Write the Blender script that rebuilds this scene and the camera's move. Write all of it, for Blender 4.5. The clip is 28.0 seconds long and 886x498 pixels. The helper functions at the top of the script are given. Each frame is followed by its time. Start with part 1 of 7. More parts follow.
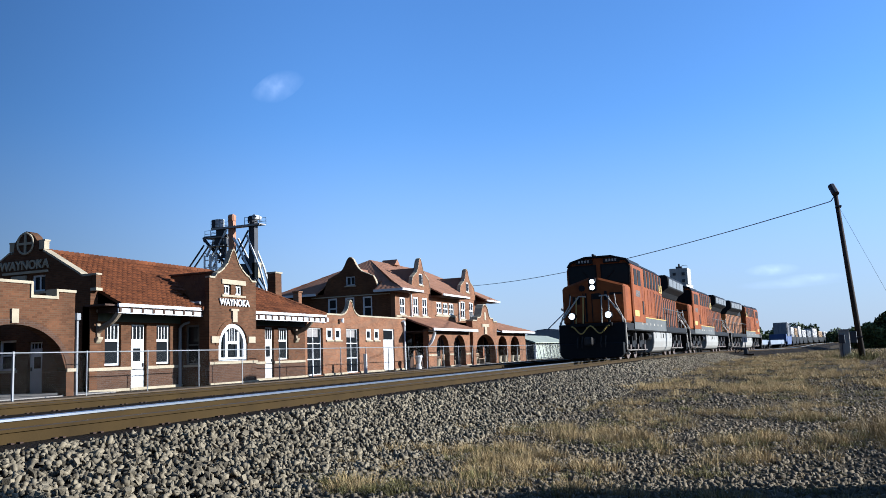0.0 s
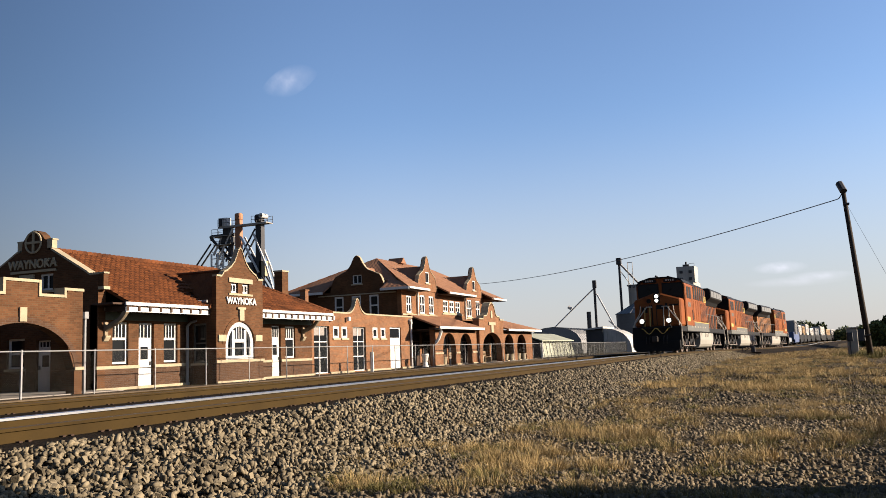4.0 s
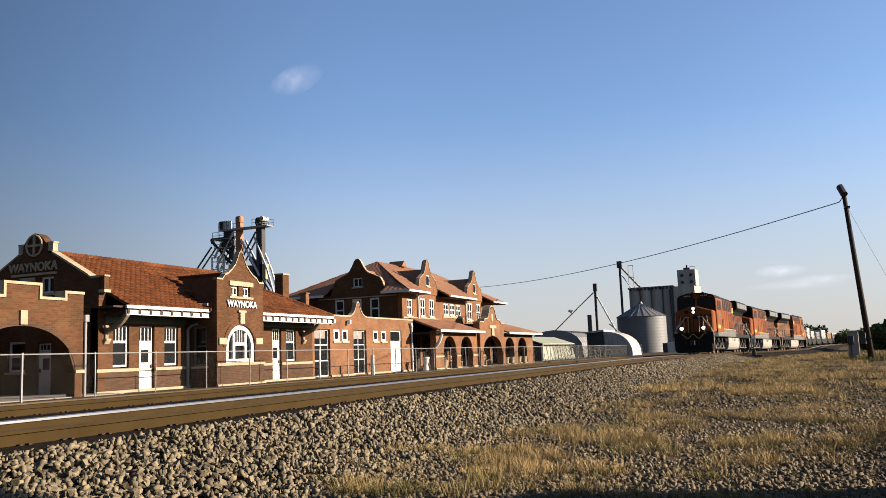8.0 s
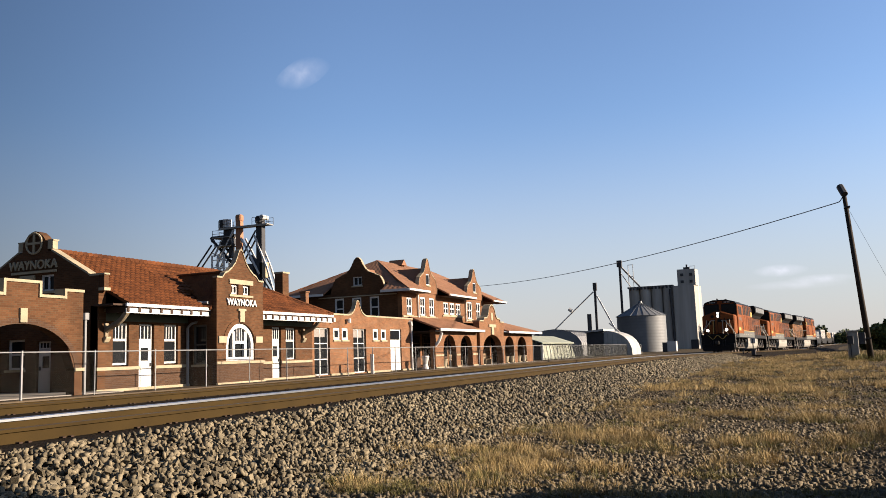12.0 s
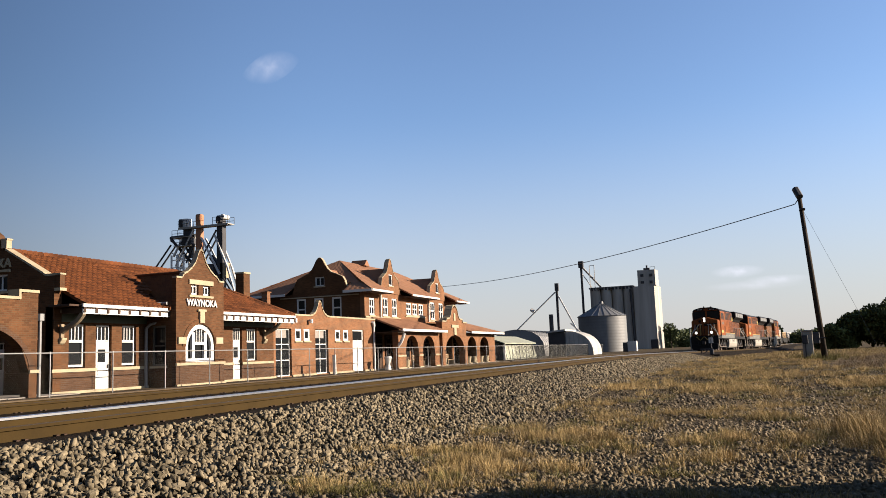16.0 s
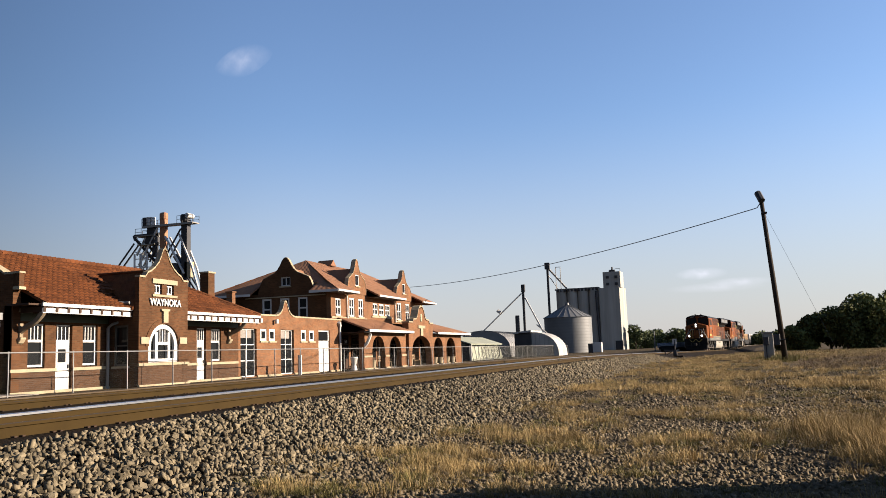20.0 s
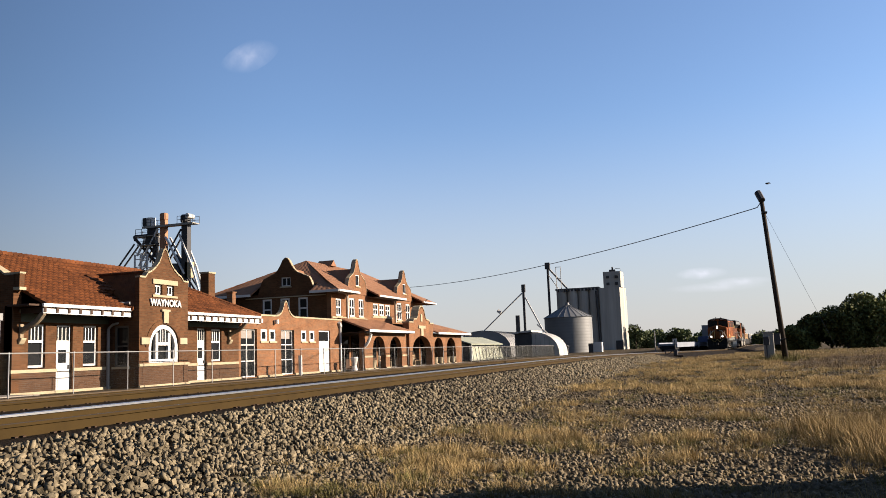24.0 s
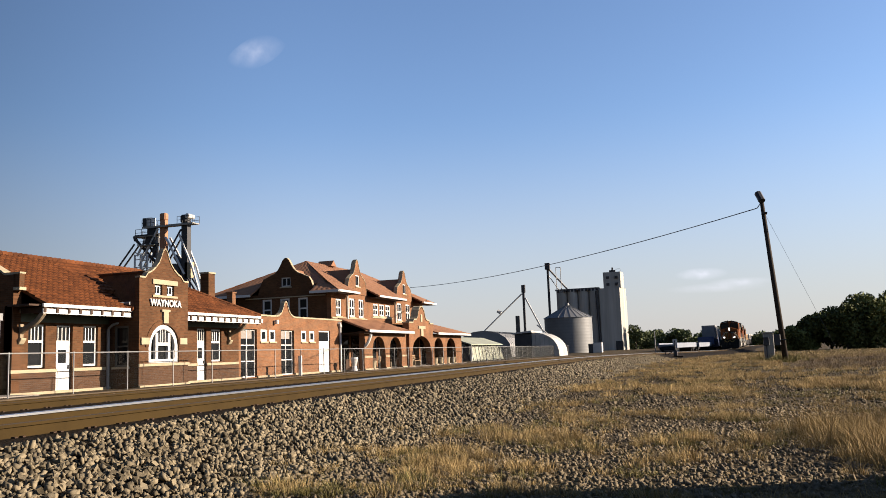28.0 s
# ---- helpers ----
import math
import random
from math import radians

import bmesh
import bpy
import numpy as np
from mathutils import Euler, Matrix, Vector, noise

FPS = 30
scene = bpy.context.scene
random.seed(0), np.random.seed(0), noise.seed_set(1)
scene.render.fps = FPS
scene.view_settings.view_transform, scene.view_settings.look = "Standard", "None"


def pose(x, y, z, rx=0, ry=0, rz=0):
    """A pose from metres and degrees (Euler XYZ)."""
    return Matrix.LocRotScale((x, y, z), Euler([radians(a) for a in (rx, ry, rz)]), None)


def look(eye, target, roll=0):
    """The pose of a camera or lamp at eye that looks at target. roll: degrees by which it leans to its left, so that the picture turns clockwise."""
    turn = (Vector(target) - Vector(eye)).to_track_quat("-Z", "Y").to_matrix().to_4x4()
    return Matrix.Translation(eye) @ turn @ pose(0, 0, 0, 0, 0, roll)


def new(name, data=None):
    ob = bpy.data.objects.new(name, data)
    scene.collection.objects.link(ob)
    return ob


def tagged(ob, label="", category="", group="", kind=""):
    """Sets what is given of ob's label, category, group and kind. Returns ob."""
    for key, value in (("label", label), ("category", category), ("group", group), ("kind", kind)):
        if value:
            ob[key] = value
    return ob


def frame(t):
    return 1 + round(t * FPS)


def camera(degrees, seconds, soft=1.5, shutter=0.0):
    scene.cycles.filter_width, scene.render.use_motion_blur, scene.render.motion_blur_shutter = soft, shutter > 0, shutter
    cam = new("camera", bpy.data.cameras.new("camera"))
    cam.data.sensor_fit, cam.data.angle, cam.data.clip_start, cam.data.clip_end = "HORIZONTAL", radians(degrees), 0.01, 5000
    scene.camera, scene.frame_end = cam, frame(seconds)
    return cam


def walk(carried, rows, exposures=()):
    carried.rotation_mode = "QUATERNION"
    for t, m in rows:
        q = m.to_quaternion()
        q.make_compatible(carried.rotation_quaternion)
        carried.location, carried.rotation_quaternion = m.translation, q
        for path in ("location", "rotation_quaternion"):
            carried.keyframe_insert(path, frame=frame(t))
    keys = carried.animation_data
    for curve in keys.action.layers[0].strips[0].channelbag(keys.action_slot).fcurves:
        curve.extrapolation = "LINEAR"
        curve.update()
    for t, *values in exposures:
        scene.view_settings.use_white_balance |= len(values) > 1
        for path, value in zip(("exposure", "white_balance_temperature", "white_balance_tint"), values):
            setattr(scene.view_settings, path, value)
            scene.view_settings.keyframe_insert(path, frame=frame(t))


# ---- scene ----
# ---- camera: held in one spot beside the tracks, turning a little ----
FOV = 2 * math.degrees(math.atan(784 / 1475))
cam = camera(FOV, 28.0, soft=0.8)
EYE = (0.0, 0.0, 0.55)
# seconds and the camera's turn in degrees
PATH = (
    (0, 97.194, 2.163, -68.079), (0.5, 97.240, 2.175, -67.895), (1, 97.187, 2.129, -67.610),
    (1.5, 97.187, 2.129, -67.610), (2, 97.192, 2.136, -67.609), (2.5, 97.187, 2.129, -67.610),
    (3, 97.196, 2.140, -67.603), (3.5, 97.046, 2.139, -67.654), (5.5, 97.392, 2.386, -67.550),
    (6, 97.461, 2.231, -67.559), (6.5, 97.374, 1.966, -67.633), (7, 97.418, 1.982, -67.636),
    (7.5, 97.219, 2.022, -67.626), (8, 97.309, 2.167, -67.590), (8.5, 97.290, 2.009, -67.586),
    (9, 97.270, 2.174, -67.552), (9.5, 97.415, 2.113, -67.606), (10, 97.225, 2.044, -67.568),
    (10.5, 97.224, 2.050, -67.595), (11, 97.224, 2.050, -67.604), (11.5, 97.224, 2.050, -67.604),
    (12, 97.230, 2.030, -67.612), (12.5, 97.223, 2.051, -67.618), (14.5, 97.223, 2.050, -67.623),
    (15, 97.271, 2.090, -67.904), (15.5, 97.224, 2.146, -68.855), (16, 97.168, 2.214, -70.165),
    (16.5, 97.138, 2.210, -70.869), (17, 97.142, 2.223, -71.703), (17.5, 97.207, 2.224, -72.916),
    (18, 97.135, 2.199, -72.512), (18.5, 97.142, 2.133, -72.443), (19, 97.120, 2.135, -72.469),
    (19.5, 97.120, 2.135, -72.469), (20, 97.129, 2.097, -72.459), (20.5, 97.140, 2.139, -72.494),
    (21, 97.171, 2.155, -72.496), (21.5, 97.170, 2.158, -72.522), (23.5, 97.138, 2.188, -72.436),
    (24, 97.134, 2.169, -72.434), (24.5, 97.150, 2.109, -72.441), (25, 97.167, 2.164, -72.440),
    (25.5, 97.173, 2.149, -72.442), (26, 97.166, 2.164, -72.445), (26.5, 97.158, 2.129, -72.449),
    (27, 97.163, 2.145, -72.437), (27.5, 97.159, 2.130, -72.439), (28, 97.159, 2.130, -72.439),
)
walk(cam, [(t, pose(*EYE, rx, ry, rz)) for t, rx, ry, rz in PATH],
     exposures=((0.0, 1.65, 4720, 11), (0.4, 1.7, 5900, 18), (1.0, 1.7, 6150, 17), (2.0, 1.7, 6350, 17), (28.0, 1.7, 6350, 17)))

# ---- world and sun ----
SUN_EL, SUN_AZ = radians(17), radians(-72)          # azimuth from +x towards +y
world = bpy.data.worlds.new("sky")
scene.world = world
world.use_nodes = True
wn = world.node_tree
sky = wn.nodes.new("ShaderNodeTexSky")
sky.sky_type, sky.sun_disc = "NISHITA", False
sky.sun_elevation, sky.sun_rotation = SUN_EL, math.pi / 2 - SUN_AZ
sky.altitude, sky.air_density, sky.dust_density, sky.ozone_density = 450, 1.0, 0.8, 3.0
# pale haze low over the horizon, the same all round
place, split = wn.nodes.new("ShaderNodeTexCoord"), wn.nodes.new("ShaderNodeSeparateXYZ")
wn.links.new(place.outputs["Generated"], split.inputs[0])
haze = wn.nodes.new("ShaderNodeValToRGB")
haze.color_ramp.interpolation = "EASE"
haze.color_ramp.elements[0].position, haze.color_ramp.elements[0].color = 0.0, (0.78, 0.78, 0.78, 1)
haze.color_ramp.elements[1].position, haze.color_ramp.elements[1].color = 0.29, (0, 0, 0, 1)
wn.links.new(split.outputs["Z"], haze.inputs[0])
blend = wn.nodes.new("ShaderNodeMix")
blend.data_type = "RGBA"
wn.links.new(haze.outputs[0], blend.inputs["Factor"])
wn.links.new(sky.outputs[0], blend.inputs["A"])
blend.inputs["B"].default_value = (3.0, 2.96, 2.86, 1)
# the sky dims away from the sun's side
turn_dot, dim = wn.nodes.new("ShaderNodeVectorMath"), wn.nodes.new("ShaderNodeMapRange")
turn_dot.operation = "DOT_PRODUCT"
wn.links.new(place.outputs["Generated"], turn_dot.inputs[0])
turn_dot.inputs[1].default_value = (math.cos(SUN_AZ), math.sin(SUN_AZ), 0)
dim.interpolation_type = "SMOOTHSTEP"
for socket, value in (("From Min", -0.72), ("From Max", -0.1), ("To Min", 0.34), ("To Max", 1.14)):
    dim.inputs[socket].default_value = value
wn.links.new(turn_dot.outputs["Value"], dim.inputs["Value"])
shade = wn.nodes.new("ShaderNodeVectorMath")
shade.operation = "SCALE"
wn.links.new(blend.outputs["Result"], shade.inputs[0])
wn.links.new(dim.outputs[0], shade.inputs["Scale"])
wn.links.new(shade.outputs[0], wn.nodes["Background"].inputs[0])
wn.nodes["Background"].inputs[1].default_value = 0.0535
sun_data = bpy.data.lights.new("sun", "SUN")
sun_data.energy, sun_data.angle, sun_data.color = 5.0, radians(0.53), (1.0, 0.85, 0.64)
sun = new("sun", sun_data)
sun_dir = Vector((math.cos(SUN_AZ) * math.cos(SUN_EL), math.sin(SUN_AZ) * math.cos(SUN_EL), math.sin(SUN_EL)))
sun.matrix_world = look(tuple(sun_dir * 50), (0, 0, 0))


# ---- materials ----
def material(name, color, rough=0.8, metal=0.0, vary=0.25, scale=3.0, fine=40.0, bump=0.15, depth=0.01, dirt=None, rand=0.0, emit=0.0, spec=None, stretch=1.0):
    """Colour with stains at two scales, fine relief and, where asked, a shade of its own for each piece."""
    m = bpy.data.materials.new(name)
    m.use_nodes = True
    nt = m.node_tree
    N, Lk = nt.nodes, nt.links
    b = N["Principled BSDF"]
    co = N.new("ShaderNodeTexCoord")
    n1, n2 = N.new("ShaderNodeTexNoise"), N.new("ShaderNodeTexNoise")
    for n, s, d in ((n1, scale, 5), (n2, fine, 3)):
        n.inputs["Scale"].default_value, n.inputs["Detail"].default_value = s, d
        if stretch == 1.0:
            Lk.new(co.outputs["Object"], n.inputs["Vector"])
        else:
            mp = N.new("ShaderNodeMapping")
            mp.inputs["Scale"].default_value = (1, 1, stretch)
            Lk.new(co.outputs["Object"], mp.inputs[0])
            Lk.new(mp.outputs[0], n.inputs["Vector"])
    mixn = N.new("ShaderNodeMath")
    mixn.operation = "MULTIPLY_ADD"
    Lk.new(n2.outputs[0], mixn.inputs[0])
    mixn.inputs[1].default_value = 0.45
    Lk.new(n1.outputs[0], mixn.inputs[2])
    last = mixn.outputs[0]
    if rand:
        oi, ge = N.new("ShaderNodeObjectInfo"), N.new("ShaderNodeNewGeometry")
        ad = N.new("ShaderNodeMath")
        ad.operation = "ADD"
        Lk.new(oi.outputs["Random"], ad.inputs[0])
        Lk.new(ge.outputs["Random Per Island"], ad.inputs[1])
        ra = N.new("ShaderNodeMath")
        ra.operation = "MULTIPLY_ADD"
        Lk.new(ad.outputs[0], ra.inputs[0])
        ra.inputs[1].default_value = rand
        Lk.new(last, ra.inputs[2])
        sub = N.new("ShaderNodeMath")
        sub.operation = "SUBTRACT"
        Lk.new(ra.outputs[0], sub.inputs[0])
        sub.inputs[1].default_value = rand
        last = sub.outputs[0]
    ramp = N.new("ShaderNodeValToRGB")
    dark = dirt or tuple(c * (1 - vary) for c in color)
    light = tuple(min(1, c * (1 + vary)) for c in color)
    e = ramp.color_ramp.elements
    e[0].position, e[0].color = 0.42, (*dark, 1)
    e[1].position, e[1].color = 1.0, (*light, 1)
    mid = e.new(0.7)
    mid.color = (*color, 1)
    Lk.new(last, ramp.inputs[0])
    Lk.new(ramp.outputs[0], b.inputs["Base Color"])
    b.inputs["Roughness"].default_value, b.inputs["Metallic"].default_value = rough, metal
    b.inputs["Specular IOR Level"].default_value = spec if spec is not None else (0.12 if rough > 0.65 else 0.4)
    if bump:
        bp = N.new("ShaderNodeBump")
        bp.inputs["Strength"].default_value, bp.inputs["Distance"].default_value = bump, depth
        Lk.new(n2.outputs[0], bp.inputs["Height"])
        Lk.new(bp.outputs[0], b.inputs["Normal"])
    if emit:
        b.inputs["Emission Color"].default_value = (*color, 1)
        b.inputs["Emission Strength"].default_value = emit
    return m


def brick_material(name, c1, c2, mortar, facing):
    """Running-bond brick in the plane of the wall: facing 'y' for walls along x, 'x' for walls along y."""
    m = bpy.data.materials.new(name)
    m.use_nodes = True
    nt = m.node_tree
    N, Lk = nt.nodes, nt.links
    b = N["Principled BSDF"]
    co, sp, cb = N.new("ShaderNodeTexCoord"), N.new("ShaderNodeSeparateXYZ"), N.new("ShaderNodeCombineXYZ")
    Lk.new(co.outputs["Object"], sp.inputs[0])
    Lk.new(sp.outputs["X" if facing == "y" else "Y"], cb.inputs[0])
    Lk.new(sp.outputs["Z"], cb.inputs[1])
    br = N.new("ShaderNodeTexBrick")
    br.inputs["Scale"].default_value = 1.0
    br.inputs["Brick Width"].default_value, br.inputs["Row Height"].default_value = 0.215, 0.075
    br.inputs["Mortar Size"].default_value = 0.006
    br.inputs["Color1"].default_value, br.inputs["Color2"].default_value = (*c1, 1), (*c2, 1)
    br.inputs["Mortar"].default_value = (*mortar, 1)
    Lk.new(cb.outputs[0], br.inputs["Vector"])
    no = N.new("ShaderNodeTexNoise")
    no.inputs["Scale"].default_value, no.inputs["Detail"].default_value = 0.9, 6
    Lk.new(co.outputs["Object"], no.inputs["Vector"])
    rp = N.new("ShaderNodeValToRGB")
    rp.color_ramp.elements[0].position, rp.color_ramp.elements[0].color = 0.3, (0.72, 0.72, 0.74, 1)
    rp.color_ramp.elements[1].position, rp.color_ramp.elements[1].color = 0.7, (1.12, 1.08, 1.05, 1)
    Lk.new(no.outputs[0], rp.inputs[0])
    mx = N.new("ShaderNodeMix")
    mx.data_type, mx.blend_type = "RGBA", "MULTIPLY"
    mx.inputs["Factor"].default_value = 1.0
    Lk.new(br.outputs["Color"], mx.inputs["A"])
    Lk.new(rp.outputs[0], mx.inputs["B"])
    Lk.new(mx.outputs["Result"], b.inputs["Base Color"])
    b.inputs["Roughness"].default_value = 0.88
    b.inputs["Specular IOR Level"].default_value = 0.08
    bp = N.new("ShaderNodeBump")
    bp.inputs["Strength"].default_value, bp.inputs["Distance"].default_value = 0.5, 0.006
    bp.invert = True
    Lk.new(br.outputs["Fac"], bp.inputs["Height"])
    Lk.new(bp.outputs[0], b.inputs["Normal"])
    return m


def glass_material(name, tint=(0.008, 0.009, 0.01)):
    m = bpy.data.materials.new(name)
    m.use_nodes = True
    b = m.node_tree.nodes["Principled BSDF"]
    b.inputs["Base Color"].default_value = (*tint, 1)
    b.inputs["Roughness"].default_value = 0.06
    b.inputs["IOR"].default_value = 1.45
    b.inputs["Specular IOR Level"].default_value = 0.1
    return m


BRICK = brick_material("brick_front", (0.083, 0.0385, 0.0172), (0.053, 0.0243, 0.011), (0.068, 0.0472, 0.0272), "y")
BRICK_X = brick_material("brick_end", (0.083, 0.0385, 0.0172), (0.053, 0.0243, 0.011), (0.068, 0.0472, 0.0272), "x")
BRICK_BRIGHT = brick_material("orange_brick_front", (0.165, 0.0785, 0.037), (0.12, 0.0555, 0.0265), (0.128, 0.0944, 0.064), "y")
BRICK_LOW = brick_material("brick_dark_base", (0.066, 0.0355, 0.019), (0.045, 0.0235, 0.0128), (0.068, 0.052, 0.04), "y")
CREAM = material("cream_cast_stone", (0.24, 0.2, 0.132), 0.85, vary=0.2, scale=2.0, bump=0.2, depth=0.004)
WHITE = material("white_painted_wood", (0.4, 0.392, 0.368), 0.55, vary=0.08, scale=1.5, bump=0.08, depth=0.003)
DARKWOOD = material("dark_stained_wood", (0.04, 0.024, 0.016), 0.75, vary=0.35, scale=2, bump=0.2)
TILE = material("red_clay_tile", (0.082, 0.0275, 0.0088), 0.8, vary=0.6, scale=1.2, fine=25, rand=0.26, bump=0.3)
TILE_PALE = material("sun_bleached_roof_tile", (0.172, 0.088, 0.05), 0.85, vary=0.25, scale=1.0, fine=20, rand=0.04, bump=0.3)
TANWOOD = material("tan_bench_wood", (0.208, 0.144, 0.084), 0.7, vary=0.25, scale=3, bump=0.15)
BRACE = material("weathered_brace_wood", (0.17, 0.135, 0.09), 0.8, vary=0.3, scale=3, bump=0.2)
GLASS = glass_material("window_glass")
CURTAIN = material("lace_curtain", (0.176, 0.16, 0.144), 0.9, vary=0.2, scale=8)
TRIMDARK = material("dark_green_trim", (0.04, 0.056, 0.04), 0.6, vary=0.2)
CONCRETE = material("weathered_concrete", (0.16, 0.144, 0.124), 0.9, spec=0.2, vary=0.22, scale=0.25, fine=8, bump=0.1)
ELEV = material("pale_elevator_concrete", (0.275, 0.26, 0.228), 0.9, vary=0.3, scale=0.35, fine=1.6, bump=0.05, stretch=0.06, spec=0.2)
GALV = material("galvanised_steel", (0.16, 0.16, 0.156), 0.6, metal=0.15, vary=0.15, scale=0.6, fine=6, bump=0.05)
BINSTEEL = material("dull_bin_steel", (0.1, 0.104, 0.104), 0.6, metal=0.1, vary=0.15, scale=0.6, fine=6, bump=0.05)
DARKSTEEL = material("dark_steel", (0.024, 0.024, 0.0256), 0.6, metal=0.2, vary=0.3, scale=1)
RUSTSTEEL = material("rusty_orange_steel", (0.24, 0.12, 0.068), 0.75, vary=0.3, scale=1)
RAILDULL = material("glintless_rail_head", (0.05, 0.034, 0.017), 0.55, metal=0.5, vary=0.3, scale=3)
RAIL = material("rusty_rail_steel", (0.026, 0.0158, 0.0036), 0.85, spec=0.1, vary=0.22, scale=2.0, fine=60, bump=0.1, depth=0.002)
RAILTOP = material("polished_rail_head", (0.72, 0.74, 0.76), 0.28, metal=1.0, vary=0.06, scale=4, bump=0.02, depth=0.001)
TIE = material("creosoted_tie_wood", (0.028, 0.02, 0.0136), 0.9, spec=0.1, vary=0.4, scale=3, rand=0.15, bump=0.4)
SPIKE = material("rusty_spike_iron", (0.04, 0.024, 0.016), 0.8, vary=0.3)
# near black: shade between the stones and below the rail is in this colour
GRAVEL = material("shade_dark_ballast", (0.0105, 0.0076, 0.0048), 0.95, spec=0.05, vary=0.5, scale=9, fine=28, bump=0.9, depth=0.05)
STONE = material("pale_ballast_stone", (0.107, 0.088, 0.056), 0.9, spec=0.15, vary=0.6, scale=14, fine=60, rand=0.6, bump=0.3, depth=0.01)
DIRT = material("dry_prairie_soil", (0.058, 0.043, 0.023), 0.95, spec=0.05, vary=0.4, scale=0.6, fine=14, bump=0.8, depth=0.05, dirt=(0.0176, 0.0152, 0.0112))
FIELDSTONE = material("grey_field_gravel", (0.076, 0.061, 0.039), 0.9, spec=0.1, vary=0.6, scale=14, fine=60, rand=0.85, bump=0.3, depth=0.01)
PACKED = material("packed_brown_cinders", (0.036, 0.0256, 0.0144), 0.95, spec=0.05, vary=0.4, scale=1.5, fine=20, bump=0.6, depth=0.03)
STRAW = material("dry_straw_grass", (0.255, 0.183, 0.077), 0.85, spec=0.2, vary=0.5, scale=0.7, fine=9, rand=0.22, bump=0)
GREEN = material("dull_green_grass", (0.118, 0.102, 0.032), 0.85, spec=0.2, vary=0.3, scale=0.9, fine=9, rand=0.22, bump=0)
LEAF = material("dark_green_leaves", (0.078, 0.086, 0.025), 0.7, vary=0.7, scale=0.25, fine=3, rand=0.2, bump=0)
LEAF_FAR = material("far_green_leaves", (0.07, 0.085, 0.034), 0.75, vary=0.4, scale=0.15, fine=2, rand=0.2, bump=0)
BARK = material("grey_brown_bark", (0.08, 0.06, 0.044), 0.9, vary=0.35, scale=3, fine=30, bump=0.6)
POLEWOOD = material("weathered_pole_wood", (0.0336, 0.0264, 0.02), 0.85, vary=0.4, scale=5, fine=35, bump=0.5, stretch=0.08)
ORANGE = material("orange_locomotive_paint", (0.150, 0.046, 0.0125), 0.5, spec=0.06, vary=0.22, scale=0.9, fine=7, bump=0.04, dirt=(0.072, 0.0176, 0.0072))
YELLOWORANGE = material("faded_yellow_orange_paint", (0.2, 0.076, 0.0128), 0.45, vary=0.2, scale=0.9, fine=7, bump=0.04, dirt=(0.176, 0.068, 0.0176))
BLACK = material("black_locomotive_paint", (0.0064, 0.0064, 0.0064), 0.6, spec=0.12, vary=0.35, scale=0.8, fine=6, bump=0.05, dirt=(0.0112, 0.0096, 0.008))
SILVER = material("dusty_silver_tank_paint", (0.188, 0.176, 0.148), 0.6, metal=0.1, vary=0.2, scale=0.7, bump=0.06, dirt=(0.208, 0.176, 0.144))
GREY = material("grey_sill_paint", (0.052, 0.052, 0.044), 0.6, vary=0.25, scale=1.0)
YELLOW = material("safety_yellow_paint", (0.336, 0.224, 0.048), 0.5, vary=0.15, scale=2)
RAILWHITE = material("pale_handrail_paint", (0.32, 0.28, 0.216), 0.5, vary=0.1, scale=3)
WHEELSTEEL = material("worn_wheel_steel", (0.104, 0.08, 0.064), 0.55, metal=0.6, vary=0.3, scale=4)
COUPLER = material("dark_cast_iron", (0.032, 0.028, 0.024), 0.7, metal=0.3, vary=0.4, scale=4)
SANDPIPE = material("dusty_brake_rigging", (0.136, 0.12, 0.1), 0.7, vary=0.35, scale=4)
SCREEN = material("pale_radiator_screen", (0.08, 0.084, 0.084), 0.6, vary=0.2, scale=2, bump=0.2)
FLATGREY = material("blue_grey_flat_car_paint", (0.115, 0.13, 0.155), 0.6, vary=0.25, scale=0.5)
LAMP = material("lit_headlamp_glass", (1.0, 0.93, 0.78), 0.3, vary=0.0, bump=0, emit=1.3)
BLUE = material("blue_car_paint", (0.024, 0.044, 0.112), 0.55, vary=0.25, scale=0.6)
BOXWHITE = material("pale_container_paint", (0.368, 0.344, 0.312), 0.6, vary=0.15, scale=0.5)
BOXGREY = material("grey_container_paint", (0.16, 0.16, 0.16), 0.6, vary=0.2, scale=0.5)
BOXTAN = material("tan_container_paint", (0.24, 0.152, 0.068), 0.6, vary=0.2, scale=0.5)
WEED = material("dusky_brown_weeds", (0.15, 0.11, 0.066), 0.9, vary=0.3, scale=0.5, fine=9, rand=0.2, bump=0)
# dark colour for blades that stand in for shade among the grass
DUSK = material("shade_coloured_blades", (0.034, 0.028, 0.014), 0.9, vary=0.4, scale=0.8, fine=9, rand=0.2, bump=0)
WIRE = material("black_cable", (0.068, 0.068, 0.072), 0.6, vary=0.1)
PAPER = material("white_sheet_metal", (0.368, 0.36, 0.336), 0.5, vary=0.1, scale=0.4)
SHEDWHITE = material("dusty_white_sheet_metal", (0.272, 0.264, 0.24), 0.6, vary=0.3, scale=0.5, dirt=(0.16, 0.144, 0.12))
GREENHOUSE = material("pale_green_sheet_metal", (0.2, 0.208, 0.152), 0.6, vary=0.2, scale=0.4)


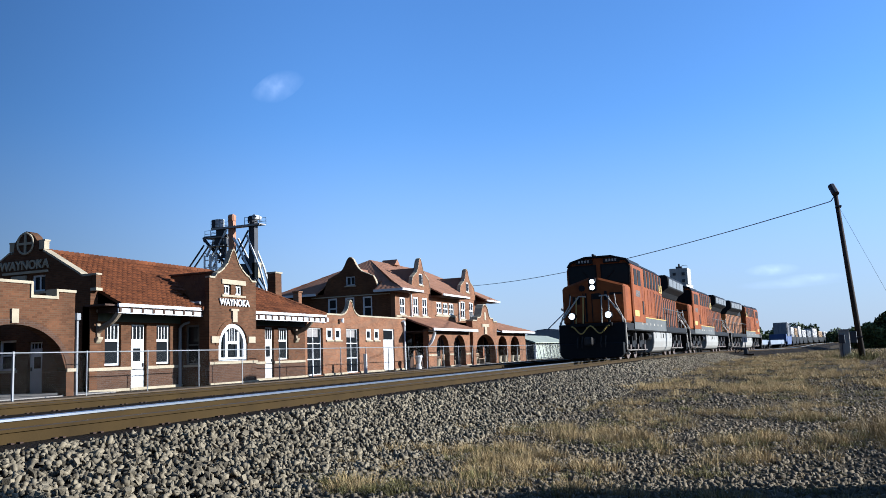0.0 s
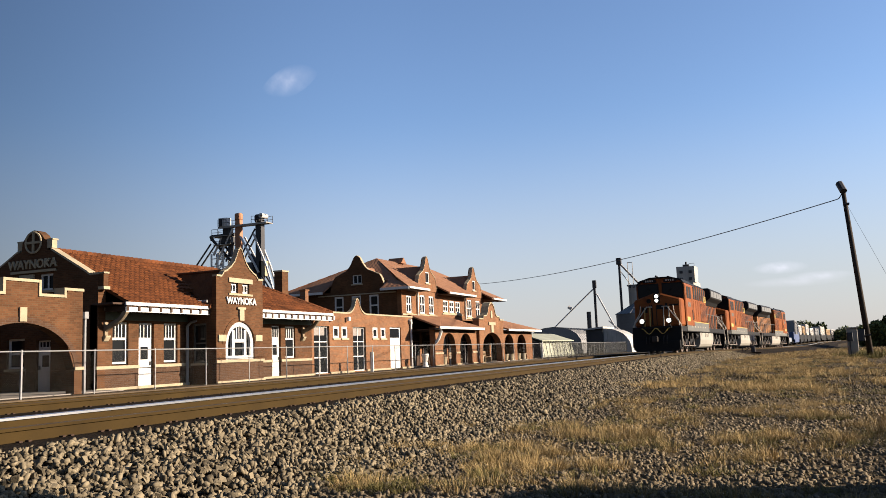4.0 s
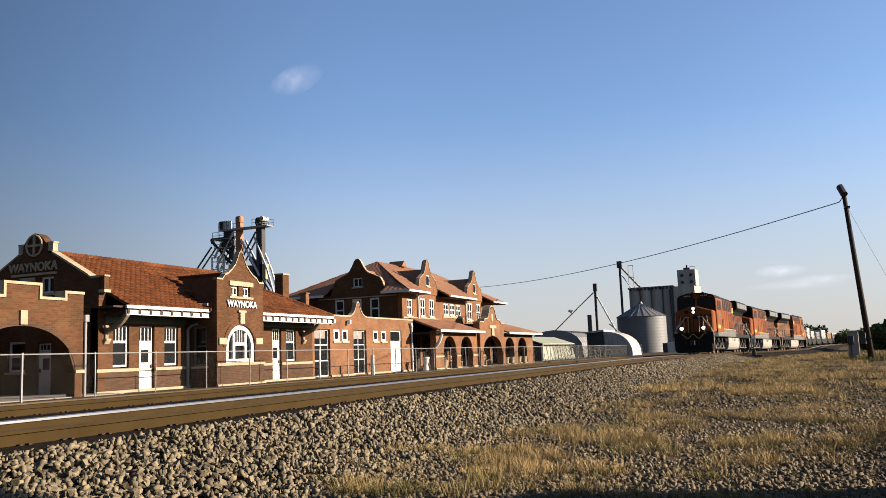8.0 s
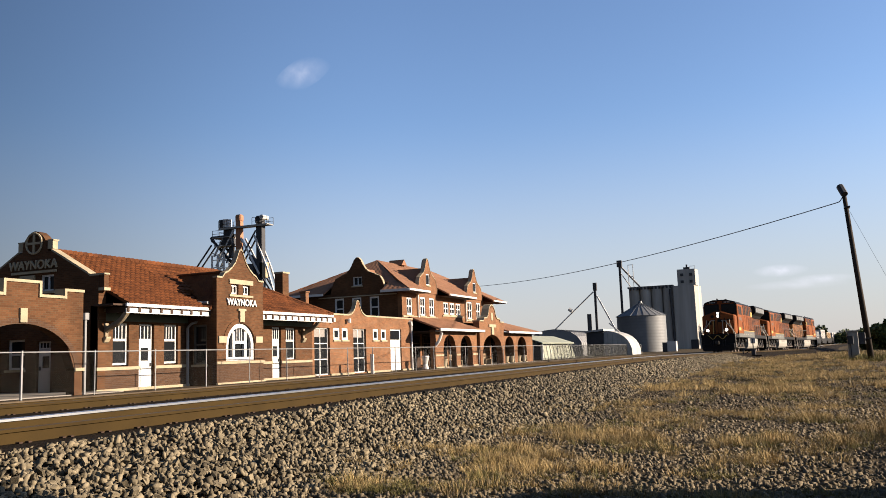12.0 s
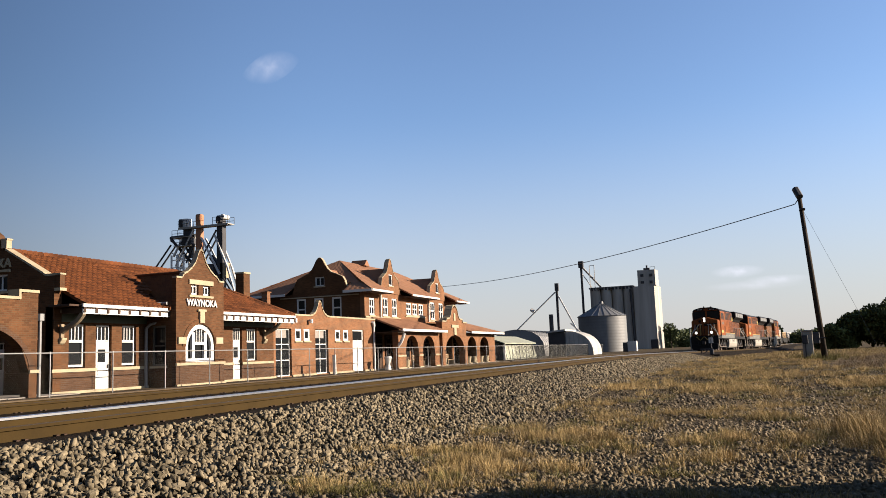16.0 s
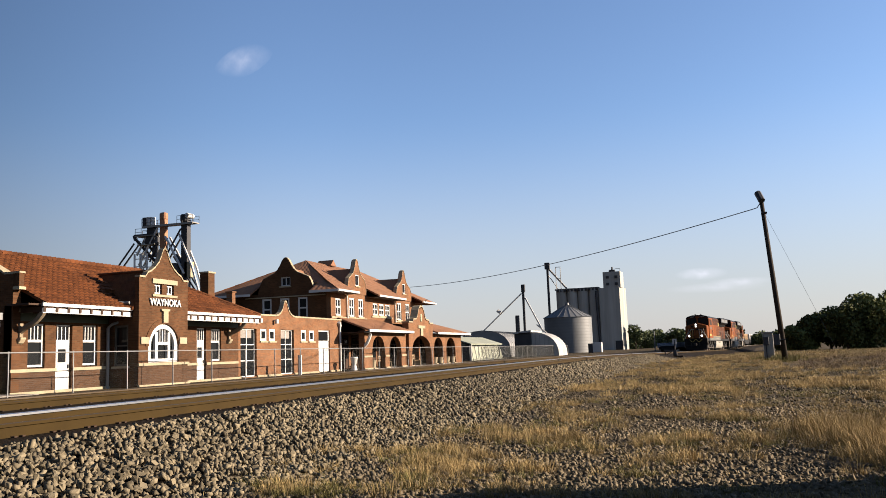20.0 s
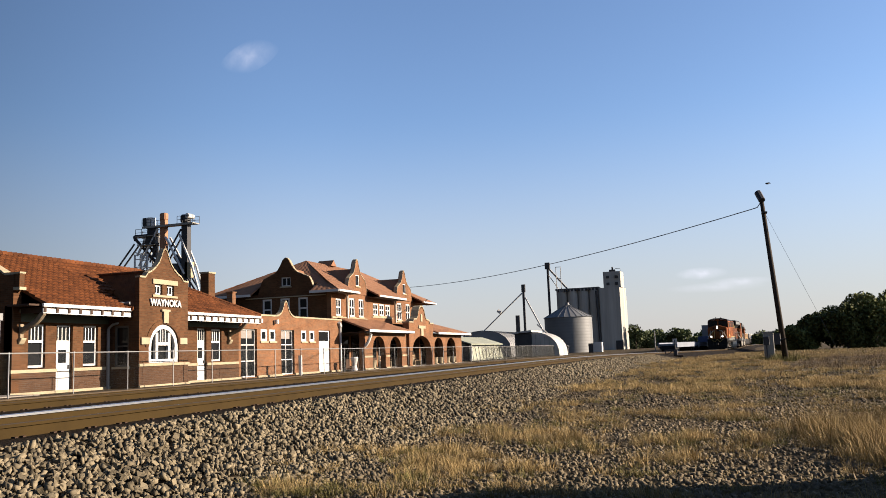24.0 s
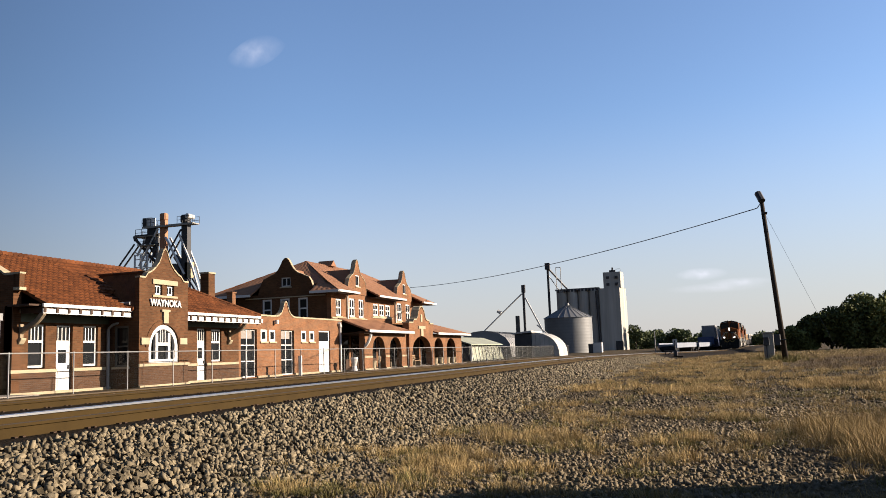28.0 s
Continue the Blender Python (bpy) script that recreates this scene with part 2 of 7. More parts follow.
# ---- mesh helpers ----
def hexa(bm, u0, u1, b0, b1, t0, t1, a, c, along="x"):
    """A block from u0 to u1 whose foot runs b0..b1 and whose top runs t0..t1, between depths a and c."""
    pts = []
    for d in (a, c):
        for u, z in ((u0, b0), (u1, b1), (u1, t1), (u0, t0)):
            pts.append(bm.verts.new((u, d, z) if along == "x" else (d, u, z)))
    for f in ((0, 1, 2, 3), (7, 6, 5, 4), (0, 4, 5, 1), (1, 5, 6, 2), (2, 6, 7, 3), (3, 7, 4, 0)):
        bm.faces.new([pts[i] for i in f])


def box(bm, x0, x1, y0, y1, z0, z1):
    hexa(bm, x0, x1, z0, z0, z1, z1, y0, y1)


def tube(bm, p, q, r, n=8, r2=None, caps=True):
    p, q = Vector(p), Vector(q)
    d = (q - p).normalized()
    s = d.orthogonal().normalized()
    w = d.cross(s)
    rings = []
    for c, rad in ((p, r), (q, r if r2 is None else r2)):
        rings.append([bm.verts.new(c + (s * math.cos(a) + w * math.sin(a)) * rad) for a in (2 * math.pi * i / n for i in range(n))])
    for i in range(n):
        bm.faces.new((rings[0][i], rings[0][(i + 1) % n], rings[1][(i + 1) % n], rings[1][i]))
    if caps:
        bm.faces.new(rings[0][::-1])
        bm.faces.new(rings[1])


def chain(bm, pts, r, n=6):
    """One bent tube through all the points."""
    pts = [Vector(p) for p in pts]
    rings, side = [], None
    for i, p in enumerate(pts):
        d = (pts[min(i + 1, len(pts) - 1)] - pts[max(i - 1, 0)]).normalized()
        side = d.orthogonal() if side is None else side - d * side.dot(d)
        side = side.normalized()
        w = d.cross(side)
        rings.append([bm.verts.new(p + (side * math.cos(a) + w * math.sin(a)) * r) for a in (2 * math.pi * k / n for k in range(n))])
    for a, b in zip(rings, rings[1:]):
        for k in range(n):
            bm.faces.new((a[k], a[(k + 1) % n], b[(k + 1) % n], b[k]))
    bm.faces.new(rings[0][::-1])
    bm.faces.new(rings[-1])


def prism(bm, poly, a, c, axis="x"):
    """The outline poly (two coordinates a point) drawn out along axis from a to c."""
    put = {"x": lambda u, v, d: (d, u, v), "y": lambda u, v, d: (u, d, v), "z": lambda u, v, d: (u, v, d)}[axis]
    lo = [bm.verts.new(put(u, v, a)) for u, v in poly]
    hi = [bm.verts.new(put(u, v, c)) for u, v in poly]
    n = len(poly)
    bm.faces.new(lo[::-1])
    bm.faces.new(hi)
    for i in range(n):
        bm.faces.new((lo[i], lo[(i + 1) % n], hi[(i + 1) % n], hi[i]))


def at(prof, u):
    for (a, za), (b, zb) in zip(prof, prof[1:]):
        if a <= u <= b and b > a:
            return za + (zb - za) * (u - a) / (b - a)
    return prof[-1][1]


def wall(bm, prof, base, holes, a, c, along="x"):
    """A wall under the top line prof, from base up, with openings (u0, u1, z0, spring, rise) that go right through."""
    us = {u for u, z in prof}
    for u0, u1, z0, z1, rise in holes:
        k = 14 if rise else 1
        us |= {u0 + (u1 - u0) * i / k for i in range(k + 1)}
    us = sorted(round(u, 4) for u in us)
    us = [u for i, u in enumerate(us) if i == 0 or u - us[i - 1] > 1e-3]

    def top(h, u):
        u0, u1, z0, z1, rise = h
        t = min(1, max(-1, 2 * (u - u0) / (u1 - u0) - 1))
        return z1 + rise * math.sqrt(1 - t * t)
    for u, v in zip(us, us[1:]):
        m, e = (u + v) / 2, 1e-4
        foot = (base, base)
        for h in sorted((h for h in holes if h[0] <= m <= h[1]), key=lambda h: h[2]):
            if h[2] > max(foot) + 1e-3:
                hexa(bm, u, v, *foot, h[2], h[2], a, c, along)
            foot = (top(h, u), top(h, v))
        hexa(bm, u, v, *foot, at(prof, u + e), at(prof, v - e), a, c, along)
    bmesh.ops.remove_doubles(bm, verts=bm.verts, dist=0.0002)


def finish(bm, bevel=0.0, smooth=False):
    bmesh.ops.recalc_face_normals(bm, faces=bm.faces)
    if bevel:
        sharp = [e for e in bm.edges if len(e.link_faces) == 2 and e.calc_face_angle(0) > 0.6]
        bmesh.ops.bevel(bm, geom=sharp, offset=bevel, segments=1, affect="EDGES", clamp_overlap=True)
    if smooth:
        for f in bm.faces:
            f.smooth = True


def part(name, bm, mat, parent, label="", bevel=0.0, smooth=False):
    finish(bm, bevel, smooth)
    me = bpy.data.meshes.new(name)
    bm.to_mesh(me)
    bm.free()
    me.materials.append(mat)
    ob = new(name, me)
    ob.parent = parent
    if label:
        tagged(ob, label)
    return ob


def each(name, bm, mat, parent, label="", bevel=0.0):
    """Every separate piece of bm becomes a part of its own."""
    finish(bm, bevel)
    bm.verts.index_update()
    seen, made = set(), []
    for v in bm.verts:
        if v in seen:
            continue
        seen.add(v)
        island, todo = [v], [v]
        while todo:
            for e in todo.pop().link_edges:
                for w in e.verts:
                    if w not in seen:
                        seen.add(w)
                        island.append(w)
                        todo.append(w)
        ids = {w: i for i, w in enumerate(island)}
        faces = {f for w in island for f in w.link_faces}
        me = bpy.data.meshes.new(name)
        me.from_pydata([tuple(w.co) for w in island], [], [[ids[w] for w in f.verts] for f in sorted(faces, key=lambda f: f.index)])
        me.materials.append(mat)
        ob = new(name, me)
        ob.parent = parent
        if label:
            tagged(ob, label)
        made.append(ob)
    bm.free()
    return made


def thing(name, label, category, m=None, group="", kind=""):
    ob = tagged(new(name), label, category, group, kind)
    if m is not None:
        ob.matrix_basis = m
    return ob


def solid(name, bm, mat, label, category="", group="", kind="", bevel=0.0, smooth=False):
    ob = part(name, bm, mat, None, "", bevel, smooth)
    return tagged(ob, label, category, group, kind)


def soup(name, verts, faces, mat, parent=None):
    me = bpy.data.meshes.new(name)
    me.from_pydata(verts, [], faces)
    me.materials.append(mat)
    ob = new(name, me)
    ob.parent = parent
    return ob


def B():
    return bmesh.new()


def boxes(*rows):
    bm = bmesh.new()
    for r in rows:
        box(bm, *r)
    return bm


def tubes(rows, n=8):
    bm = bmesh.new()
    for p, q, r in rows:
        tube(bm, p, q, r, n)
    return bm


# ---- the line of the tracks ----
# place along x and the track's slope there, which changes evenly in between
SLOPES = ((-200, 0.0), (35, 0.0), (60, -0.045), (80, -0.085), (105, -0.125), (125, -0.155), (140, -0.15), (165, -0.06), (200, -0.05), (230, -0.07), (280, -0.12), (500, -0.16))
Y_START = 7.65


def track_turn(x):
    return at(SLOPES, min(499, max(-199, x)))


def track_y(x):
    y = Y_START
    for (a, s), (b, r) in zip(SLOPES, SLOPES[1:]):
        if x <= a:
            break
        d = min(x, b) - a
        y += s * d + (r - s) / (b - a) * d * d / 2
    return y


def on_track(s, off):
    """A point and heading on the track whose straight part lies at y = off."""
    turn = math.atan(track_turn(s))
    return s - (off - Y_START) * math.sin(turn), track_y(s) + (off - Y_START) * math.cos(turn), turn


def grade(x):
    """The line falls gently past the depot and levels out again."""
    u = min(1, max(0, (x - 45) / 105))
    return -0.5 * u * u * (3 - 2 * u)


# ---- ground: one sheet to the horizon ----
TRACKS = (7.65, 12.1)


def lateral(x, y):
    """Signed distance from the near track, to the depot's side positive."""
    return (y - track_y(x)) / math.sqrt(1 + track_turn(x) ** 2)


def ground_z(x, y):
    s = lateral(x, y)
    if s < -3.6:
        z = -0.62 + 0.05 * noise.noise((x * 0.35, y * 0.35, 0)) + 0.10 * noise.noise((x * 0.06, y * 0.06, 3))
        return z + grade(x)
    if s < 7.2:
        return -0.60 + 0.14 * max(0, (s + 3.6) / 10.8) + grade(x)
    return -0.46 + grade(x) * max(0, 1 - (s - 7.2) / 5)


def build_ground():
    xs = [-2500, -900, -300, -100, -40, -15] + [-8 + 0.5 * i for i in range(60)] + [22 + 1.2 * i for i in range(40)]
    xs += [70 + 4 * i for i in range(50)] + [270, 300, 350, 450, 650, 1000, 1600, 2600, 4200]
    ys = [-3800, -1500, -700, -400, -250, -160, -110] + [-80 + 3 * i for i in range(20)] + [-20 + 0.6 * i for i in range(52)]
    ys += [11.5 + 1.5 * i for i in range(30)] + [60, 80, 120, 200, 400, 900, 2000, 3800]
    verts = [(x, y, ground_z(x, y)) for x in xs for y in ys]
    n = len(ys)
    faces = [(i * n + j, (i + 1) * n + j, (i + 1) * n + j + 1, i * n + j + 1) for i in range(len(xs) - 1) for j in range(n - 1)]
    ob = soup("ground", verts, faces, DIRT)
    for p in ob.data.polygons:
        p.use_smooth = True
    return tagged(ob, "dry stony prairie ground with sparse straw grass", "ground", kind="structure")


ground = build_ground()


# ---- ballast bed, ties and rails ----
def ballast_top(s):
    prof = ((-3.75, -0.68), (-2.1, -0.30), (-1.45, -0.14), (5.9, -0.14), (6.9, -0.32), (7.6, -0.52))
    return at(prof, min(7.6, max(-3.75, s)))


def build_bed():
    ss = [-3.75, -3.2, -2.7, -2.1, -1.75, -1.45, -0.75, 0, 0.75, 1.6, 2.3, 3.0, 3.7, 4.45, 5.2, 5.9, 6.9, 7.6]
    xs = [-60 + 2.5 * i for i in range(44)] + [50 + 5 * i for i in range(70)]
    verts, faces = [], []
    for x in xs:
        for s in ss:
            px, py, _ = on_track(x, Y_START + s)
            verts.append((px, py, ballast_top(s) + grade(x) + 0.025 * noise.noise((x, s * 3, 1))))
    n = len(ss)
    for i in range(len(xs) - 1):
        for j in range(n - 1):
            faces.append((i * n + j, (i + 1) * n + j, (i + 1) * n + j + 1, i * n + j + 1))
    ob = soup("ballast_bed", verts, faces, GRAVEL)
    for p in ob.data.polygons:
        p.use_smooth = True
    return tagged(ob, "raised ballast bed under two tracks, coloured dark for the shade between its pale stones", "ballast", kind="structure")


bed = build_bed()

RAIL_OUT = ((-0.075, -0.186), (0.075, -0.186), (0.075, -0.172), (0.012, -0.150), (0.010, -0.045), (0.036, -0.036), (0.037, -0.006),
            (-0.037, -0.006), (-0.036, -0.036), (-0.010, -0.045), (-0.012, -0.150), (-0.075, -0.172))


def sweep(outline, off, s0, s1, step):
    verts, faces, n = [], [], len(outline)
    k = int((s1 - s0) / step) + 1
    for i in range(k):
        px, py, turn = on_track(s0 + i * step, off)
        for u, z in outline:
            verts.append((px - u * math.sin(turn), py + u * math.cos(turn), z + grade(s0 + i * step)))
    for i in range(k - 1):
        for j in range(n):
            a, b = i * n + j, i * n + (j + 1) % n
            faces.append((a, a + n, b + n, b))
    return verts, faces


def build_track(centre, label, bright):
    t = thing("railway_track", label, "railway track", group="railway tracks", kind="structure")
    for side in (-0.7525, 0.7525):
        v, f = sweep(RAIL_OUT, centre + side, -60, 330, 3.0)
        rail = soup("rail", v, f, RAIL, t)
        k = -1 if side > 0 else 1
        v, f = sweep(((k * 0.0378, -0.036), (k * 0.0385, -0.008), (k * 0.026, 0.0), (-k * 0.026, 0.0), (-k * 0.0365, -0.0055), (0, -0.03)), centre + side, -60, 330, 3.0)
        # one head keeps its polish; the others' missing glint is put into dull colour
        shiny = side > 0 and bright
        top = soup("rail_head", v, f, RAILTOP if shiny else RAILDULL, rail)
        tagged(top, "rail head polished bright by wheels" if shiny else "rail head coloured dull brown to leave out its glint")
    bm = boxes((-0.115, 0.115, -1.3, 1.3, -0.36, -0.183))
    finish(bm, 0.012)
    tie = bpy.data.meshes.new("tie")
    bm.to_mesh(tie)
    bm.free()
    tie.materials.append(TIE)
    bm = B()
    for side in (-0.7525, 0.7525):
        box(bm, -0.09, 0.09, side - 0.17, side + 0.17, -0.184, -0.170)
        for u in (-0.055, 0.05):
            for w in (-0.095, 0.095):
                tube(bm, (u, side + w, -0.18), (u, side + w, -0.14), 0.013, 5)
                box(bm, u - 0.02, u + 0.02, side + w - 0.026, side + w + 0.026, -0.142, -0.128)
    finish(bm)
    plates = bpy.data.meshes.new("tie_plate")
    bm.to_mesh(plates)
    bm.free()
    plates.materials.append(SPIKE)
    for i in range(150):
        px, py, turn = on_track(-6 + 0.52 * i, centre)
        m = pose(px, py, grade(px), 0, 0, math.degrees(turn) + random.uniform(-1, 1))
        for me, name in ((tie, "tie"), (plates, "tie_plate")):
            ob = new(name, me)
            ob.parent = t
            ob.matrix_basis = m
    rest = B()
    for i in range(300):
        px, py, turn = on_track(72 + 0.52 * i, centre)
        b0 = len(rest.verts)
        box(rest, -0.115, 0.115, -1.3, 1.3, -0.36, -0.183)
        rest.verts.ensure_lookup_table()
        bmesh.ops.transform(rest, matrix=pose(px, py, grade(px), 0, 0, math.degrees(turn)), verts=rest.verts[b0:])
    tagged(part("far_ties", rest, TIE, t), kind="stuff")
    return t


for centre, label in zip(TRACKS, ("near railway track with rusty rails on wooden ties", "second railway track with rusty rails beside the depot")):
    build_track(centre, label, centre == TRACKS[0])

# paved strip between the tracks and the depot
bm = boxes((-20, 100, 20.4, 23.85, -0.5, -0.43))
solid("platform", bm, PACKED, "packed brown cinder platform strip along the depot", "platform", kind="structure")


# ---- windows and doors ----
def window(parent, u0, u1, z0, z1, y, along="x", bars=(1, 1), frame_mat=None, sill=True, transom=0.0, tbars=4, inset=0.10, curtain=False, slim=1.0):
    """A sash window in the opening, its frame set back from the wall's face at y; bars: panes across and up."""
    fm = frame_mat or WHITE

    def bx(bm, a, b, c, d, e, f):
        box(bm, a, b, c, d, e, f) if along == "x" else box(bm, c, d, a, b, e, f)
    w = new("window")
    w.parent = parent
    bm, f = B(), 0.085 * slim
    a, b = y + inset, y + inset + 0.09
    for r in ((u0, u0 + f, z0, z1), (u1 - f, u1, z0, z1), (u0 + f, u1 - f, z1 - f, z1), (u0 + f, u1 - f, z0, z0 + f)):
        bx(bm, r[0], r[1], a, b, r[2], r[3])
    top = z1 - transom if transom else z1
    if transom:
        bx(bm, u0 + f, u1 - f, a - 0.02, b, top - 0.06, top + 0.04)
        for i in range(1, tbars):
            u = u0 + f + (u1 - u0 - 2 * f) * i / tbars
            bx(bm, u - 0.022, u + 0.022, a + 0.02, b - 0.02, top + 0.04, z1 - f)
    for i in range(1, bars[0]):
        u = u0 + (u1 - u0) * i / bars[0]
        bx(bm, u - 0.035 * slim, u + 0.035 * slim, a + 0.015, b - 0.015, z0 + f, top - (0.06 if transom else f))
    for j in range(1, bars[1]):
        z = z0 + (top - z0) * j / bars[1]
        bx(bm, u0 + f, u1 - f, a + 0.01, b - 0.01, z - 0.035 * slim, z + 0.035 * slim)
    part("window_frame", bm, fm, w)
    bm = B()
    bx(bm, u0 + 0.02, u1 - 0.02, b - 0.03, b - 0.015, z0 + 0.02, z1 - 0.02)
    part("pane", bm, GLASS, w)
    if curtain:
        bm = B()
        bx(bm, u0 + 0.3, u1 - 0.3, b - 0.05, b - 0.04, z1 - 0.55, z1 - 0.09)
        part("curtain", bm, CURTAIN, w, "pale lace curtain")
    if sill:
        bm = B()
        bx(bm, u0 - 0.08, u1 + 0.08, y - 0.07, y + 0.1, z0 - 0.1, z0 - 0.002)
        part("window_sill", bm, CREAM, w)
    return w


def door(parent, u0, u1, z0, z1, top, y, panel=True, along="x", mat=None):
    """A white panelled door with a small upper pane, and a barred transom above it."""
    def bx(bm, a, b, c, d, e, f):
        box(bm, a, b, c, d, e, f) if along == "x" else box(bm, c, d, a, b, e, f)
    mat = mat or WHITE
    d = new("door")
    d.parent = parent
    bm, a = B(), y + 0.12
    m0, m1 = u0 + (u1 - u0) * 0.24, u1 - (u1 - u0) * 0.24
    p0, p1 = z0 + (z1 - z0) * 0.57, z0 + (z1 - z0) * 0.84
    for r in ((u0, m0, z0, z1), (m1, u1, z0, z1), (m0, m1, z0, p0), (m0, m1, p1, z1)):
        bx(bm, r[0], r[1], a, a + 0.05, r[2], r[3])
    part("leaf", bm, mat, d)
    bm = B()
    bx(bm, m0, m1, a + 0.02, a + 0.03, p0, p1)
    part("pane", bm, GLASS, d)
    bm = B()
    for q0, q1 in ((z0 + 0.15, z0 + 0.5), (z0 + 0.6, p0 - 0.08)):
        bx(bm, m0, m1, a - 0.012, a - 0.002, q0, q1)
    each("panel", bm, mat, d)
    bm = B()
    bx(bm, u1 - 0.12, u1 - 0.07, a - 0.06, a, z0 + 0.9, z0 + 1.06)
    part("handle", bm, DARKSTEEL, d)
    bm, f = B(), 0.06
    for r in ((u0, u0 + f, z1, top), (u1 - f, u1, z1, top), (u0 + f, u1 - f, top - f, top), (u0 + f, u1 - f, z1 + 0.01, z1 + f)):
        bx(bm, r[0], r[1], a, a + 0.08, r[2], r[3])
    for i in range(1, 4):
        u = u0 + (u1 - u0) * i / 4
        bx(bm, u - 0.02, u + 0.02, a + 0.02, a + 0.06, z1 + f, top - f)
    each("transom_bar", bm, mat, d)
    bm = B()
    bx(bm, u0 + 0.02, u1 - 0.02, a + 0.03, a + 0.04, z1 + 0.02, top - 0.02)
    part("transom_pane", bm, GLASS, d)
    return d


def coping(prof, a, c, along="x", h=0.13, over=0.05):
    bm = B()
    for (u, z), (v, w) in zip(prof, prof[1:]):
        if v - u > 1e-3:
            hexa(bm, u - 0.01, v + 0.01, z + 0.002, w + 0.002, z + h, w + h, a - over, c + over, along)
        else:
            lo, hi = min(z, w), max(z, w)
            hexa(bm, u - h / 2, u + h / 2, lo, lo, hi + h, hi + h, a - over - 0.004, c + over + 0.004, along)
    return bm


def letters(text, size, m, mat, parent, label, depth=0.03):
    cu = bpy.data.curves.new("lettering", "FONT")
    cu.body, cu.size, cu.extrude, cu.align_x, cu.align_y, cu.offset = text, size, depth, "CENTER", "CENTER", 0.012
    tmp = new("tmp", cu)
    me = bpy.data.meshes.new_from_object(tmp.evaluated_get(bpy.context.evaluated_depsgraph_get()))
    bpy.data.objects.remove(tmp)
    me.materials.clear()
    me.materials.append(mat)
    ob = new("lettering", me)
    ob.parent, ob.matrix_basis = parent, m
    return tagged(ob, label)


def tiled(corners, rows, cols, lift=0.055):
    """Courses of roof tiles on the sloping face with corners (eave start, eave end, ridge end, ridge start)."""
    p, q, r, s = (Vector(c) for c in corners)
    nrm = (q - p).cross(s - p).normalized()
    if nrm.z < 0:
        nrm = -nrm
    verts, faces = [], []
    for i in range(rows):
        v0, v1 = i / rows, min(1, (i + 1.08) / rows)
        a, b = p.lerp(s, v0), q.lerp(r, v0)
        c, d = p.lerp(s, v1), q.lerp(r, v1)
        n = max(1, int(cols * (b - a).length / (q - p).length))
        for j in range(n):
            u0, u1 = j / n, (j + 0.93) / n
            up = lift * (1 + 0.35 * random.random())
            k = len(verts)
            mid = (u0 + u1) / 2
            pts = [a.lerp(b, u0) + nrm * up * 0.55, a.lerp(b, mid) + nrm * up * 1.5, a.lerp(b, u1) + nrm * up * 0.55,
                   c.lerp(d, u1) + nrm * 0.002, c.lerp(d, mid) + nrm * 0.02, c.lerp(d, u0) + nrm * 0.002,
                   a.lerp(b, u0), a.lerp(b, u1)]
            verts += [tuple(x) for x in pts]
            faces += [(k, k + 1, k + 4, k + 5), (k + 1, k + 2, k + 3, k + 4), (k + 6, k + 7, k + 2, k + 1, k)]
    return verts, faces


def roof_face(parent, corners, rows, cols, name="roof_slope", mat=None, lift=0.05, single=False):
    mat = mat or TILE
    bm = B()
    vs = [bm.verts.new(c) for c in corners]
    lo = [bm.verts.new((c[0], c[1], c[2] - 0.12)) for c in corners]
    n = len(vs)
    bm.faces.new(vs)
    bm.faces.new(lo[::-1])
    for i in range(n):
        bm.faces.new((vs[i], vs[(i + 1) % n], lo[(i + 1) % n], lo[i]))
    ob = part(name, bm, mat, parent)
    four = list(corners) if n == 4 else [corners[0], corners[1], corners[2], corners[2]]
    v, f = tiled(four, rows, cols, lift)
    if single:
        # a rectangular slope: every tile is a piece of its own on one shared mesh
        me = bpy.data.meshes.new("tile")
        me.from_pydata(v[:8], [], f[:3])
        me.materials.append(mat)
        p, q, s = Vector(corners[0]), Vector(corners[1]), Vector(corners[3])
        for i in range(rows):
            for j in range(cols):
                tile = new("tile", me)
                tile.parent = ob
                tile.location = (q - p) * (j / cols) + (s - p) * (i / rows) + Vector((0, 0, random.uniform(-0.008, 0.01)))
        return ob
    tagged(soup("tile_course", v, f, mat, ob), kind="stuff")
    return ob


def fascia(parent, u0, u1, y, z0, z1, along="x", teeth=True):
    """A white gutter board with dark rafter ends below it."""
    bm = B()
    hexa(bm, u0, u1, z1 - 0.13, z1 - 0.13, z1, z1, y - 0.03, y + 0.05, along)
    part("gutter", bm, WHITE, parent, "white painted gutter board")
    bm = B()
    hexa(bm, u0 + 0.02, u1 - 0.02, z0, z0, z1 - 0.20, z1 - 0.20, y + 0.01, y + 0.06, along)
    part("lower_fascia", bm, WHITE, parent)
    # added dark board: stops sun through the gap and gives it its shade
    bm = B()
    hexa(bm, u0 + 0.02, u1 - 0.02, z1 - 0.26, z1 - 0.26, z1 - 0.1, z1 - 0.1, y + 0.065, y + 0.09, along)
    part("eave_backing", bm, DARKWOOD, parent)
    if teeth:
        bm = B()
        k = int((u1 - u0) / 0.62)
        for i in range(k + 1):
            u = u0 + 0.1 + (u1 - u0 - 0.2) * i / k
            hexa(bm, u - 0.06, u + 0.06, z0 + 0.04, z0 + 0.04, z1 - 0.14, z1 - 0.14, y - 0.025, y + 1.1, along)
        each("rafter_tail", bm, DARKWOOD, parent)


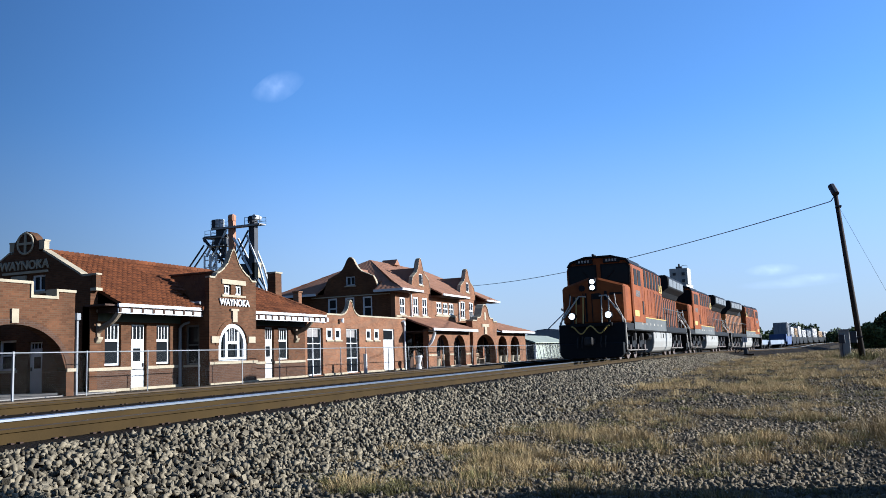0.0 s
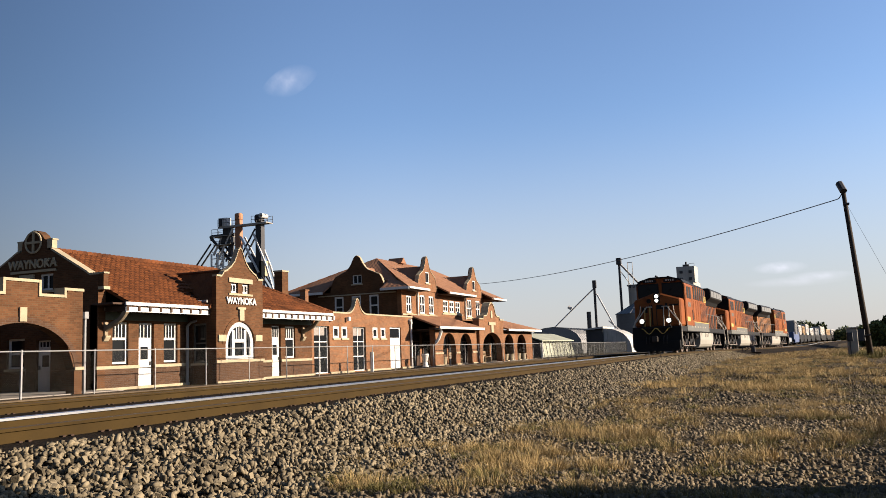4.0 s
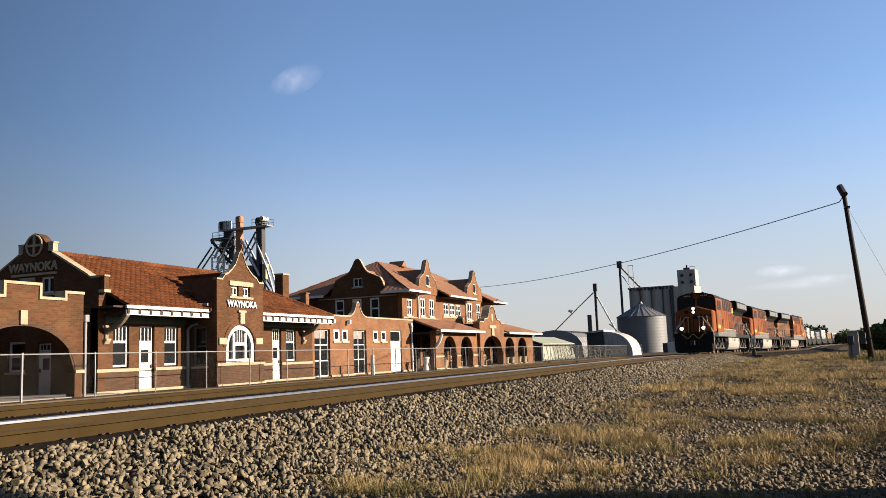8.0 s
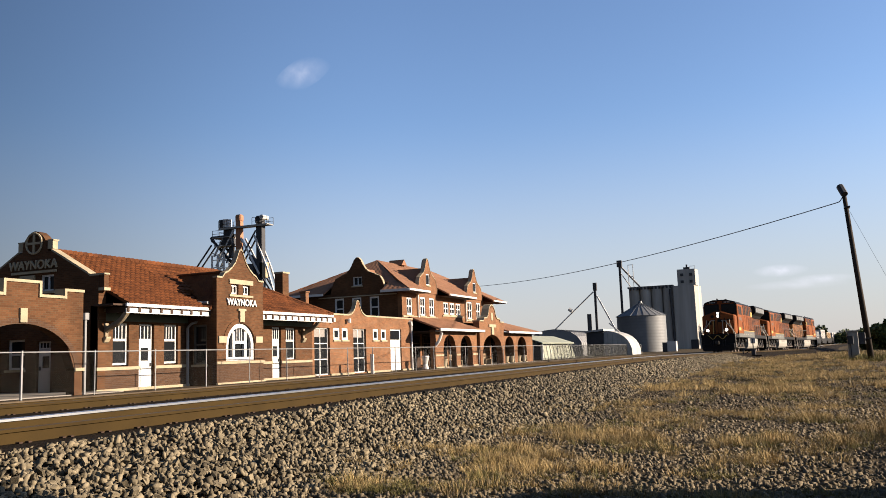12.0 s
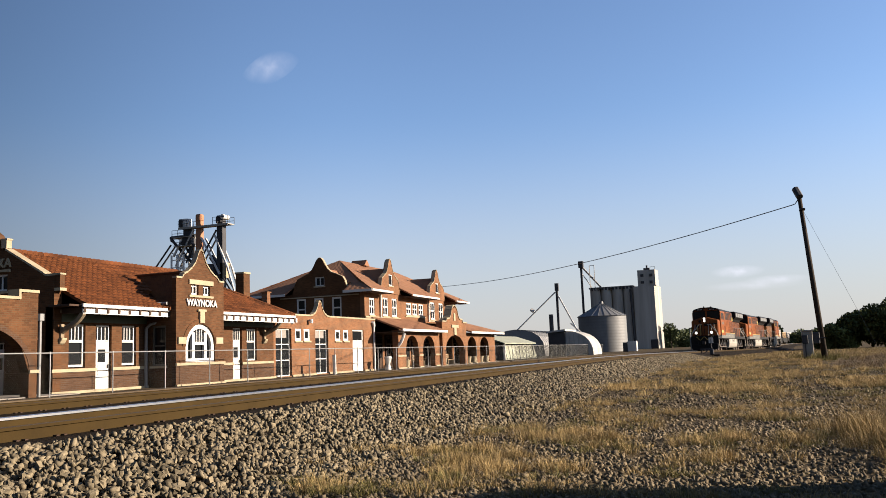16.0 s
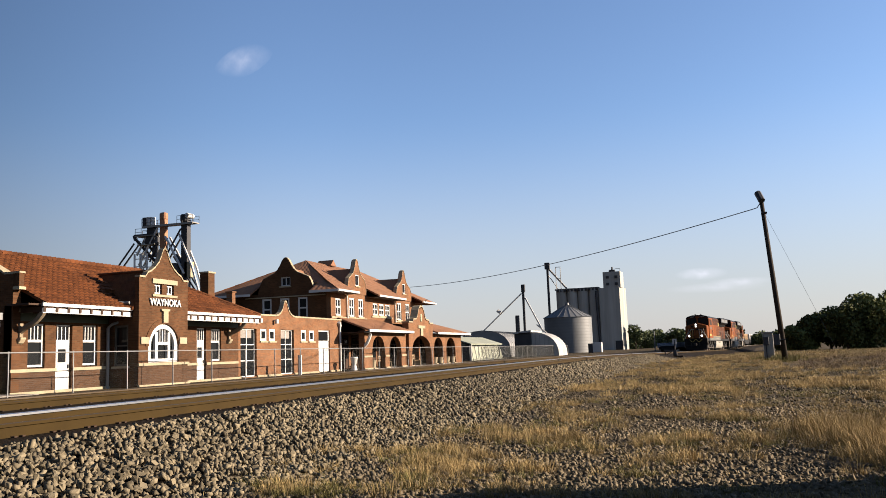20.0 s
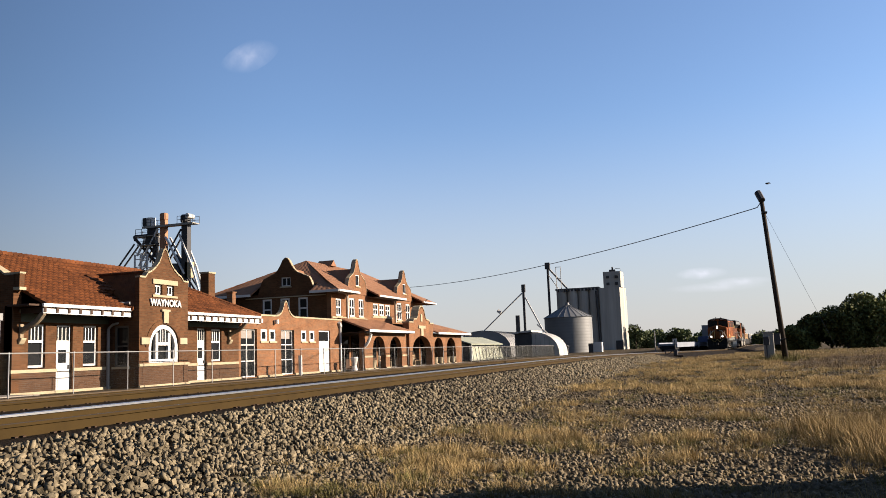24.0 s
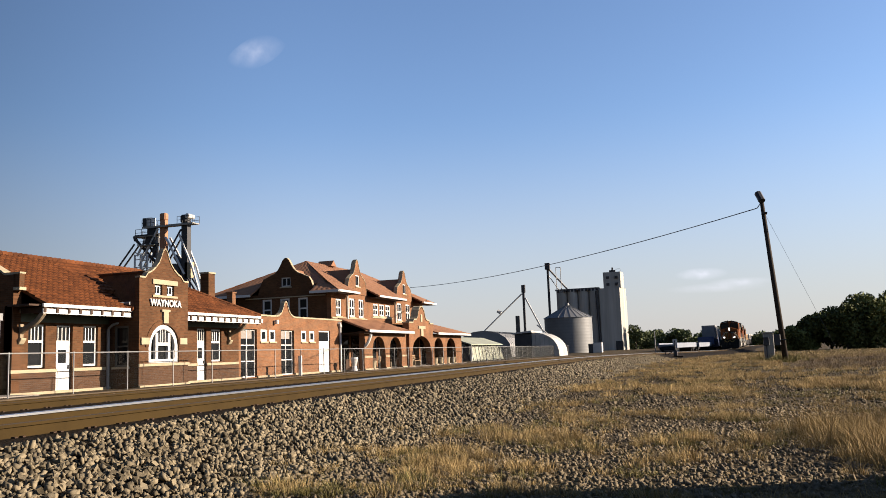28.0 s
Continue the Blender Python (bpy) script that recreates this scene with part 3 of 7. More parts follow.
def bracket(parent, x, y0, y1, z0, z1, mat=None):
    """A curved knee brace from the wall at y1 out to the eave at y0, under a short beam."""
    bm = B()
    pts = [(x, y1 - 0.08 - (y1 - y0 - 0.1) * u, z0 + (z1 - z0) * (0.5 * u + 0.5 * u * u + 0.06 * math.sin(2 * math.pi * u))) for u in (i / 9 for i in range(10))]
    chain(bm, pts, 0.12, 8)
    part("eave_bracket", bm, mat or BRACE, parent, "curved wooden knee brace")
    part("bracket_beam", boxes((x - 0.08, x + 0.08, y0, y1, z1 + 0.06, z1 + 0.2)), mat or BRACE, parent, bevel=0.015)
    part("bracket_post", boxes((x - 0.09, x + 0.09, y1 - 0.13, y1, z0 - 0.25, z0 + 0.3)), mat or BRACE, parent, bevel=0.015)
    bm = B()
    prism(bm, [(y1, z0 - 0.52), (y1 - 0.12, z0 - 0.46), (y1 - 0.22, z0 - 0.32), (y1 - 0.24, z0 - 0.25), (y1, z0 - 0.25)], x - 0.14, x + 0.14, "x")
    part("corbel", bm, CREAM, parent, "cream stone corbel", bevel=0.02)


# ---- depot ----
YW, YB, GZ = 25.5, 23.9, -0.46
depot = thing("depot", "red-brick mission-style depot with clay tile roof and cream trim", "station building")
RIDGE_Y, RIDGE_Z = 29.0, 5.55

bm = B()
wall(bm, [(25.7, 3.0), (42.05, 3.0)], 0.42, [(26.55, 27.45, 0.55, 2.32, 0), (28.05, 28.97, 0.42, 2.32, 0), (29.6, 30.5, 0.55, 2.32, 0),
     (38.0, 38.85, 0.42, 2.36, 0), (39.3, 40.3, 0.6, 2.36, 0)], YW, YW + 0.35)
part("front_wall", bm, BRICK, depot)
bm = B()
wall(bm, [(25.7, 0.42), (42.05, 0.42)], GZ, [(28.05, 28.97, GZ, 0.42, 0), (38.0, 38.85, GZ, 0.42, 0)], YW, YW + 0.35)
part("base_wall", bm, BRICK_LOW, depot, "darker brick below the sill band")
bm = boxes((25.66, 28.05, YW - 0.06, YW - 0.002, 0.40, 0.53), (28.97, 31.2, YW - 0.06, YW - 0.002, 0.40, 0.53), (34.85, 38.0, YW - 0.06, YW - 0.002, 0.40, 0.53), (38.85, 42.0, YW - 0.06, YW - 0.002, 0.40, 0.53))
each("sill_band", bm, CREAM, depot, "cream stone sill band")
bm = boxes((25.6, 42.1, YW - 0.12, YW - 0.004, GZ, GZ + 0.11))
part("plinth", bm, CREAM, depot)
for u0, u1 in ((26.55, 27.45), (29.6, 30.5), (39.3, 40.3)):
    window(depot, u0, u1, 0.6, 2.32, YW, transom=0.68, bars=(1, 1), sill=False)
door(depot, 28.07, 28.95, GZ + 0.06, 1.62, 2.30, YW)
door(depot, 38.02, 38.83, GZ + 0.06, 1.66, 2.34, YW)
# end walls and back
GAB = [(25.45, 4.22), (25.95, 4.22), (26.05, 4.3), (28.05, 5.42), (28.3, 5.42), (28.35, 5.85), (28.55, 6.1), (28.8, 6.28), (29.0, 6.33),
       (29.2, 6.28), (29.45, 6.1), (29.65, 5.85), (29.7, 5.42), (29.95, 5.42), (31.95, 4.3), (32.05, 4.22), (32.6, 4.22)]
bm = B()
wall(bm, GAB, GZ, [(27.95, 28.75, GZ, 1.7, 0), (29.4, 30.4, 0.55, 1.8, 0), (27.88, 28.65, 3.75, 4.45, 0), (26.2, 26.9, 0.55, 1.8, 0)], 25.7, 26.1, "y")
part("end_gable_wall", bm, BRICK_X, depot)
# the coping lies along the slopes; the round head keeps a bare brick edge
each("coping_stone", coping(GAB[:4], 25.74, 26.1, "y", 0.09, 0.03) , CREAM, depot, "cream stone coping on the end gable")
each("coping_stone", coping(GAB[-4:], 25.74, 26.1, "y", 0.09, 0.03), CREAM, depot, "cream stone coping on the end gable")
head = boxes((25.74, 26.0, 28.02, 28.31, 5.52, 5.86), (25.74, 26.04, 27.99, 28.33, 5.86, 5.92), (25.74, 26.0, 29.69, 29.98, 5.52, 5.86), (25.74, 26.04, 29.67, 30.01, 5.86, 5.92))
each("shoulder_stone", head, CREAM, depot, "cream stone block beside the round gable head")
bm = boxes((25.73, 25.98, 25.20, 25.449, 3.72, 4.24))
part("gable_pier", bm, BRICK, depot)
bm = boxes((25.70, 26.0, 25.16, 25.45, 4.242, 4.31), (25.68, 26.02, 25.14, 25.447, 3.60, 3.718))
each("kneeler_cap", bm, CREAM, depot)
bm = boxes((25.4, 26.1, 24.4, 25.44, 2.95, 3.02))
part("verge_board", bm, DARKWOOD, depot)
door(depot, 27.97, 28.73, GZ + 0.05, 1.35, 1.68, 25.7, along="y")
window(depot, 29.4, 30.4, 0.55, 1.8, 25.7, along="y", bars=(1, 2))
window(depot, 26.2, 26.9, 0.55, 1.8, 25.7, along="y", bars=(1, 2))
window(depot, 27.88, 28.65, 3.75, 4.45, 25.7, along="y", bars=(2, 1))
bm = boxes((25.60, 25.69, 27.7, 30.2, 4.52, 4.62), (25.60, 25.69, 28.9, 29.7, 4.05, 4.45))
each("gable_panel", bm, CREAM, depot)
letters("WAYNOKA", 0.52, Matrix.Translation((25.66, 29.03, 4.87)) @ Matrix(((0, 0, -1, 0), (-1, 0, 0, 0), (0, 1, 0, 0), (0, 0, 0, 1))), CREAM, depot, "raised cream letters on the end gable")
bm = B()
for i in range(20):
    a, b = 2 * math.pi * i / 20, 2 * math.pi * (i + 1) / 20
    tube(bm, (25.66, 29 + 0.44 * math.cos(a), 5.8 + 0.44 * math.sin(a)), (25.66, 29 + 0.44 * math.cos(b), 5.8 + 0.44 * math.sin(b)), 0.045, 6)
box(bm, 25.63, 25.69, 28.6, 29.4, 5.75, 5.85)
box(bm, 25.632, 25.688, 28.95, 29.05, 5.4, 6.2)
part("round_emblem", bm, CREAM, depot, "round emblem with a cross")
bm = boxes((25.7, 42.05, 32.25, 32.6, GZ, 3.0), (41.7, 42.05, 25.86, 32.24, GZ, 3.0))
each("rear_wall", bm, BRICK, depot)
# bay with curved gable
BX0, BX1, BC = 31.2, 34.85, 33.02
BAY = [(31.2, 4.42), (31.6, 4.42), (31.75, 4.62), (32.05, 4.74), (32.35, 4.95), (32.6, 5.2), (32.76, 5.5), (32.86, 5.72), (32.95, 5.82), (33.02, 5.84), (33.09, 5.82), (33.18, 5.72), (33.28, 5.5),
       (33.44, 5.2), (33.69, 4.95), (33.99, 4.74), (34.3, 4.6), (34.45, 4.42), (34.85, 4.42)]
bm = B()
wall(bm, BAY, 0.48, [(31.88, 34.12, 0.62, 1.35, 1.02), (32.3, 32.85, 3.72, 4.18, 0), (33.2, 33.75, 3.72, 4.18, 0)], YB, YB + 0.22)
part("bay_front", bm, BRICK, depot)
bm = boxes((BX0, BX1, YB, YB + 0.22, GZ, 0.478))
part("bay_base", bm, BRICK_LOW, depot)
bm = B()
wall(bm, [(YB + 0.222, 3.0), (YW - 0.002, 3.0)], GZ, [(24.45, 25.2, 0.5, 2.3, 0)], BX0, BX0 + 0.3, "y")
part("bay_side", bm, BRICK_X, depot)
window(depot, 24.45, 25.2, 0.5, 2.3, BX0, along="y", frame_mat=GREY, bars=(1, 2), inset=0.05)
bm = boxes((BX1 - 0.3, BX1, YB + 0.222, YW - 0.002, GZ, 3.0), (BX0, BX0 + 0.3, YW, 26.4, 2.6, 3.0), (BX1 - 0.3, BX1, YW, 26.4, 2.6, 3.0))
each("bay_side", bm, BRICK_X, depot)
each("coping_stone", coping(BAY, YB, YB + 0.18, "x", 0.08, 0.04), CREAM, depot, "cream stone coping on the curved gable")
bm = boxes((BX0 - 0.04, BX1 + 0.04, YB - 0.07, YB - 0.002, 0.48, 0.60), (31.3, 31.86, YB - 0.07, YB - 0.002, 1.45, 1.75), (34.14, 34.7, YB - 0.07, YB - 0.002, 1.45, 1.75),
           (32.85, 33.2, YB - 0.1, YB - 0.002, 2.42, 2.95), (32.72, 33.33, YB - 0.1, YB - 0.002, 2.95, 3.05), (32.1, 33.95, YB - 0.06, YB - 0.002, 4.2, 4.42), (32.1, 33.95, YB - 0.06, YB - 0.002, 3.6, 3.70),
           (BX0 - 0.05, BX1 + 0.05, YB - 0.1, YB - 0.004, GZ, GZ + 0.11))
each("trim_block", bm, CREAM, depot, "cream stone trim blocks and keystone")
for u in (32.3, 33.2):
    window(depot, u, u + 0.55, 3.72, 4.18, YB, bars=(2, 1), sill=False)
letters("WAYNOKA", 0.44, pose(33.05, YB - 0.05, 3.33, 90, 0, 0), WHITE, depot, "raised white letters on the bay")
# arched window in the bay
aw = new("arched_window")
aw.parent = depot
bm = B()
arch = [(33 + 1.12 * math.cos(a), 1.35 + 1.02 * math.sin(a)) for a in (math.pi * i / 18 for i in range(19))]
inner = [(33 + 0.88 * math.cos(a), 1.35 + 0.80 * math.sin(a)) for a in (math.pi * i / 18 for i in range(19))]
for (a, b), (c, d) in zip(zip(arch, arch[1:]), zip(inner, inner[1:])):
    prism(bm, [a, b, d, c], YB + 0.05, YB + 0.2, "y")
for u0, u1, z0, z1 in ((31.88, 32.12, 0.62, 1.35), (33.88, 34.12, 0.62, 1.35), (32.12, 33.88, 0.62, 0.78), (32.45, 32.63, 0.78, 1.98), (33.37, 33.55, 0.78, 1.98), (32.63, 33.37, 1.4, 1.5), (32.63, 33.37, 1.5, 1.54)):
    box(bm, u0, u1, YB + 0.06, YB + 0.19, z0, z1)
for k in range(1, 4):
    u = 32.63 + 0.74 * k / 4
    box(bm, u - 0.02, u + 0.02, YB + 0.08, YB + 0.17, 1.52, 2.12)
part("window_frame", bm, WHITE, aw)
bm = B()
prism(bm, arch + [(31.88, 0.64), (34.12, 0.64)][:2], YB + 0.21, YB + 0.22, "y")
part("pane", bm, GLASS, aw)
bm = B()
ring = [(33 + 1.36 * math.cos(a), 1.35 + 1.24 * math.sin(a)) for a in (math.pi * i / 18 for i in range(19))]
for (a, b), (c, d) in zip(zip(ring, ring[1:]), zip(arch, arch[1:])):
    prism(bm, [a, b, d, c], YB - 0.03, YB - 0.002, "y")
each("arch_brick", bm, BRICK, aw)
# roof
EY, EZ = 24.25, 3.06
RE = 37.9
roof = part("roof_frame", boxes((26.2, 41.3, 25.9, 32.0, 2.95, 2.99)), DARKWOOD, depot)
roof_face(depot, [(26.1, EY, EZ), (31.3, EY, EZ), (31.3, RIDGE_Y, RIDGE_Z), (26.1, RIDGE_Y, RIDGE_Z)], 17, 17, single=True)
roof_face(depot, [(31.3, 25.9, 3.95), (34.75, 25.9, 3.95), (34.75, RIDGE_Y, RIDGE_Z), (31.3, RIDGE_Y, RIDGE_Z)], 8, 12)
roof_face(depot, [(34.75, EY, EZ), (42.4, EY, EZ), (RE, RIDGE_Y, RIDGE_Z), (34.75, RIDGE_Y, RIDGE_Z)], 17, 26)
roof_face(depot, [(42.4, EY, EZ), (42.4, 33.7, EZ), (RE, RIDGE_Y, RIDGE_Z)], 14, 26)
roof_face(depot, [(42.4, 33.7, EZ), (26.1, 33.7, EZ), (26.1, RIDGE_Y, RIDGE_Z), (RE, RIDGE_Y, RIDGE_Z)], 12, 30)
# roof of the bay, running back into the main roof
for e, sg in ((BX0 - 0.14, 1), (BX1 + 0.14, -1)):
    lo, hi = (e, YB + 0.23, 3.06), (BC, YB + 0.23, 4.86)
    foot, back = (e, 24.4, 3.06), (BC, 27.72, 4.86)
    roof_face(depot, [foot, lo, hi, back] if sg > 0 else [lo, foot, back, hi], 9, 8, "bay_roof", lift=0.004)
bm = tubes([((BC, YB + 0.4, 4.87), (BC, 27.7, 4.87), 0.08)], 8)
part("bay_ridge", bm, TILE, depot)
bm = tubes([((31.06, 24.5, 3.30), (30.75, 25.0, 3.30), 0.05), ((31.06, 24.28, 3.28), (31.06, 25.0, 3.28), 0.07)], 8)
part("bay_gutter", bm, GALV, depot, "pale short gutter and spout beside the bay")
bm = B()
for i in range(40):
    x = 26.2 + i * (RE - 26.2) / 40
    tube(bm, (x, RIDGE_Y, RIDGE_Z + 0.02), (x + 0.28, RIDGE_Y, RIDGE_Z + 0.05), 0.12, 6)
for i in range(22):
    p, q = Vector((RE, RIDGE_Y, RIDGE_Z + 0.03)), Vector((42.4, EY, EZ + 0.03))
    tube(bm, p.lerp(q, i / 22), p.lerp(q, (i + 0.95) / 22), 0.1, 6)
tagged(part("ridge_tiles", bm, TILE, depot), kind="stuff")
fascia(depot, 25.95, 31.9, EY, 2.66, 3.05)
fascia(depot, 34.9, 42.4, EY, 2.62, 3.05)
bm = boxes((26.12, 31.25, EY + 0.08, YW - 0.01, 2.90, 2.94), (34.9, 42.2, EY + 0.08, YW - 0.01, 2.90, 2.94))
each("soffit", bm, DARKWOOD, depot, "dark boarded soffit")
for x in (26.1, 41.0):
    bracket(depot, x, EY + 0.1, YW, 2.0, 2.68)
bm = boxes((45.35, 46.05, 29.6, 30.2, 2.5, 6.1))
part("chimney", bm, BRICK, depot)
bm = boxes((45.3, 46.1, 29.55, 30.25, 6.1, 6.2))
part("chimney_cap", bm, CREAM, depot)
# downspout by the gable end
bm = tubes([((23.56, 23.95, GZ), (23.56, 23.95, 2.3), 0.055), ((23.56, 23.95, 2.3), (23.56, 23.95, 2.55), 0.13)])
part("downspout", bm, GALV, depot, "pale grey downspout with a square head")

bm = boxes((26.12, 31.15, YW - 0.04, YW - 0.004, 2.40, 2.88), (34.95, 42.0, YW - 0.04, YW - 0.004, 2.42, 2.88))
each("frieze_board", bm, TRIMDARK, depot, "dull green frieze board under the eave")
bm = B()
chain(bm, [(31.85, EY + 0.02, 2.86), (31.7, EY + 0.25, 2.66), (31.06, YW - 0.3, 2.36), (31.02, YW - 0.12, 2.2)], 0.06, 8)
part("downspout_elbow", bm, GALV, depot, "slanting pale downspout elbow")
bm = tubes([((31.02, YW - 0.12, GZ), (31.02, YW - 0.12, 2.2), 0.07)])
part("downspout", bm, GALV, depot)

# ---- arched porch ----
porch = thing("arched_porch", "red-brick open porch with a wide arch and stepped parapet", "porch")
PP = [(14.0, 3.29), (18.9, 3.29), (18.901, 3.03), (20.0, 3.03), (20.001, 3.5), (21.45, 3.5), (21.451, 3.03), (22.55, 3.03), (22.551, 3.29), (23.4, 3.29)]
bm = B()
wall(bm, PP, 0.45, [(18.45, 23.05, 0.45, 0.45, 1.65), (14.2, 18.0, 0.45, 0.45, 1.65)], YB, YB + 0.4)
wall(bm, [(14.0, 0.448), (23.4, 0.448)], GZ, [(18.45, 23.05, GZ, 0.448, 0), (14.2, 18.0, GZ, 0.448, 0)], YB, YB + 0.4)
part("arch_wall", bm, BRICK, porch)
steps = [(14.0, 3.29), (18.9, 3.29), (18.9, 3.03), (20.0, 3.03), (20.0, 3.5), (21.45, 3.5), (21.45, 3.03), (22.55, 3.03), (22.55, 3.29), (23.4, 3.29)]
each("coping_stone", coping(steps, YB, YB + 0.4, "x", 0.1, 0.05), CREAM, porch, "cream stepped coping")
bm = boxes((20.62, 20.9, YB - 0.08, YB - 0.002, 2.14, 2.62), (23.04, 23.45, YB - 0.06, YB - 0.002, 0.43, 0.55))
each("keystone", bm, CREAM, porch)
bm = B()
ring = [(20.75 + 2.5 * math.cos(a), 0.45 + 1.85 * math.sin(a)) for a in (math.pi * i / 22 for i in range(23))]
inn = [(20.75 + 2.3 * math.cos(a), 0.45 + 1.65 * math.sin(a)) for a in (math.pi * i / 22 for i in range(23))]
for (a, b), (c, d) in zip(zip(ring, ring[1:]), zip(inn, inn[1:])):
    prism(bm, [a, b, d, c], YB - 0.02, YB - 0.002, "y")
each("arch_brick", bm, BRICK_LOW, porch)
bm = boxes((14.0, 23.3, YB + 0.42, 33.0, 2.75, 2.95))
part("porch_roof", bm, DARKWOOD, porch)
bm = boxes((14.0, 25.6, YB + 0.1, 33.0, GZ - 0.05, GZ + 0.06))
part("porch_floor", bm, CONCRETE, porch)
bm = boxes((14.0, 25.6, 32.62, 33.0, GZ, 2.74), (13.6, 13.99, YB, 33.0, GZ, 3.2))
each("porch_rear_wall", bm, BRICK, porch)

# ---- link building ----
link = thing("link_building", "low red-brick link with a coped parapet and tall windows", "building")
LP = [(42.06, 3.2), (46.45, 3.2), (46.8, 3.26), (47.1, 3.42), (47.3, 3.62), (47.42, 3.85), (47.52, 4.05), (47.62, 4.14), (47.7, 4.16), (47.78, 4.14), (47.88, 4.05), (47.98, 3.85), (48.1, 3.62), (48.3, 3.42), (48.6, 3.26), (48.95, 3.2), (56.2, 3.2)]
HOLES = [(42.3, 44.1, -0.4, 2.4, 0), (44.55, 45.3, 1.68, 2.4, 0), (45.6, 46.35, 1.68, 2.4, 0), (47.05, 48.8, -0.4, 2.4, 0), (49.8, 50.55, 1.68, 2.4, 0), (51.0, 51.75, 1.68, 2.4, 0), (52.4, 54.2, GZ, 2.45, 0)]
bm = B()
wall(bm, LP, GZ, HOLES, YW, YW + 0.24)
part("front_wall", bm, BRICK_BRIGHT, link)
each("coping_stone", coping(LP, YW, YW + 0.2, "x", 0.10, 0.04), CREAM, link)
bm = boxes((42.06, 42.3, YW - 0.08, YW - 0.003, GZ, GZ + 0.12), (44.1, 47.05, YW - 0.08, YW - 0.003, GZ, GZ + 0.12), (48.8, 52.4, YW - 0.08, YW - 0.003, GZ, GZ + 0.12), (54.2, 56.1, YW - 0.08, YW - 0.003, GZ, GZ + 0.12))
each("plinth", bm, CREAM, link)
for u0, u1, z0, z1, _ in (HOLES[0], HOLES[3]):
    window(link, u0, u1, z0, z1, YW, bars=(2, 3), sill=False, inset=0.14, curtain=True, slim=0.85)
for u0, u1, z0, z1, _ in (HOLES[1], HOLES[2], HOLES[4], HOLES[5]):
    window(link, u0, u1, z0, z1, YW, inset=0.02, slim=1.7)
bm = boxes((52.4, 54.2, YW + 0.1, YW + 0.16, GZ + 0.05, 1.72), (52.4, 52.55, YW + 0.08, YW + 0.18, 1.72, 2.45), (54.05, 54.2, YW + 0.08, YW + 0.18, 1.72, 2.45), (52.55, 54.05, YW + 0.08, YW + 0.18, 2.35, 2.45), (53.28, 53.32, YW + 0.09, YW + 0.098, GZ + 0.05, 1.72))
part("white_double_door", bm, WHITE, link)
bm = boxes((52.55, 54.05, YW + 0.12, YW + 0.13, 1.73, 2.35))
part("transom_pane", bm, GLASS, link)
bm = boxes((42.06, 56.2, 25.75, 33, 2.85, 3.0), (42.06, 56.2, 32.7, 33, GZ, 2.84))
part("flat_roof", bm, CONCRETE, link)
for x in (44.25, 46.2):
    bm = tubes([((x, YW - 0.2, 2.75), (x, YW - 0.2, 3.0), 0.12), ((x, YW - 0.3, 2.85), (x, YW, 2.95), 0.03)])
    part("wall_lamp", bm, PAPER, link, "small white wall lamp")
bm = tubes([((55.75, YW - 0.1, GZ), (55.75, YW - 0.1, 2.75), 0.08), ((55.75, YW - 0.1, 2.75), (55.55, YW - 0.12, 3.05), 0.14)])
part("downspout", bm, PAPER, link, "pale downspout with a funnel head")
bm = boxes((45.9, 46.28, 28.25, 28.65, 3.0, 4.82), (45.85, 46.33, 28.2, 28.7, 4.822, 4.9))
each("roof_pier", bm, BRICK_BRIGHT, link, "small brick pier on the flat roof")
bm = tubes([((45.9, 23.6, GZ), (45.9, 23.6, 0.75), 0.12)])
solid("bollard", bm, PAPER, "short white pipe bollard in front of brick wall", "bollard", smooth=False)


# ---- two-storey station house ----
house = thing("station_house", "two-storey red-brick mission-style railway house with curved gables", "building")
HY, PY = 26.3, 23.8
bm = B()
wall(bm, [(56.2, 5.45), (77.0, 5.45)], 3.3, [(57.04, 58.01, 3.65, 4.95, 0), (59.54, 60.56, 3.65, 5.1, 0), (61.34, 62.36, 3.65, 5.1, 0), (64.34, 65.46, 3.9, 4.9, 0), (65.74, 66.86, 3.9, 4.9, 0), (67.14, 68.26, 3.9, 4.9, 0),
     (70.04, 71.16, 3.65, 5.2, 0), (72.24, 73.36, 3.65, 5.2, 0)], HY, HY + 0.35)
part("upper_front_wall", bm, BRICK_BRIGHT, house)
for u0, u1, z0, z1 in ((57.1, 57.95, 3.65, 4.95), (59.6, 60.5, 3.65, 5.1), (61.4, 62.3, 3.65, 5.1), (64.4, 65.4, 3.9, 4.9), (65.8, 66.8, 3.9, 4.9), (67.2, 68.2, 3.9, 4.9), (70.1, 71.1, 3.65, 5.2), (72.3, 73.3, 3.65, 5.2)):
    window(house, u0 - 0.06, u1 + 0.06, z0, z1, HY, bars=(2, 2), inset=0.04, slim=1.5)
bm = boxes((56.2, 77.0, 27.2, 27.55, GZ, 3.3), (77.01, 81.5, 27.2, 27.55, GZ, 2.9))
each("lower_front_wall", bm, BRICK_BRIGHT, house)
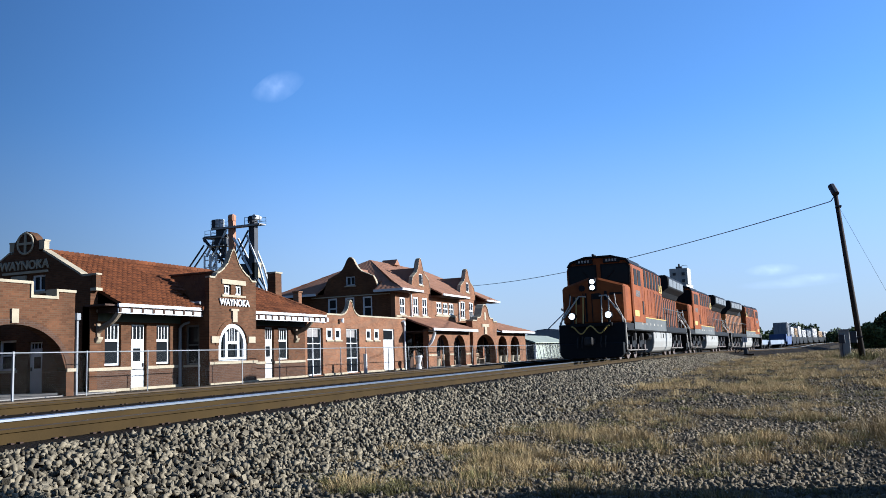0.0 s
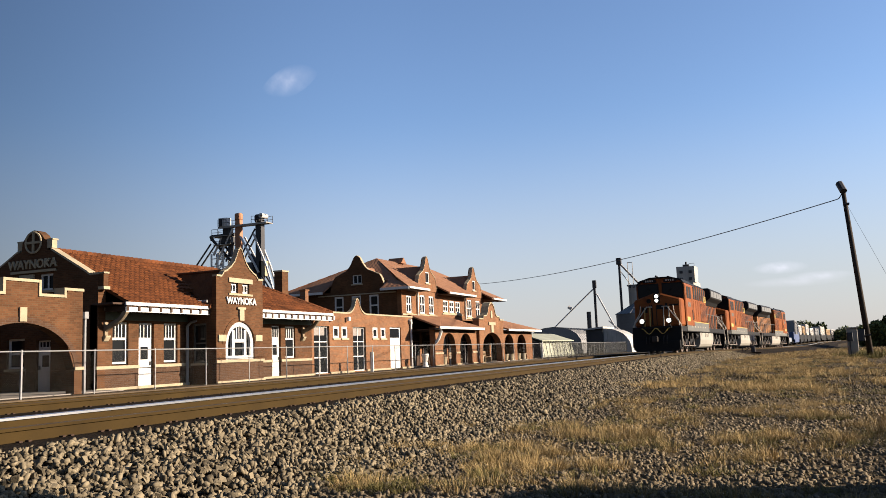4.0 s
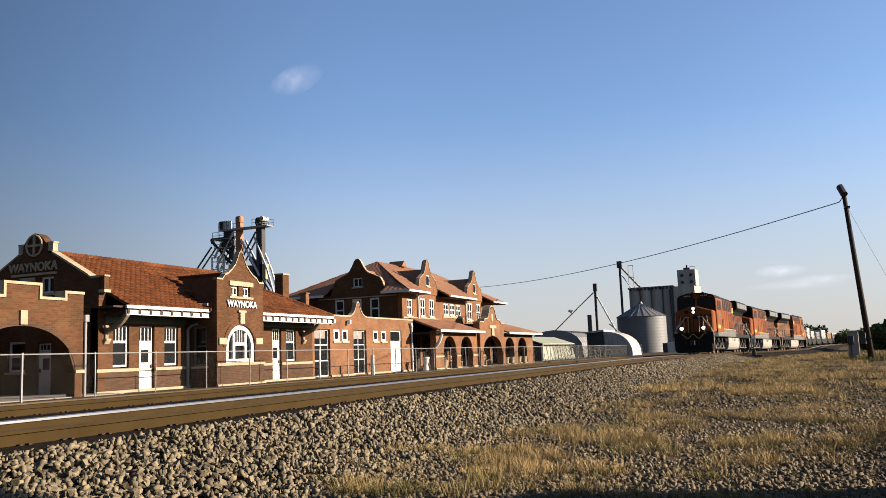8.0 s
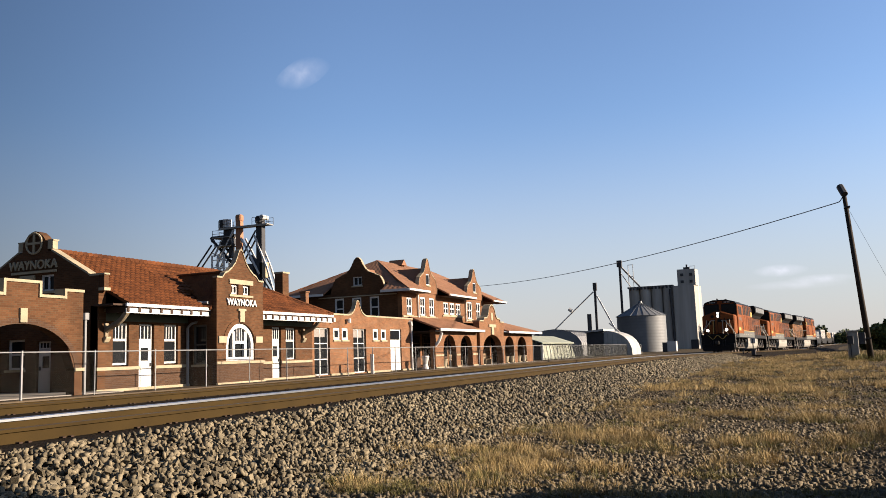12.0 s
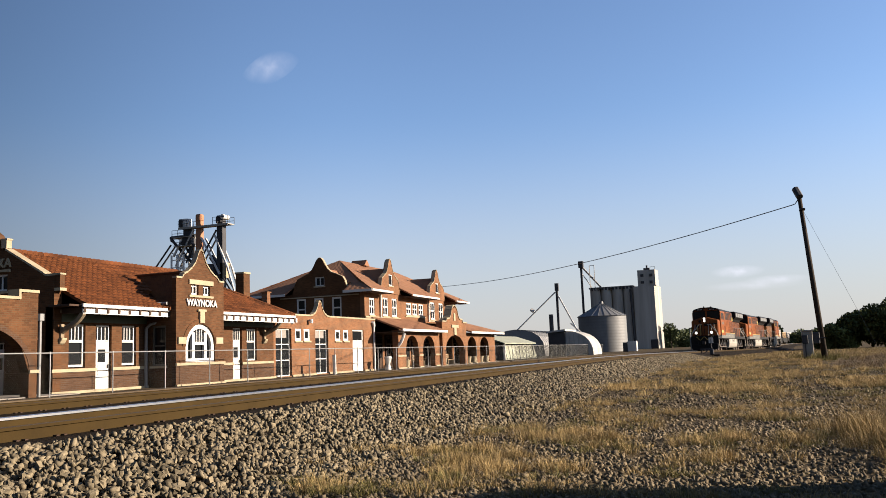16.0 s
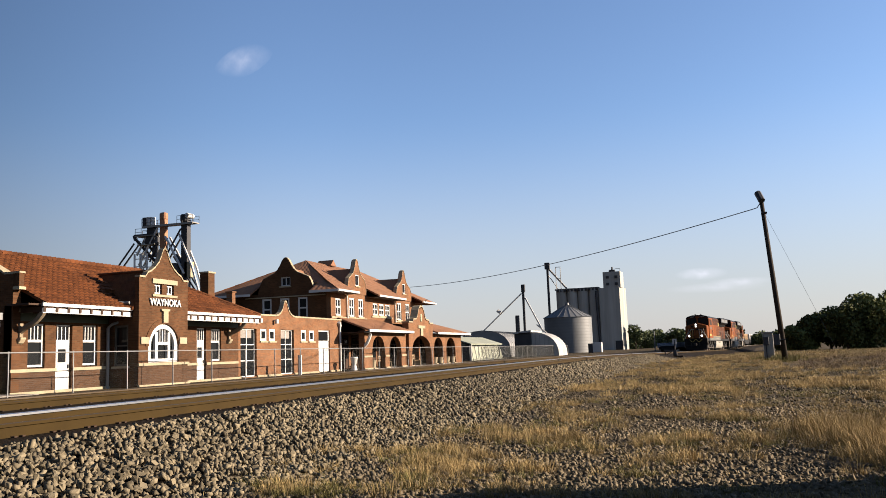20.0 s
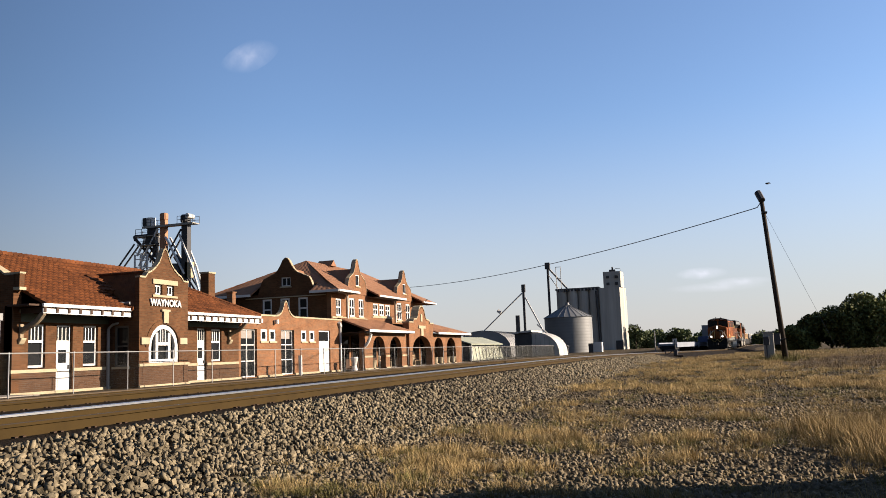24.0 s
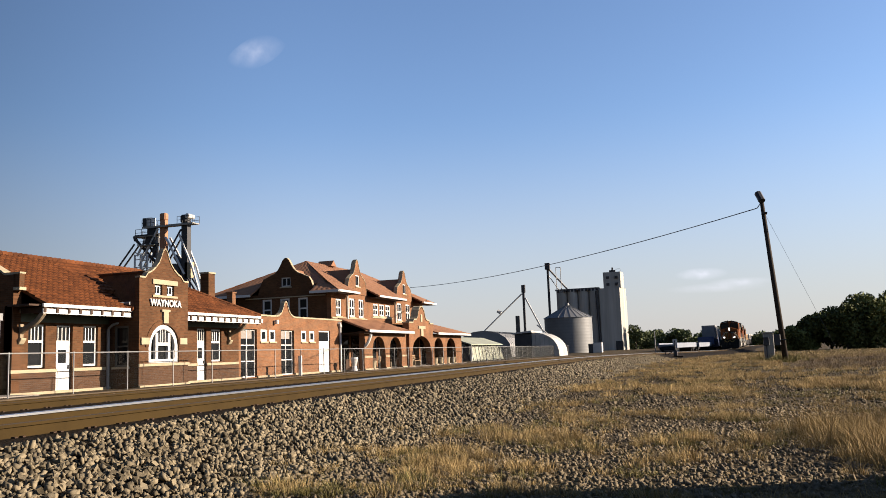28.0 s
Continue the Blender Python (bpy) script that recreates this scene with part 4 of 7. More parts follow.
# doors added in dark wood and glass, to put the porch's deep shade into colour
for u0, u1 in ((56.7, 58.6), (59.2, 61.1), (61.7, 63.6), (64.6, 66.8), (67.3, 69.7), (70.2, 72.4), (73.0, 75.0), (75.4, 76.9), (77.3, 79.2), (79.5, 81.1)):
    d = new("porch_door")
    d.parent = house
    mid = (u0 + u1) / 2
    part("frame", boxes((u0, u0 + 0.1, 27.1, 27.19, GZ + 0.05, 2.2), (u1 - 0.1, u1, 27.1, 27.19, GZ + 0.05, 2.2), (u0 + 0.1, u1 - 0.1, 27.1, 27.19, 2.08, 2.2), (u0 + 0.1, u1 - 0.1, 27.1, 27.19, 1.45, 1.55), (mid - 0.05, mid + 0.05, 27.1, 27.19, GZ + 0.05, 1.45)), DARKWOOD, d)
    each("leaf", boxes((u0 + 0.1, mid - 0.05, 27.13, 27.17, GZ + 0.05, 0.4), (mid + 0.05, u1 - 0.1, 27.13, 27.17, GZ + 0.05, 0.4)), DARKWOOD, d)
    each("pane", boxes((u0 + 0.1, mid - 0.05, 27.14, 27.16, 0.402, 1.45), (mid + 0.05, u1 - 0.1, 27.14, 27.16, 0.402, 1.45), (u0 + 0.1, u1 - 0.1, 27.14, 27.16, 1.55, 2.08)), GLASS, d)


def curved(c, half, z0, peak):
    w, h = half, peak - z0
    right = [(0.0, 1.0), (0.06, 0.98), (0.13, 0.91), (0.19, 0.80), (0.28, 0.67), (0.40, 0.57), (0.62, 0.49), (0.82, 0.41), (0.9, 0.28), (0.96, 0.12), (1.0, 0.0)]
    pts = [(c - w * u, z0 + h * v) for u, v in reversed(right)] + [(c + w * u, z0 + h * v) for u, v in right[1:]]
    return pts


for c, half in ((61.0, 1.95), (71.75, 2.1)):
    g = curved(c, half, 5.46, 8.2)
    bm = B()
    wall(bm, g, 5.452, [(c - 0.3, c + 0.45, 6.1, 7.0, 0)], HY - 0.06, HY + 0.3)
    part("front_gable", bm, BRICK_BRIGHT, house)
    window(house, c - 0.3, c + 0.45, 6.1, 7.0, HY - 0.06, inset=0.04)
    each("coping_stone", coping(g, HY - 0.06, HY + 0.2, "x", 0.06, 0.03), CREAM, house)
    bm = B()
    prism(bm, [(c - half * 0.95, 5.65), (c, 7.5), (c + half * 0.95, 5.65)], HY + 0.42, 30.5, "y")
    part("dormer_roof", bm, TILE_PALE, house)
SG = curved(30.0, 2.35, 5.5, 8.15)
bm = B()
wall(bm, SG, 5.452, [(29.6, 30.4, 6.0, 6.7, 0)], 56.2, 56.5, "y")
part("end_gable", bm, BRICK_X, house)
each("coping_stone", coping(SG, 56.26, 56.5, "y", 0.05, 0.02), CREAM, house)
window(house, 29.6, 30.4, 6.0, 6.7, 56.2, along="y", bars=(2, 1))
bm = B()
wall(bm, [(26.652, 5.45), (35.6, 5.45)], GZ, [(28.2, 29.0, 3.5, 5.1, 0), (29.7, 30.5, 4.0, 5.1, 0), (31.2, 32.0, 3.5, 5.1, 0)], 56.2, 56.55, "y")
part("end_wall", bm, BRICK_X, house)
for u0, u1, z0 in ((28.2, 29.0, 3.5), (29.7, 30.5, 4.0), (31.2, 32.0, 3.5)):
    window(house, u0, u1, z0, 5.1, 56.2, along="y", bars=(1, 2), inset=0.05, slim=1.5)
bm = B()
prism(bm, [(27.8, 5.7), (30.0, 7.4), (32.2, 5.7)], 56.62, 62.0, "x")
part("dormer_roof", bm, TILE_PALE, house)
bm = boxes((56.55, 77, 35.25, 35.6, GZ, 5.45), (76.65, 77.0, 26.66, 35.24, GZ, 5.45))
each("rear_wall", bm, BRICK_BRIGHT, house)
bm = boxes((56.25, 59.0, HY - 0.07, HY - 0.002, 3.44, 3.56), (59.1, 62.9, HY - 0.07, HY - 0.002, 3.44, 3.56), (64.0, 68.7, HY - 0.07, HY - 0.002, 3.70, 3.80), (69.5, 73.9, HY - 0.07, HY - 0.002, 3.44, 3.56))
each("sill_band", bm, CREAM, house, "cream stone sill band below the upper windows")
for x in (58.95, 69.35):
    part("downspout", tubes([((x, HY - 0.1, 3.4), (x, HY - 0.1, 5.3), 0.07)]), PAPER, house, "white downspout beside the gabled bay")
bm = boxes((56.12, 56.198, 26.7, 33.4, 5.16, 5.24))
part("string_course", bm, CREAM, house)
# hipped main roof
E0, E1, EYF, EYB, EZH, RZ = 55.2, 78.0, 25.2, 36.6, 5.45, 8.5
YM, ZM = 26.7, EZH + (RZ - EZH) * 1.5 / 5.7
roof_face(house, [(56.52, YM, ZM), (76.68, YM, ZM), (72.2, 30.9, RZ), (61.4, 30.9, RZ)], 10, 46, mat=TILE_PALE, lift=0.022)
# the eave stops at each front gable
for lo0, lo1, hi0, hi1 in ((E0, 59.02, 56.52, 59.02), (62.98, 69.62, 62.98, 69.62), (73.88, E1, 73.88, 76.68)):
    roof_face(house, [(lo0, EYF, EZH), (lo1, EYF, EZH), (hi1, YM, ZM), (hi0, YM, ZM)], 4, max(6, int((lo1 - lo0) * 2.2)), "eave_roof", TILE_PALE, 0.022)
XM, ZX = 56.7, EZH + (RZ - EZH) * 1.5 / 6.2
roof_face(house, [(XM, 34.89, ZX), (XM, 26.91, ZX), (61.4, 30.9, RZ)], 10, 20, mat=TILE_PALE, lift=0.003)
roof_face(house, [(E0, EYB, EZH), (E0, 32.45, EZH), (XM, 32.45, ZX), (XM, 34.89, ZX)], 4, 8, "eave_roof", TILE_PALE, 0.003)
roof_face(house, [(E0, 27.55, EZH), (E0, EYF, EZH), (XM, 26.91, ZX), (XM, 27.55, ZX)], 4, 5, "eave_roof", TILE_PALE, 0.003)
roof_face(house, [(E1, EYF, EZH), (E1, EYB, EZH), (72.2, 30.9, RZ)], 10, 20)
roof_face(house, [(E1, EYB, EZH), (E0, EYB, EZH), (61.4, 30.9, RZ), (72.2, 30.9, RZ)], 10, 30)
for u0, u1 in ((55.2, 59.0), (63.1, 69.4), (74.1, 78.0)):
    bm = boxes((u0, u1, EYF - 0.06, EYF + 0.05, EZH - 0.13, EZH + 0.02))
    part("gutter", bm, WHITE, house, "white painted gutter board")
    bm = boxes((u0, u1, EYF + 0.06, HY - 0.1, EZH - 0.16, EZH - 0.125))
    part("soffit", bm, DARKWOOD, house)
bm = boxes((E0 - 0.05, E0 + 0.04, EYF, 27.55, EZH - 0.16, EZH + 0.02), (E0 - 0.05, E0 + 0.04, 32.45, EYB, EZH - 0.16, EZH + 0.02))
each("side_gutter", bm, WHITE, house)
bm = B()
prism(bm, [(64.7, 8.35), (65.25, 8.86), (65.8, 8.35)], 30.2, 31.6, "y")
part("ridge_vent", bm, TILE_PALE, house, "small gabled ridge vent")
# porch with arches
bm = B()
wall(bm, [(56.35, 2.4), (65.29, 2.4)], GZ, [(57.9, 60.5, GZ, 0.9, 1.12), (61.4, 64.1, GZ, 0.9, 1.12)], PY, PY + 0.4)
wall(bm, [(71.71, 2.4), (81.5, 2.4)], GZ, [(72.6, 75.4, GZ, 0.9, 1.12), (76.4, 79.4, GZ, 0.9, 1.12)], PY, PY + 0.4)
each("arcade_wall", bm, BRICK_BRIGHT, house)
PG = [(65.3, 3.2), (66.3, 3.2), (66.45, 3.45), (67.2, 3.5), (67.5, 3.75), (67.75, 4.25), (68.1, 4.55), (68.5, 4.65), (68.9, 4.55), (69.25, 4.25), (69.5, 3.75), (69.8, 3.5), (70.55, 3.45), (70.7, 3.2), (71.7, 3.2)]
bm = B()
wall(bm, PG, GZ, [(65.95, 71.1, GZ, 0.7, 1.4)], PY - 0.25, PY + 0.3)
part("portal_gable", bm, BRICK_BRIGHT, house)
each("coping_stone", coping(PG, PY - 0.25, PY + 0.3, "x", 0.1, 0.06), CREAM, house)
bm = boxes((68.2, 68.8, PY - 0.33, PY - 0.252, 2.12, 2.75), (67.6, 69.4, PY - 0.33, PY - 0.252, 2.75, 3.0), (68.3, 68.7, PY - 0.3, PY - 0.252, 3.35, 4.0), (56.3, 57.88, PY - 0.05, PY - 0.002, 0.45, 0.58), (60.52, 61.38, PY - 0.05, PY - 0.002, 0.45, 0.58), (64.12, 65.28, PY - 0.05, PY - 0.002, 0.45, 0.58),
           (56.3, 57.88, PY - 0.08, PY - 0.002, GZ, GZ + 0.14), (60.52, 61.38, PY - 0.08, PY - 0.002, GZ, GZ + 0.14), (64.12, 65.28, PY - 0.08, PY - 0.002, GZ, GZ + 0.14))
each("trim_block", bm, CREAM, house)
roof_face(house, [(55.7, 23.1, 2.45), (65.25, 23.1, 2.45), (65.25, 26.28, 3.5), (57.2, 26.28, 3.5)], 9, 28, "porch_roof", TILE_PALE, 0.03)
roof_face(house, [(71.75, 23.1, 2.45), (82.6, 23.1, 2.45), (80.0, 26.28, 3.5), (71.75, 26.28, 3.5)], 9, 30, "porch_roof", TILE_PALE, 0.03)
for u0, u1 in ((55.7, 65.25), (71.75, 82.6)):
    bm = boxes((u0, u1, 23.04, 23.13, 2.28, 2.46))
    part("porch_gutter", bm, WHITE, house, "white painted gutter board")
    bm = boxes((u0 + 0.1, u1 - 0.1, 23.15, 27.18, 2.26, 2.30))
    part("porch_soffit", bm, DARKWOOD, house)
bracket(house, 56.5, 23.3, 24.2, 0.9, 2.15, WHITE)
bm = boxes((56.3, 82.0, PY - 0.3, 27.19, GZ - 0.05, GZ + 0.05))
part("porch_floor", bm, CONCRETE, house)
bm = boxes((81.2, 81.5, 24.21, 27.19, GZ, 2.255))
each("porch_end_wall", bm, BRICK_BRIGHT, house)


# ---- grain elevator ----
def grain_elevator():
    t = thing("grain_elevator", "tall pale concrete grain elevator with a headhouse", "grain elevator")
    cx = 285.0
    bm = B()
    for i in range(4):
        for j in range(2):
            tube(bm, (cx + 3.3 + 4.6 * j, 47.2 - 3.75 * i, -0.6), (cx + 3.3 + 4.6 * j, 47.2 - 3.75 * i, 20.6), 1.85, 28)
    each("silo", bm, ELEV, t)
    bm = boxes((cx + 1.6, cx + 11, 34.2, 49.2, 20.6, 21.1))
    part("silo_deck", bm, CONCRETE, t)
    bm = B()
    prism(bm, [(cx, 34.0), (cx + 0.5, 27.2), (cx + 9, 25.85), (cx + 9, 34.0)], -0.6, 20.5, "z")
    part("workhouse", bm, ELEV, t)
    bm = B()
    prism(bm, [(cx + 0.5, 32.4), (cx + 0.9, 26.7), (cx + 7, 26.2), (cx + 7, 32.4)], 20.502, 25.9, "z")
    part("headhouse", bm, ELEV, t)
    bm = B()
    for k in (0, 1):
        for z in (21.3, 23.6):
            y = 30.9 - 2.9 * k
            box(bm, cx + 0.45, cx + 0.95, y - 0.5, y + 0.5, z, z + 0.9)
    each("headhouse_window", bm, DARKSTEEL, t)
    bm = boxes((cx + 0.2, cx + 1.0, 27.0, 29.4, -0.6, 2.6))
    part("loading_door", bm, DARKSTEEL, t)
    bm = B()
    tube(bm, (cx - 0.4, 34.4, -0.6), (cx - 0.4, 34.9, 19.6), 0.38, 8)
    part("spout_pipe", bm, DARKSTEEL, t)
    bm = boxes((cx + 2.5, cx + 4.5, 28.5, 30.5, 25.9, 26.7))
    tube(bm, (cx + 3, 29.4, 26.7), (cx + 3, 29.4, 27.6), 0.3, 6)
    chain(bm, [(cx + 2, 26.7, 25.9), (cx + 2, 26.7, 26.9), (cx + 2, 28.4, 26.9)], 0.08, 5)
    part("roof_vent", bm, DARKSTEEL, t)
    bm = B()
    for i in range(12):
        box(bm, cx + 1.45, cx + 1.6, 34.6 + 1.2 * i, 35.3 + 1.2 * i, 20.0, 20.9)
    each("deck_opening", bm, DARKSTEEL, t)
    # grain leg beside it
    bm = boxes((cx - 1.2, cx - 0.5, 50.6, 51.3, -0.6, 28.6), (cx - 1.6, cx, 50.2, 51.8, 28.0, 30.2))
    part("grain_leg", bm, DARKSTEEL, t)
    bm = B()
    chain(bm, [(cx - 0.9, 50.8, 28.4), (cx + 3, 45.2, 21.2)], 0.32, 6)
    chain(bm, [(cx - 0.9, 50.8, 26.0), (cx + 3, 48.2, 21.2)], 0.14, 6)
    for y in (46.6, 48.2):
        tube(bm, (cx - 0.5, y, 20), (cx - 0.5, y, 28.6), 0.12, 5)
    for z in (24.5, 28.5):
        tube(bm, (cx - 0.5, 46.6, z), (cx - 0.5, 48.2, z), 0.1, 5)
    part("down_spout", bm, GALV, t)
    return t


grain_elevator()


def grain_bin(x, y, r, h, roof, label):
    t = thing("grain_bin", label, "grain bin", pose(x, y, -0.5))
    n, rows = 36, 12
    verts, faces = [], []
    for k in range(rows * 3 + 1):
        rr = r + 0.015 * math.sin(k * 2 * math.pi / 3)
        verts += [(rr * math.cos(2 * math.pi * i / n), rr * math.sin(2 * math.pi * i / n), h * k / (rows * 3)) for i in range(n)]
    for k in range(rows * 3):
        for i in range(n):
            faces.append((k * n + i, k * n + (i + 1) % n, (k + 1) * n + (i + 1) % n, (k + 1) * n + i))
    shell = soup("bin_wall", verts, faces, BINSTEEL, t)
    for p in shell.data.polygons:
        p.use_smooth = True
    bm = B()
    tube(bm, (0, 0, h), (0, 0, h + roof), r + 0.25, 24, 0.5)
    tube(bm, (0, 0, h + roof), (0, 0, h + roof + 0.6), 0.55, 12, 0.4)
    part("bin_roof", bm, BINSTEEL, t)
    bm = B()
    for i in range(24):
        a = 2 * math.pi * i / 24
        tube(bm, ((r + 0.2) * math.cos(a), (r + 0.2) * math.sin(a), h + 0.06), (0.5 * math.cos(a), 0.5 * math.sin(a), h + roof + 0.05), 0.05, 4)
    each("roof_rib", bm, BINSTEEL, t)
    return t


grain_bin(195, 30.8, 5.5, 8.2, 2.9, "round corrugated steel grain bin with conical roof")

# slender augers and hoppers by the sheds
def auger_tower():
    t = thing("auger_tower", "thin dark grain leg with slanting spouts", "grain leg", pose(150, 31.6, -0.5))
    part("leg", boxes((-0.18, 0.18, -0.2, 0.2, 0, 12.4)), DARKSTEEL, t)
    part("leg_head", boxes((-0.3, 0.3, -0.35, 0.3, 11.6, 13.0)), DARKSTEEL, t)
    bm = B()
    tube(bm, (0, 0.3, 11.4), (0, 8.4, 4.3), 0.13, 6)
    tube(bm, (0, 4.4, 8.1), (0, 5.0, 8.5), 0.36, 6)
    tube(bm, (0, -0.3, 10.6), (0, -3.4, 4.2), 0.14, 6)
    tube(bm, (0, -2.2, 5.6), (0, -6.2, 2.0), 0.13, 6)
    each("spout", bm, PAPER, t)
    part("hopper", tubes([((0, 1.3, 4.4), (0, 1.3, 7.4), 0.4)]), DARKSTEEL, t)
    return t


auger_tower()


def half_round(name, label, x0, x1, y0, y1, h, mat, back=0.6):
    t = thing(name, label, "shed")
    n = 10
    c, r = (y0 + y1) / 2, abs(y1 - y0) / 2
    poly = [(c + r * math.cos(math.pi * i / n), -0.5 + h * math.sin(math.pi * i / n) ** back) for i in range(n + 1)]
    bm = B()
    prism(bm, poly, x0, x1, "x")
    part("shell", bm, mat, t)
    bm = B()
    for k in range(int((x1 - x0) / 1.4)):
        for (a, b), (p, q) in zip(poly, poly[1:]):
            tube(bm, (x0 + k * 1.4, a, b + 0.02), (x0 + k * 1.4, p, q + 0.02), 0.05, 4)
    each("rib", bm, mat, t)
    return t


half_round("quonset_hut", "grey half-round metal hut behind a fence", 138, 160, 41.5, 31.6, 4.6, GALV)
# white shed with a rounded flank
def white_shed():
    t = thing("storage_shed", "white metal shed with a dark end and a sloping round roof", "shed")
    bm = B()
    flank = [(26.0, 3.3)] + [(26.0 - 4.2 * math.sin(math.pi / 2 * i / 8), -0.5 + 3.8 * math.cos(math.pi / 2 * i / 8) ** 0.8) for i in range(1, 8)] + [(21.8, -0.5), (26.0, -0.5)]
    prism(bm, flank, 128, 136, "x")
    part("round_flank", bm, SHEDWHITE, t)
    part("end_bay", boxes((127.6, 136, 26.02, 28.6, -0.5, 3.1)), DARKSTEEL, t)
    bm = B()
    prism(bm, [(28.8, 3.1), (28.8, 3.35), (25.9, 3.6), (25.9, 3.3)], 127.3, 136.2, "x")
    part("end_roof", bm, SHEDWHITE, t)
    bm = B()
    for k in range(6):
        tube(bm, (127.98, 25.4 - 0.7 * k, -0.5), (127.98, 25.4 - 0.7 * k, 2.9 - 0.1 * k * k), 0.04, 4)
    each("wall_rib", bm, GALV, t)


white_shed()


def greenhouse():
    t = thing("lean_to_shed", "low pale green metal lean-to shed with a shallow roof", "shed")
    bm = B()
    prism(bm, [(29.0, -0.5), (29.0, 1.9), (27.3, 1.38), (27.0, -0.5)], 96.4, 111.0, "x")
    part("shed_body", bm, GREENHOUSE, t)
    bm = B()
    prism(bm, [(29.5, 2.42), (29.5, 2.5), (26.75, 1.55), (26.75, 1.43), (28.4, 2.02)], 95.8, 111.6, "x")
    part("shed_roof", bm, GREENHOUSE, t)
    # shade of the end wall, put on as a dark sheet
    part("shed_doorway", boxes((96.3, 96.39, 27.15, 28.6, -0.5, 1.42)), DARKSTEEL, t, "dark sheet painting the shade on the end wall")
    each("corner_post", boxes((96.2, 96.4, 28.62, 28.9, -0.5, 1.95), (96.25, 96.4, 26.86, 27.1, -0.5, 1.4)), PAPER, t)
    bm = B()
    for k in range(9):
        tube(bm, (97.5 + 1.6 * k, 26.97, -0.5), (97.5 + 1.6 * k, 27.26, 1.38), 0.05, 4)
    each("wall_rib", bm, PAPER, t)
    bm = B()
    prism(bm, [(111.02, -0.5), (113.2, -0.5), (111.02, 1.35)], 27.05, 28.8, "y")
    part("end_flare", bm, GREENHOUSE, t, "sloping pale end sheet")


greenhouse()
t = thing("utility_box", "white boxy cabinet beside the elevator track", "cabinet", pose(170, 21.0, -0.5))
part("cabinet_body", boxes((-1, 1, -0.75, 1.0, 0.1, 2.1)), PAPER, t, bevel=0.03)
part("cabinet_side", boxes((-1.05, 1.0, 1.0, 1.9, 0.0, 1.9)), DARKSTEEL, t)

# ---- tall grain tower behind the depot ----
def leg_tower():
    t = thing("grain_leg_tower", "tall steel grain-leg tower with catwalks and spouts", "grain tower", pose(110, 80, -0.5))
    part("orange_leg", boxes((-0.4, 0.4, -0.66, 0.24, 0, 23.6)), RUSTSTEEL, t, "rust-orange elevator leg")
    part("dark_leg", boxes((-0.5, 0.5, -4.75, -3.7, 0, 23.0)), DARKSTEEL, t, "dark elevator leg")
    part("leg_head", boxes((-0.5, 0.5, -0.78, 0.36, 23.3, 24.5)), RUSTSTEEL, t, bevel=0.2)
    part("leg_head", boxes((-0.7, 0.7, -4.75, -3.5, 22.6, 23.9)), DARKSTEEL, t, bevel=0.25)
    part("head_motor", tubes([((-0.8, -4.9, 23.6), (0.8, -4.9, 23.6), 0.38)], 12), PAPER, t, "pale drum motor")
    bm = boxes((-0.9, 0.9, -6.0, 3.2, 22.35, 22.5), (-0.92, -0.86, -6.0, 3.2, 22.18, 22.349), (-1.0, 1.0, 1.1, 4.4, 20.9, 21.02), (-1.0, 1.0, 0.8, 4.0, 19.5, 19.6))
    each("catwalk", bm, SILVER, t, "pale grating catwalk")
    bm = B()
    for y0, y1, z in ((-6.0, -3.2, 22.5), (0.8, 3.2, 22.5), (1.1, 4.4, 21.02), (0.8, 4.0, 19.6)):
        for x in (-0.88, 0.88):
            for up in (0.55, 1.1):
                tube(bm, (x, y0, z + up), (x, y1, z + up), 0.04, 4)
            for k in range(4):
                y = y0 + (y1 - y0) * k / 3
                tube(bm, (x, y, z), (x, y, z + 1.1), 0.04, 4)
    each("guard_rail", bm, DARKSTEEL, t)
    pale, dark = B(), B()
    for a in (-0.6, 0.6):
        for p, q in (((0.5, 22.0), (3.9, 16.4)), ((-0.9, 20.6), (-4.3, 14.6)), ((2.6, 20.8), (4.3, 18.0)), ((-3.4, 20.8), (-5.7, 15.6)), ((-5.7, 15.6), (-6.9, 11.8))):
            tube(pale, (a, *p), (a, *q), 0.19, 5)
        for p, q in (((-3.7, 21.6), (-0.8, 17.2)), ((4.8, 19.9), (8.0, 16.2)), ((0.4, 19.8), (1.9, 16.8)), ((-4.9, 14.0), (-7.2, 10.5))):
            tube(dark, (a, *p), (a, *q), 0.15, 5)
    each("brace", pale, PAPER, t)
    each("dark_brace", dark, DARKSTEEL, t)
    bm = B()
    for p, q, r in (((0.9, 21.2), (5.4, 21.25), 0.24), ((5.45, 21.3), (5.2, 20.6), 0.3), ((5.4, 20.9), (1.0, 16.4), 0.24), ((3.4, 20.2), (0.9, 17.4), 0.2), ((1.6, 19.4), (0.8, 16.6), 0.22), ((-2.2, 17.6), (-3.4, 16.0), 0.5)):
        tube(bm, (0.3, *p), (0.3, *q), r, 7)
    each("spout", bm, DARKSTEEL, t)
    bm = boxes((-0.7, 0.7, 1.0, 2.9, 19.7, 20.85), (-0.5, 0.5, 1.2, 2.5, 21.1, 22.3), (-0.45, 0.45, 1.0, 1.6, 17.6, 19.4))
    each("distributor", bm, DARKSTEEL, t, "", 0.08)
    part("distributor_cap", tubes([((0, 2.2, 22.6), (0, 2.2, 23.9), 0.75)], 10), PAPER, t)
    part("cap_box", boxes((-0.6, 0.6, 2.7, 3.3, 22.6, 23.9)), DARKSTEEL, t)
    # white lattice stair tower
    bm = B()
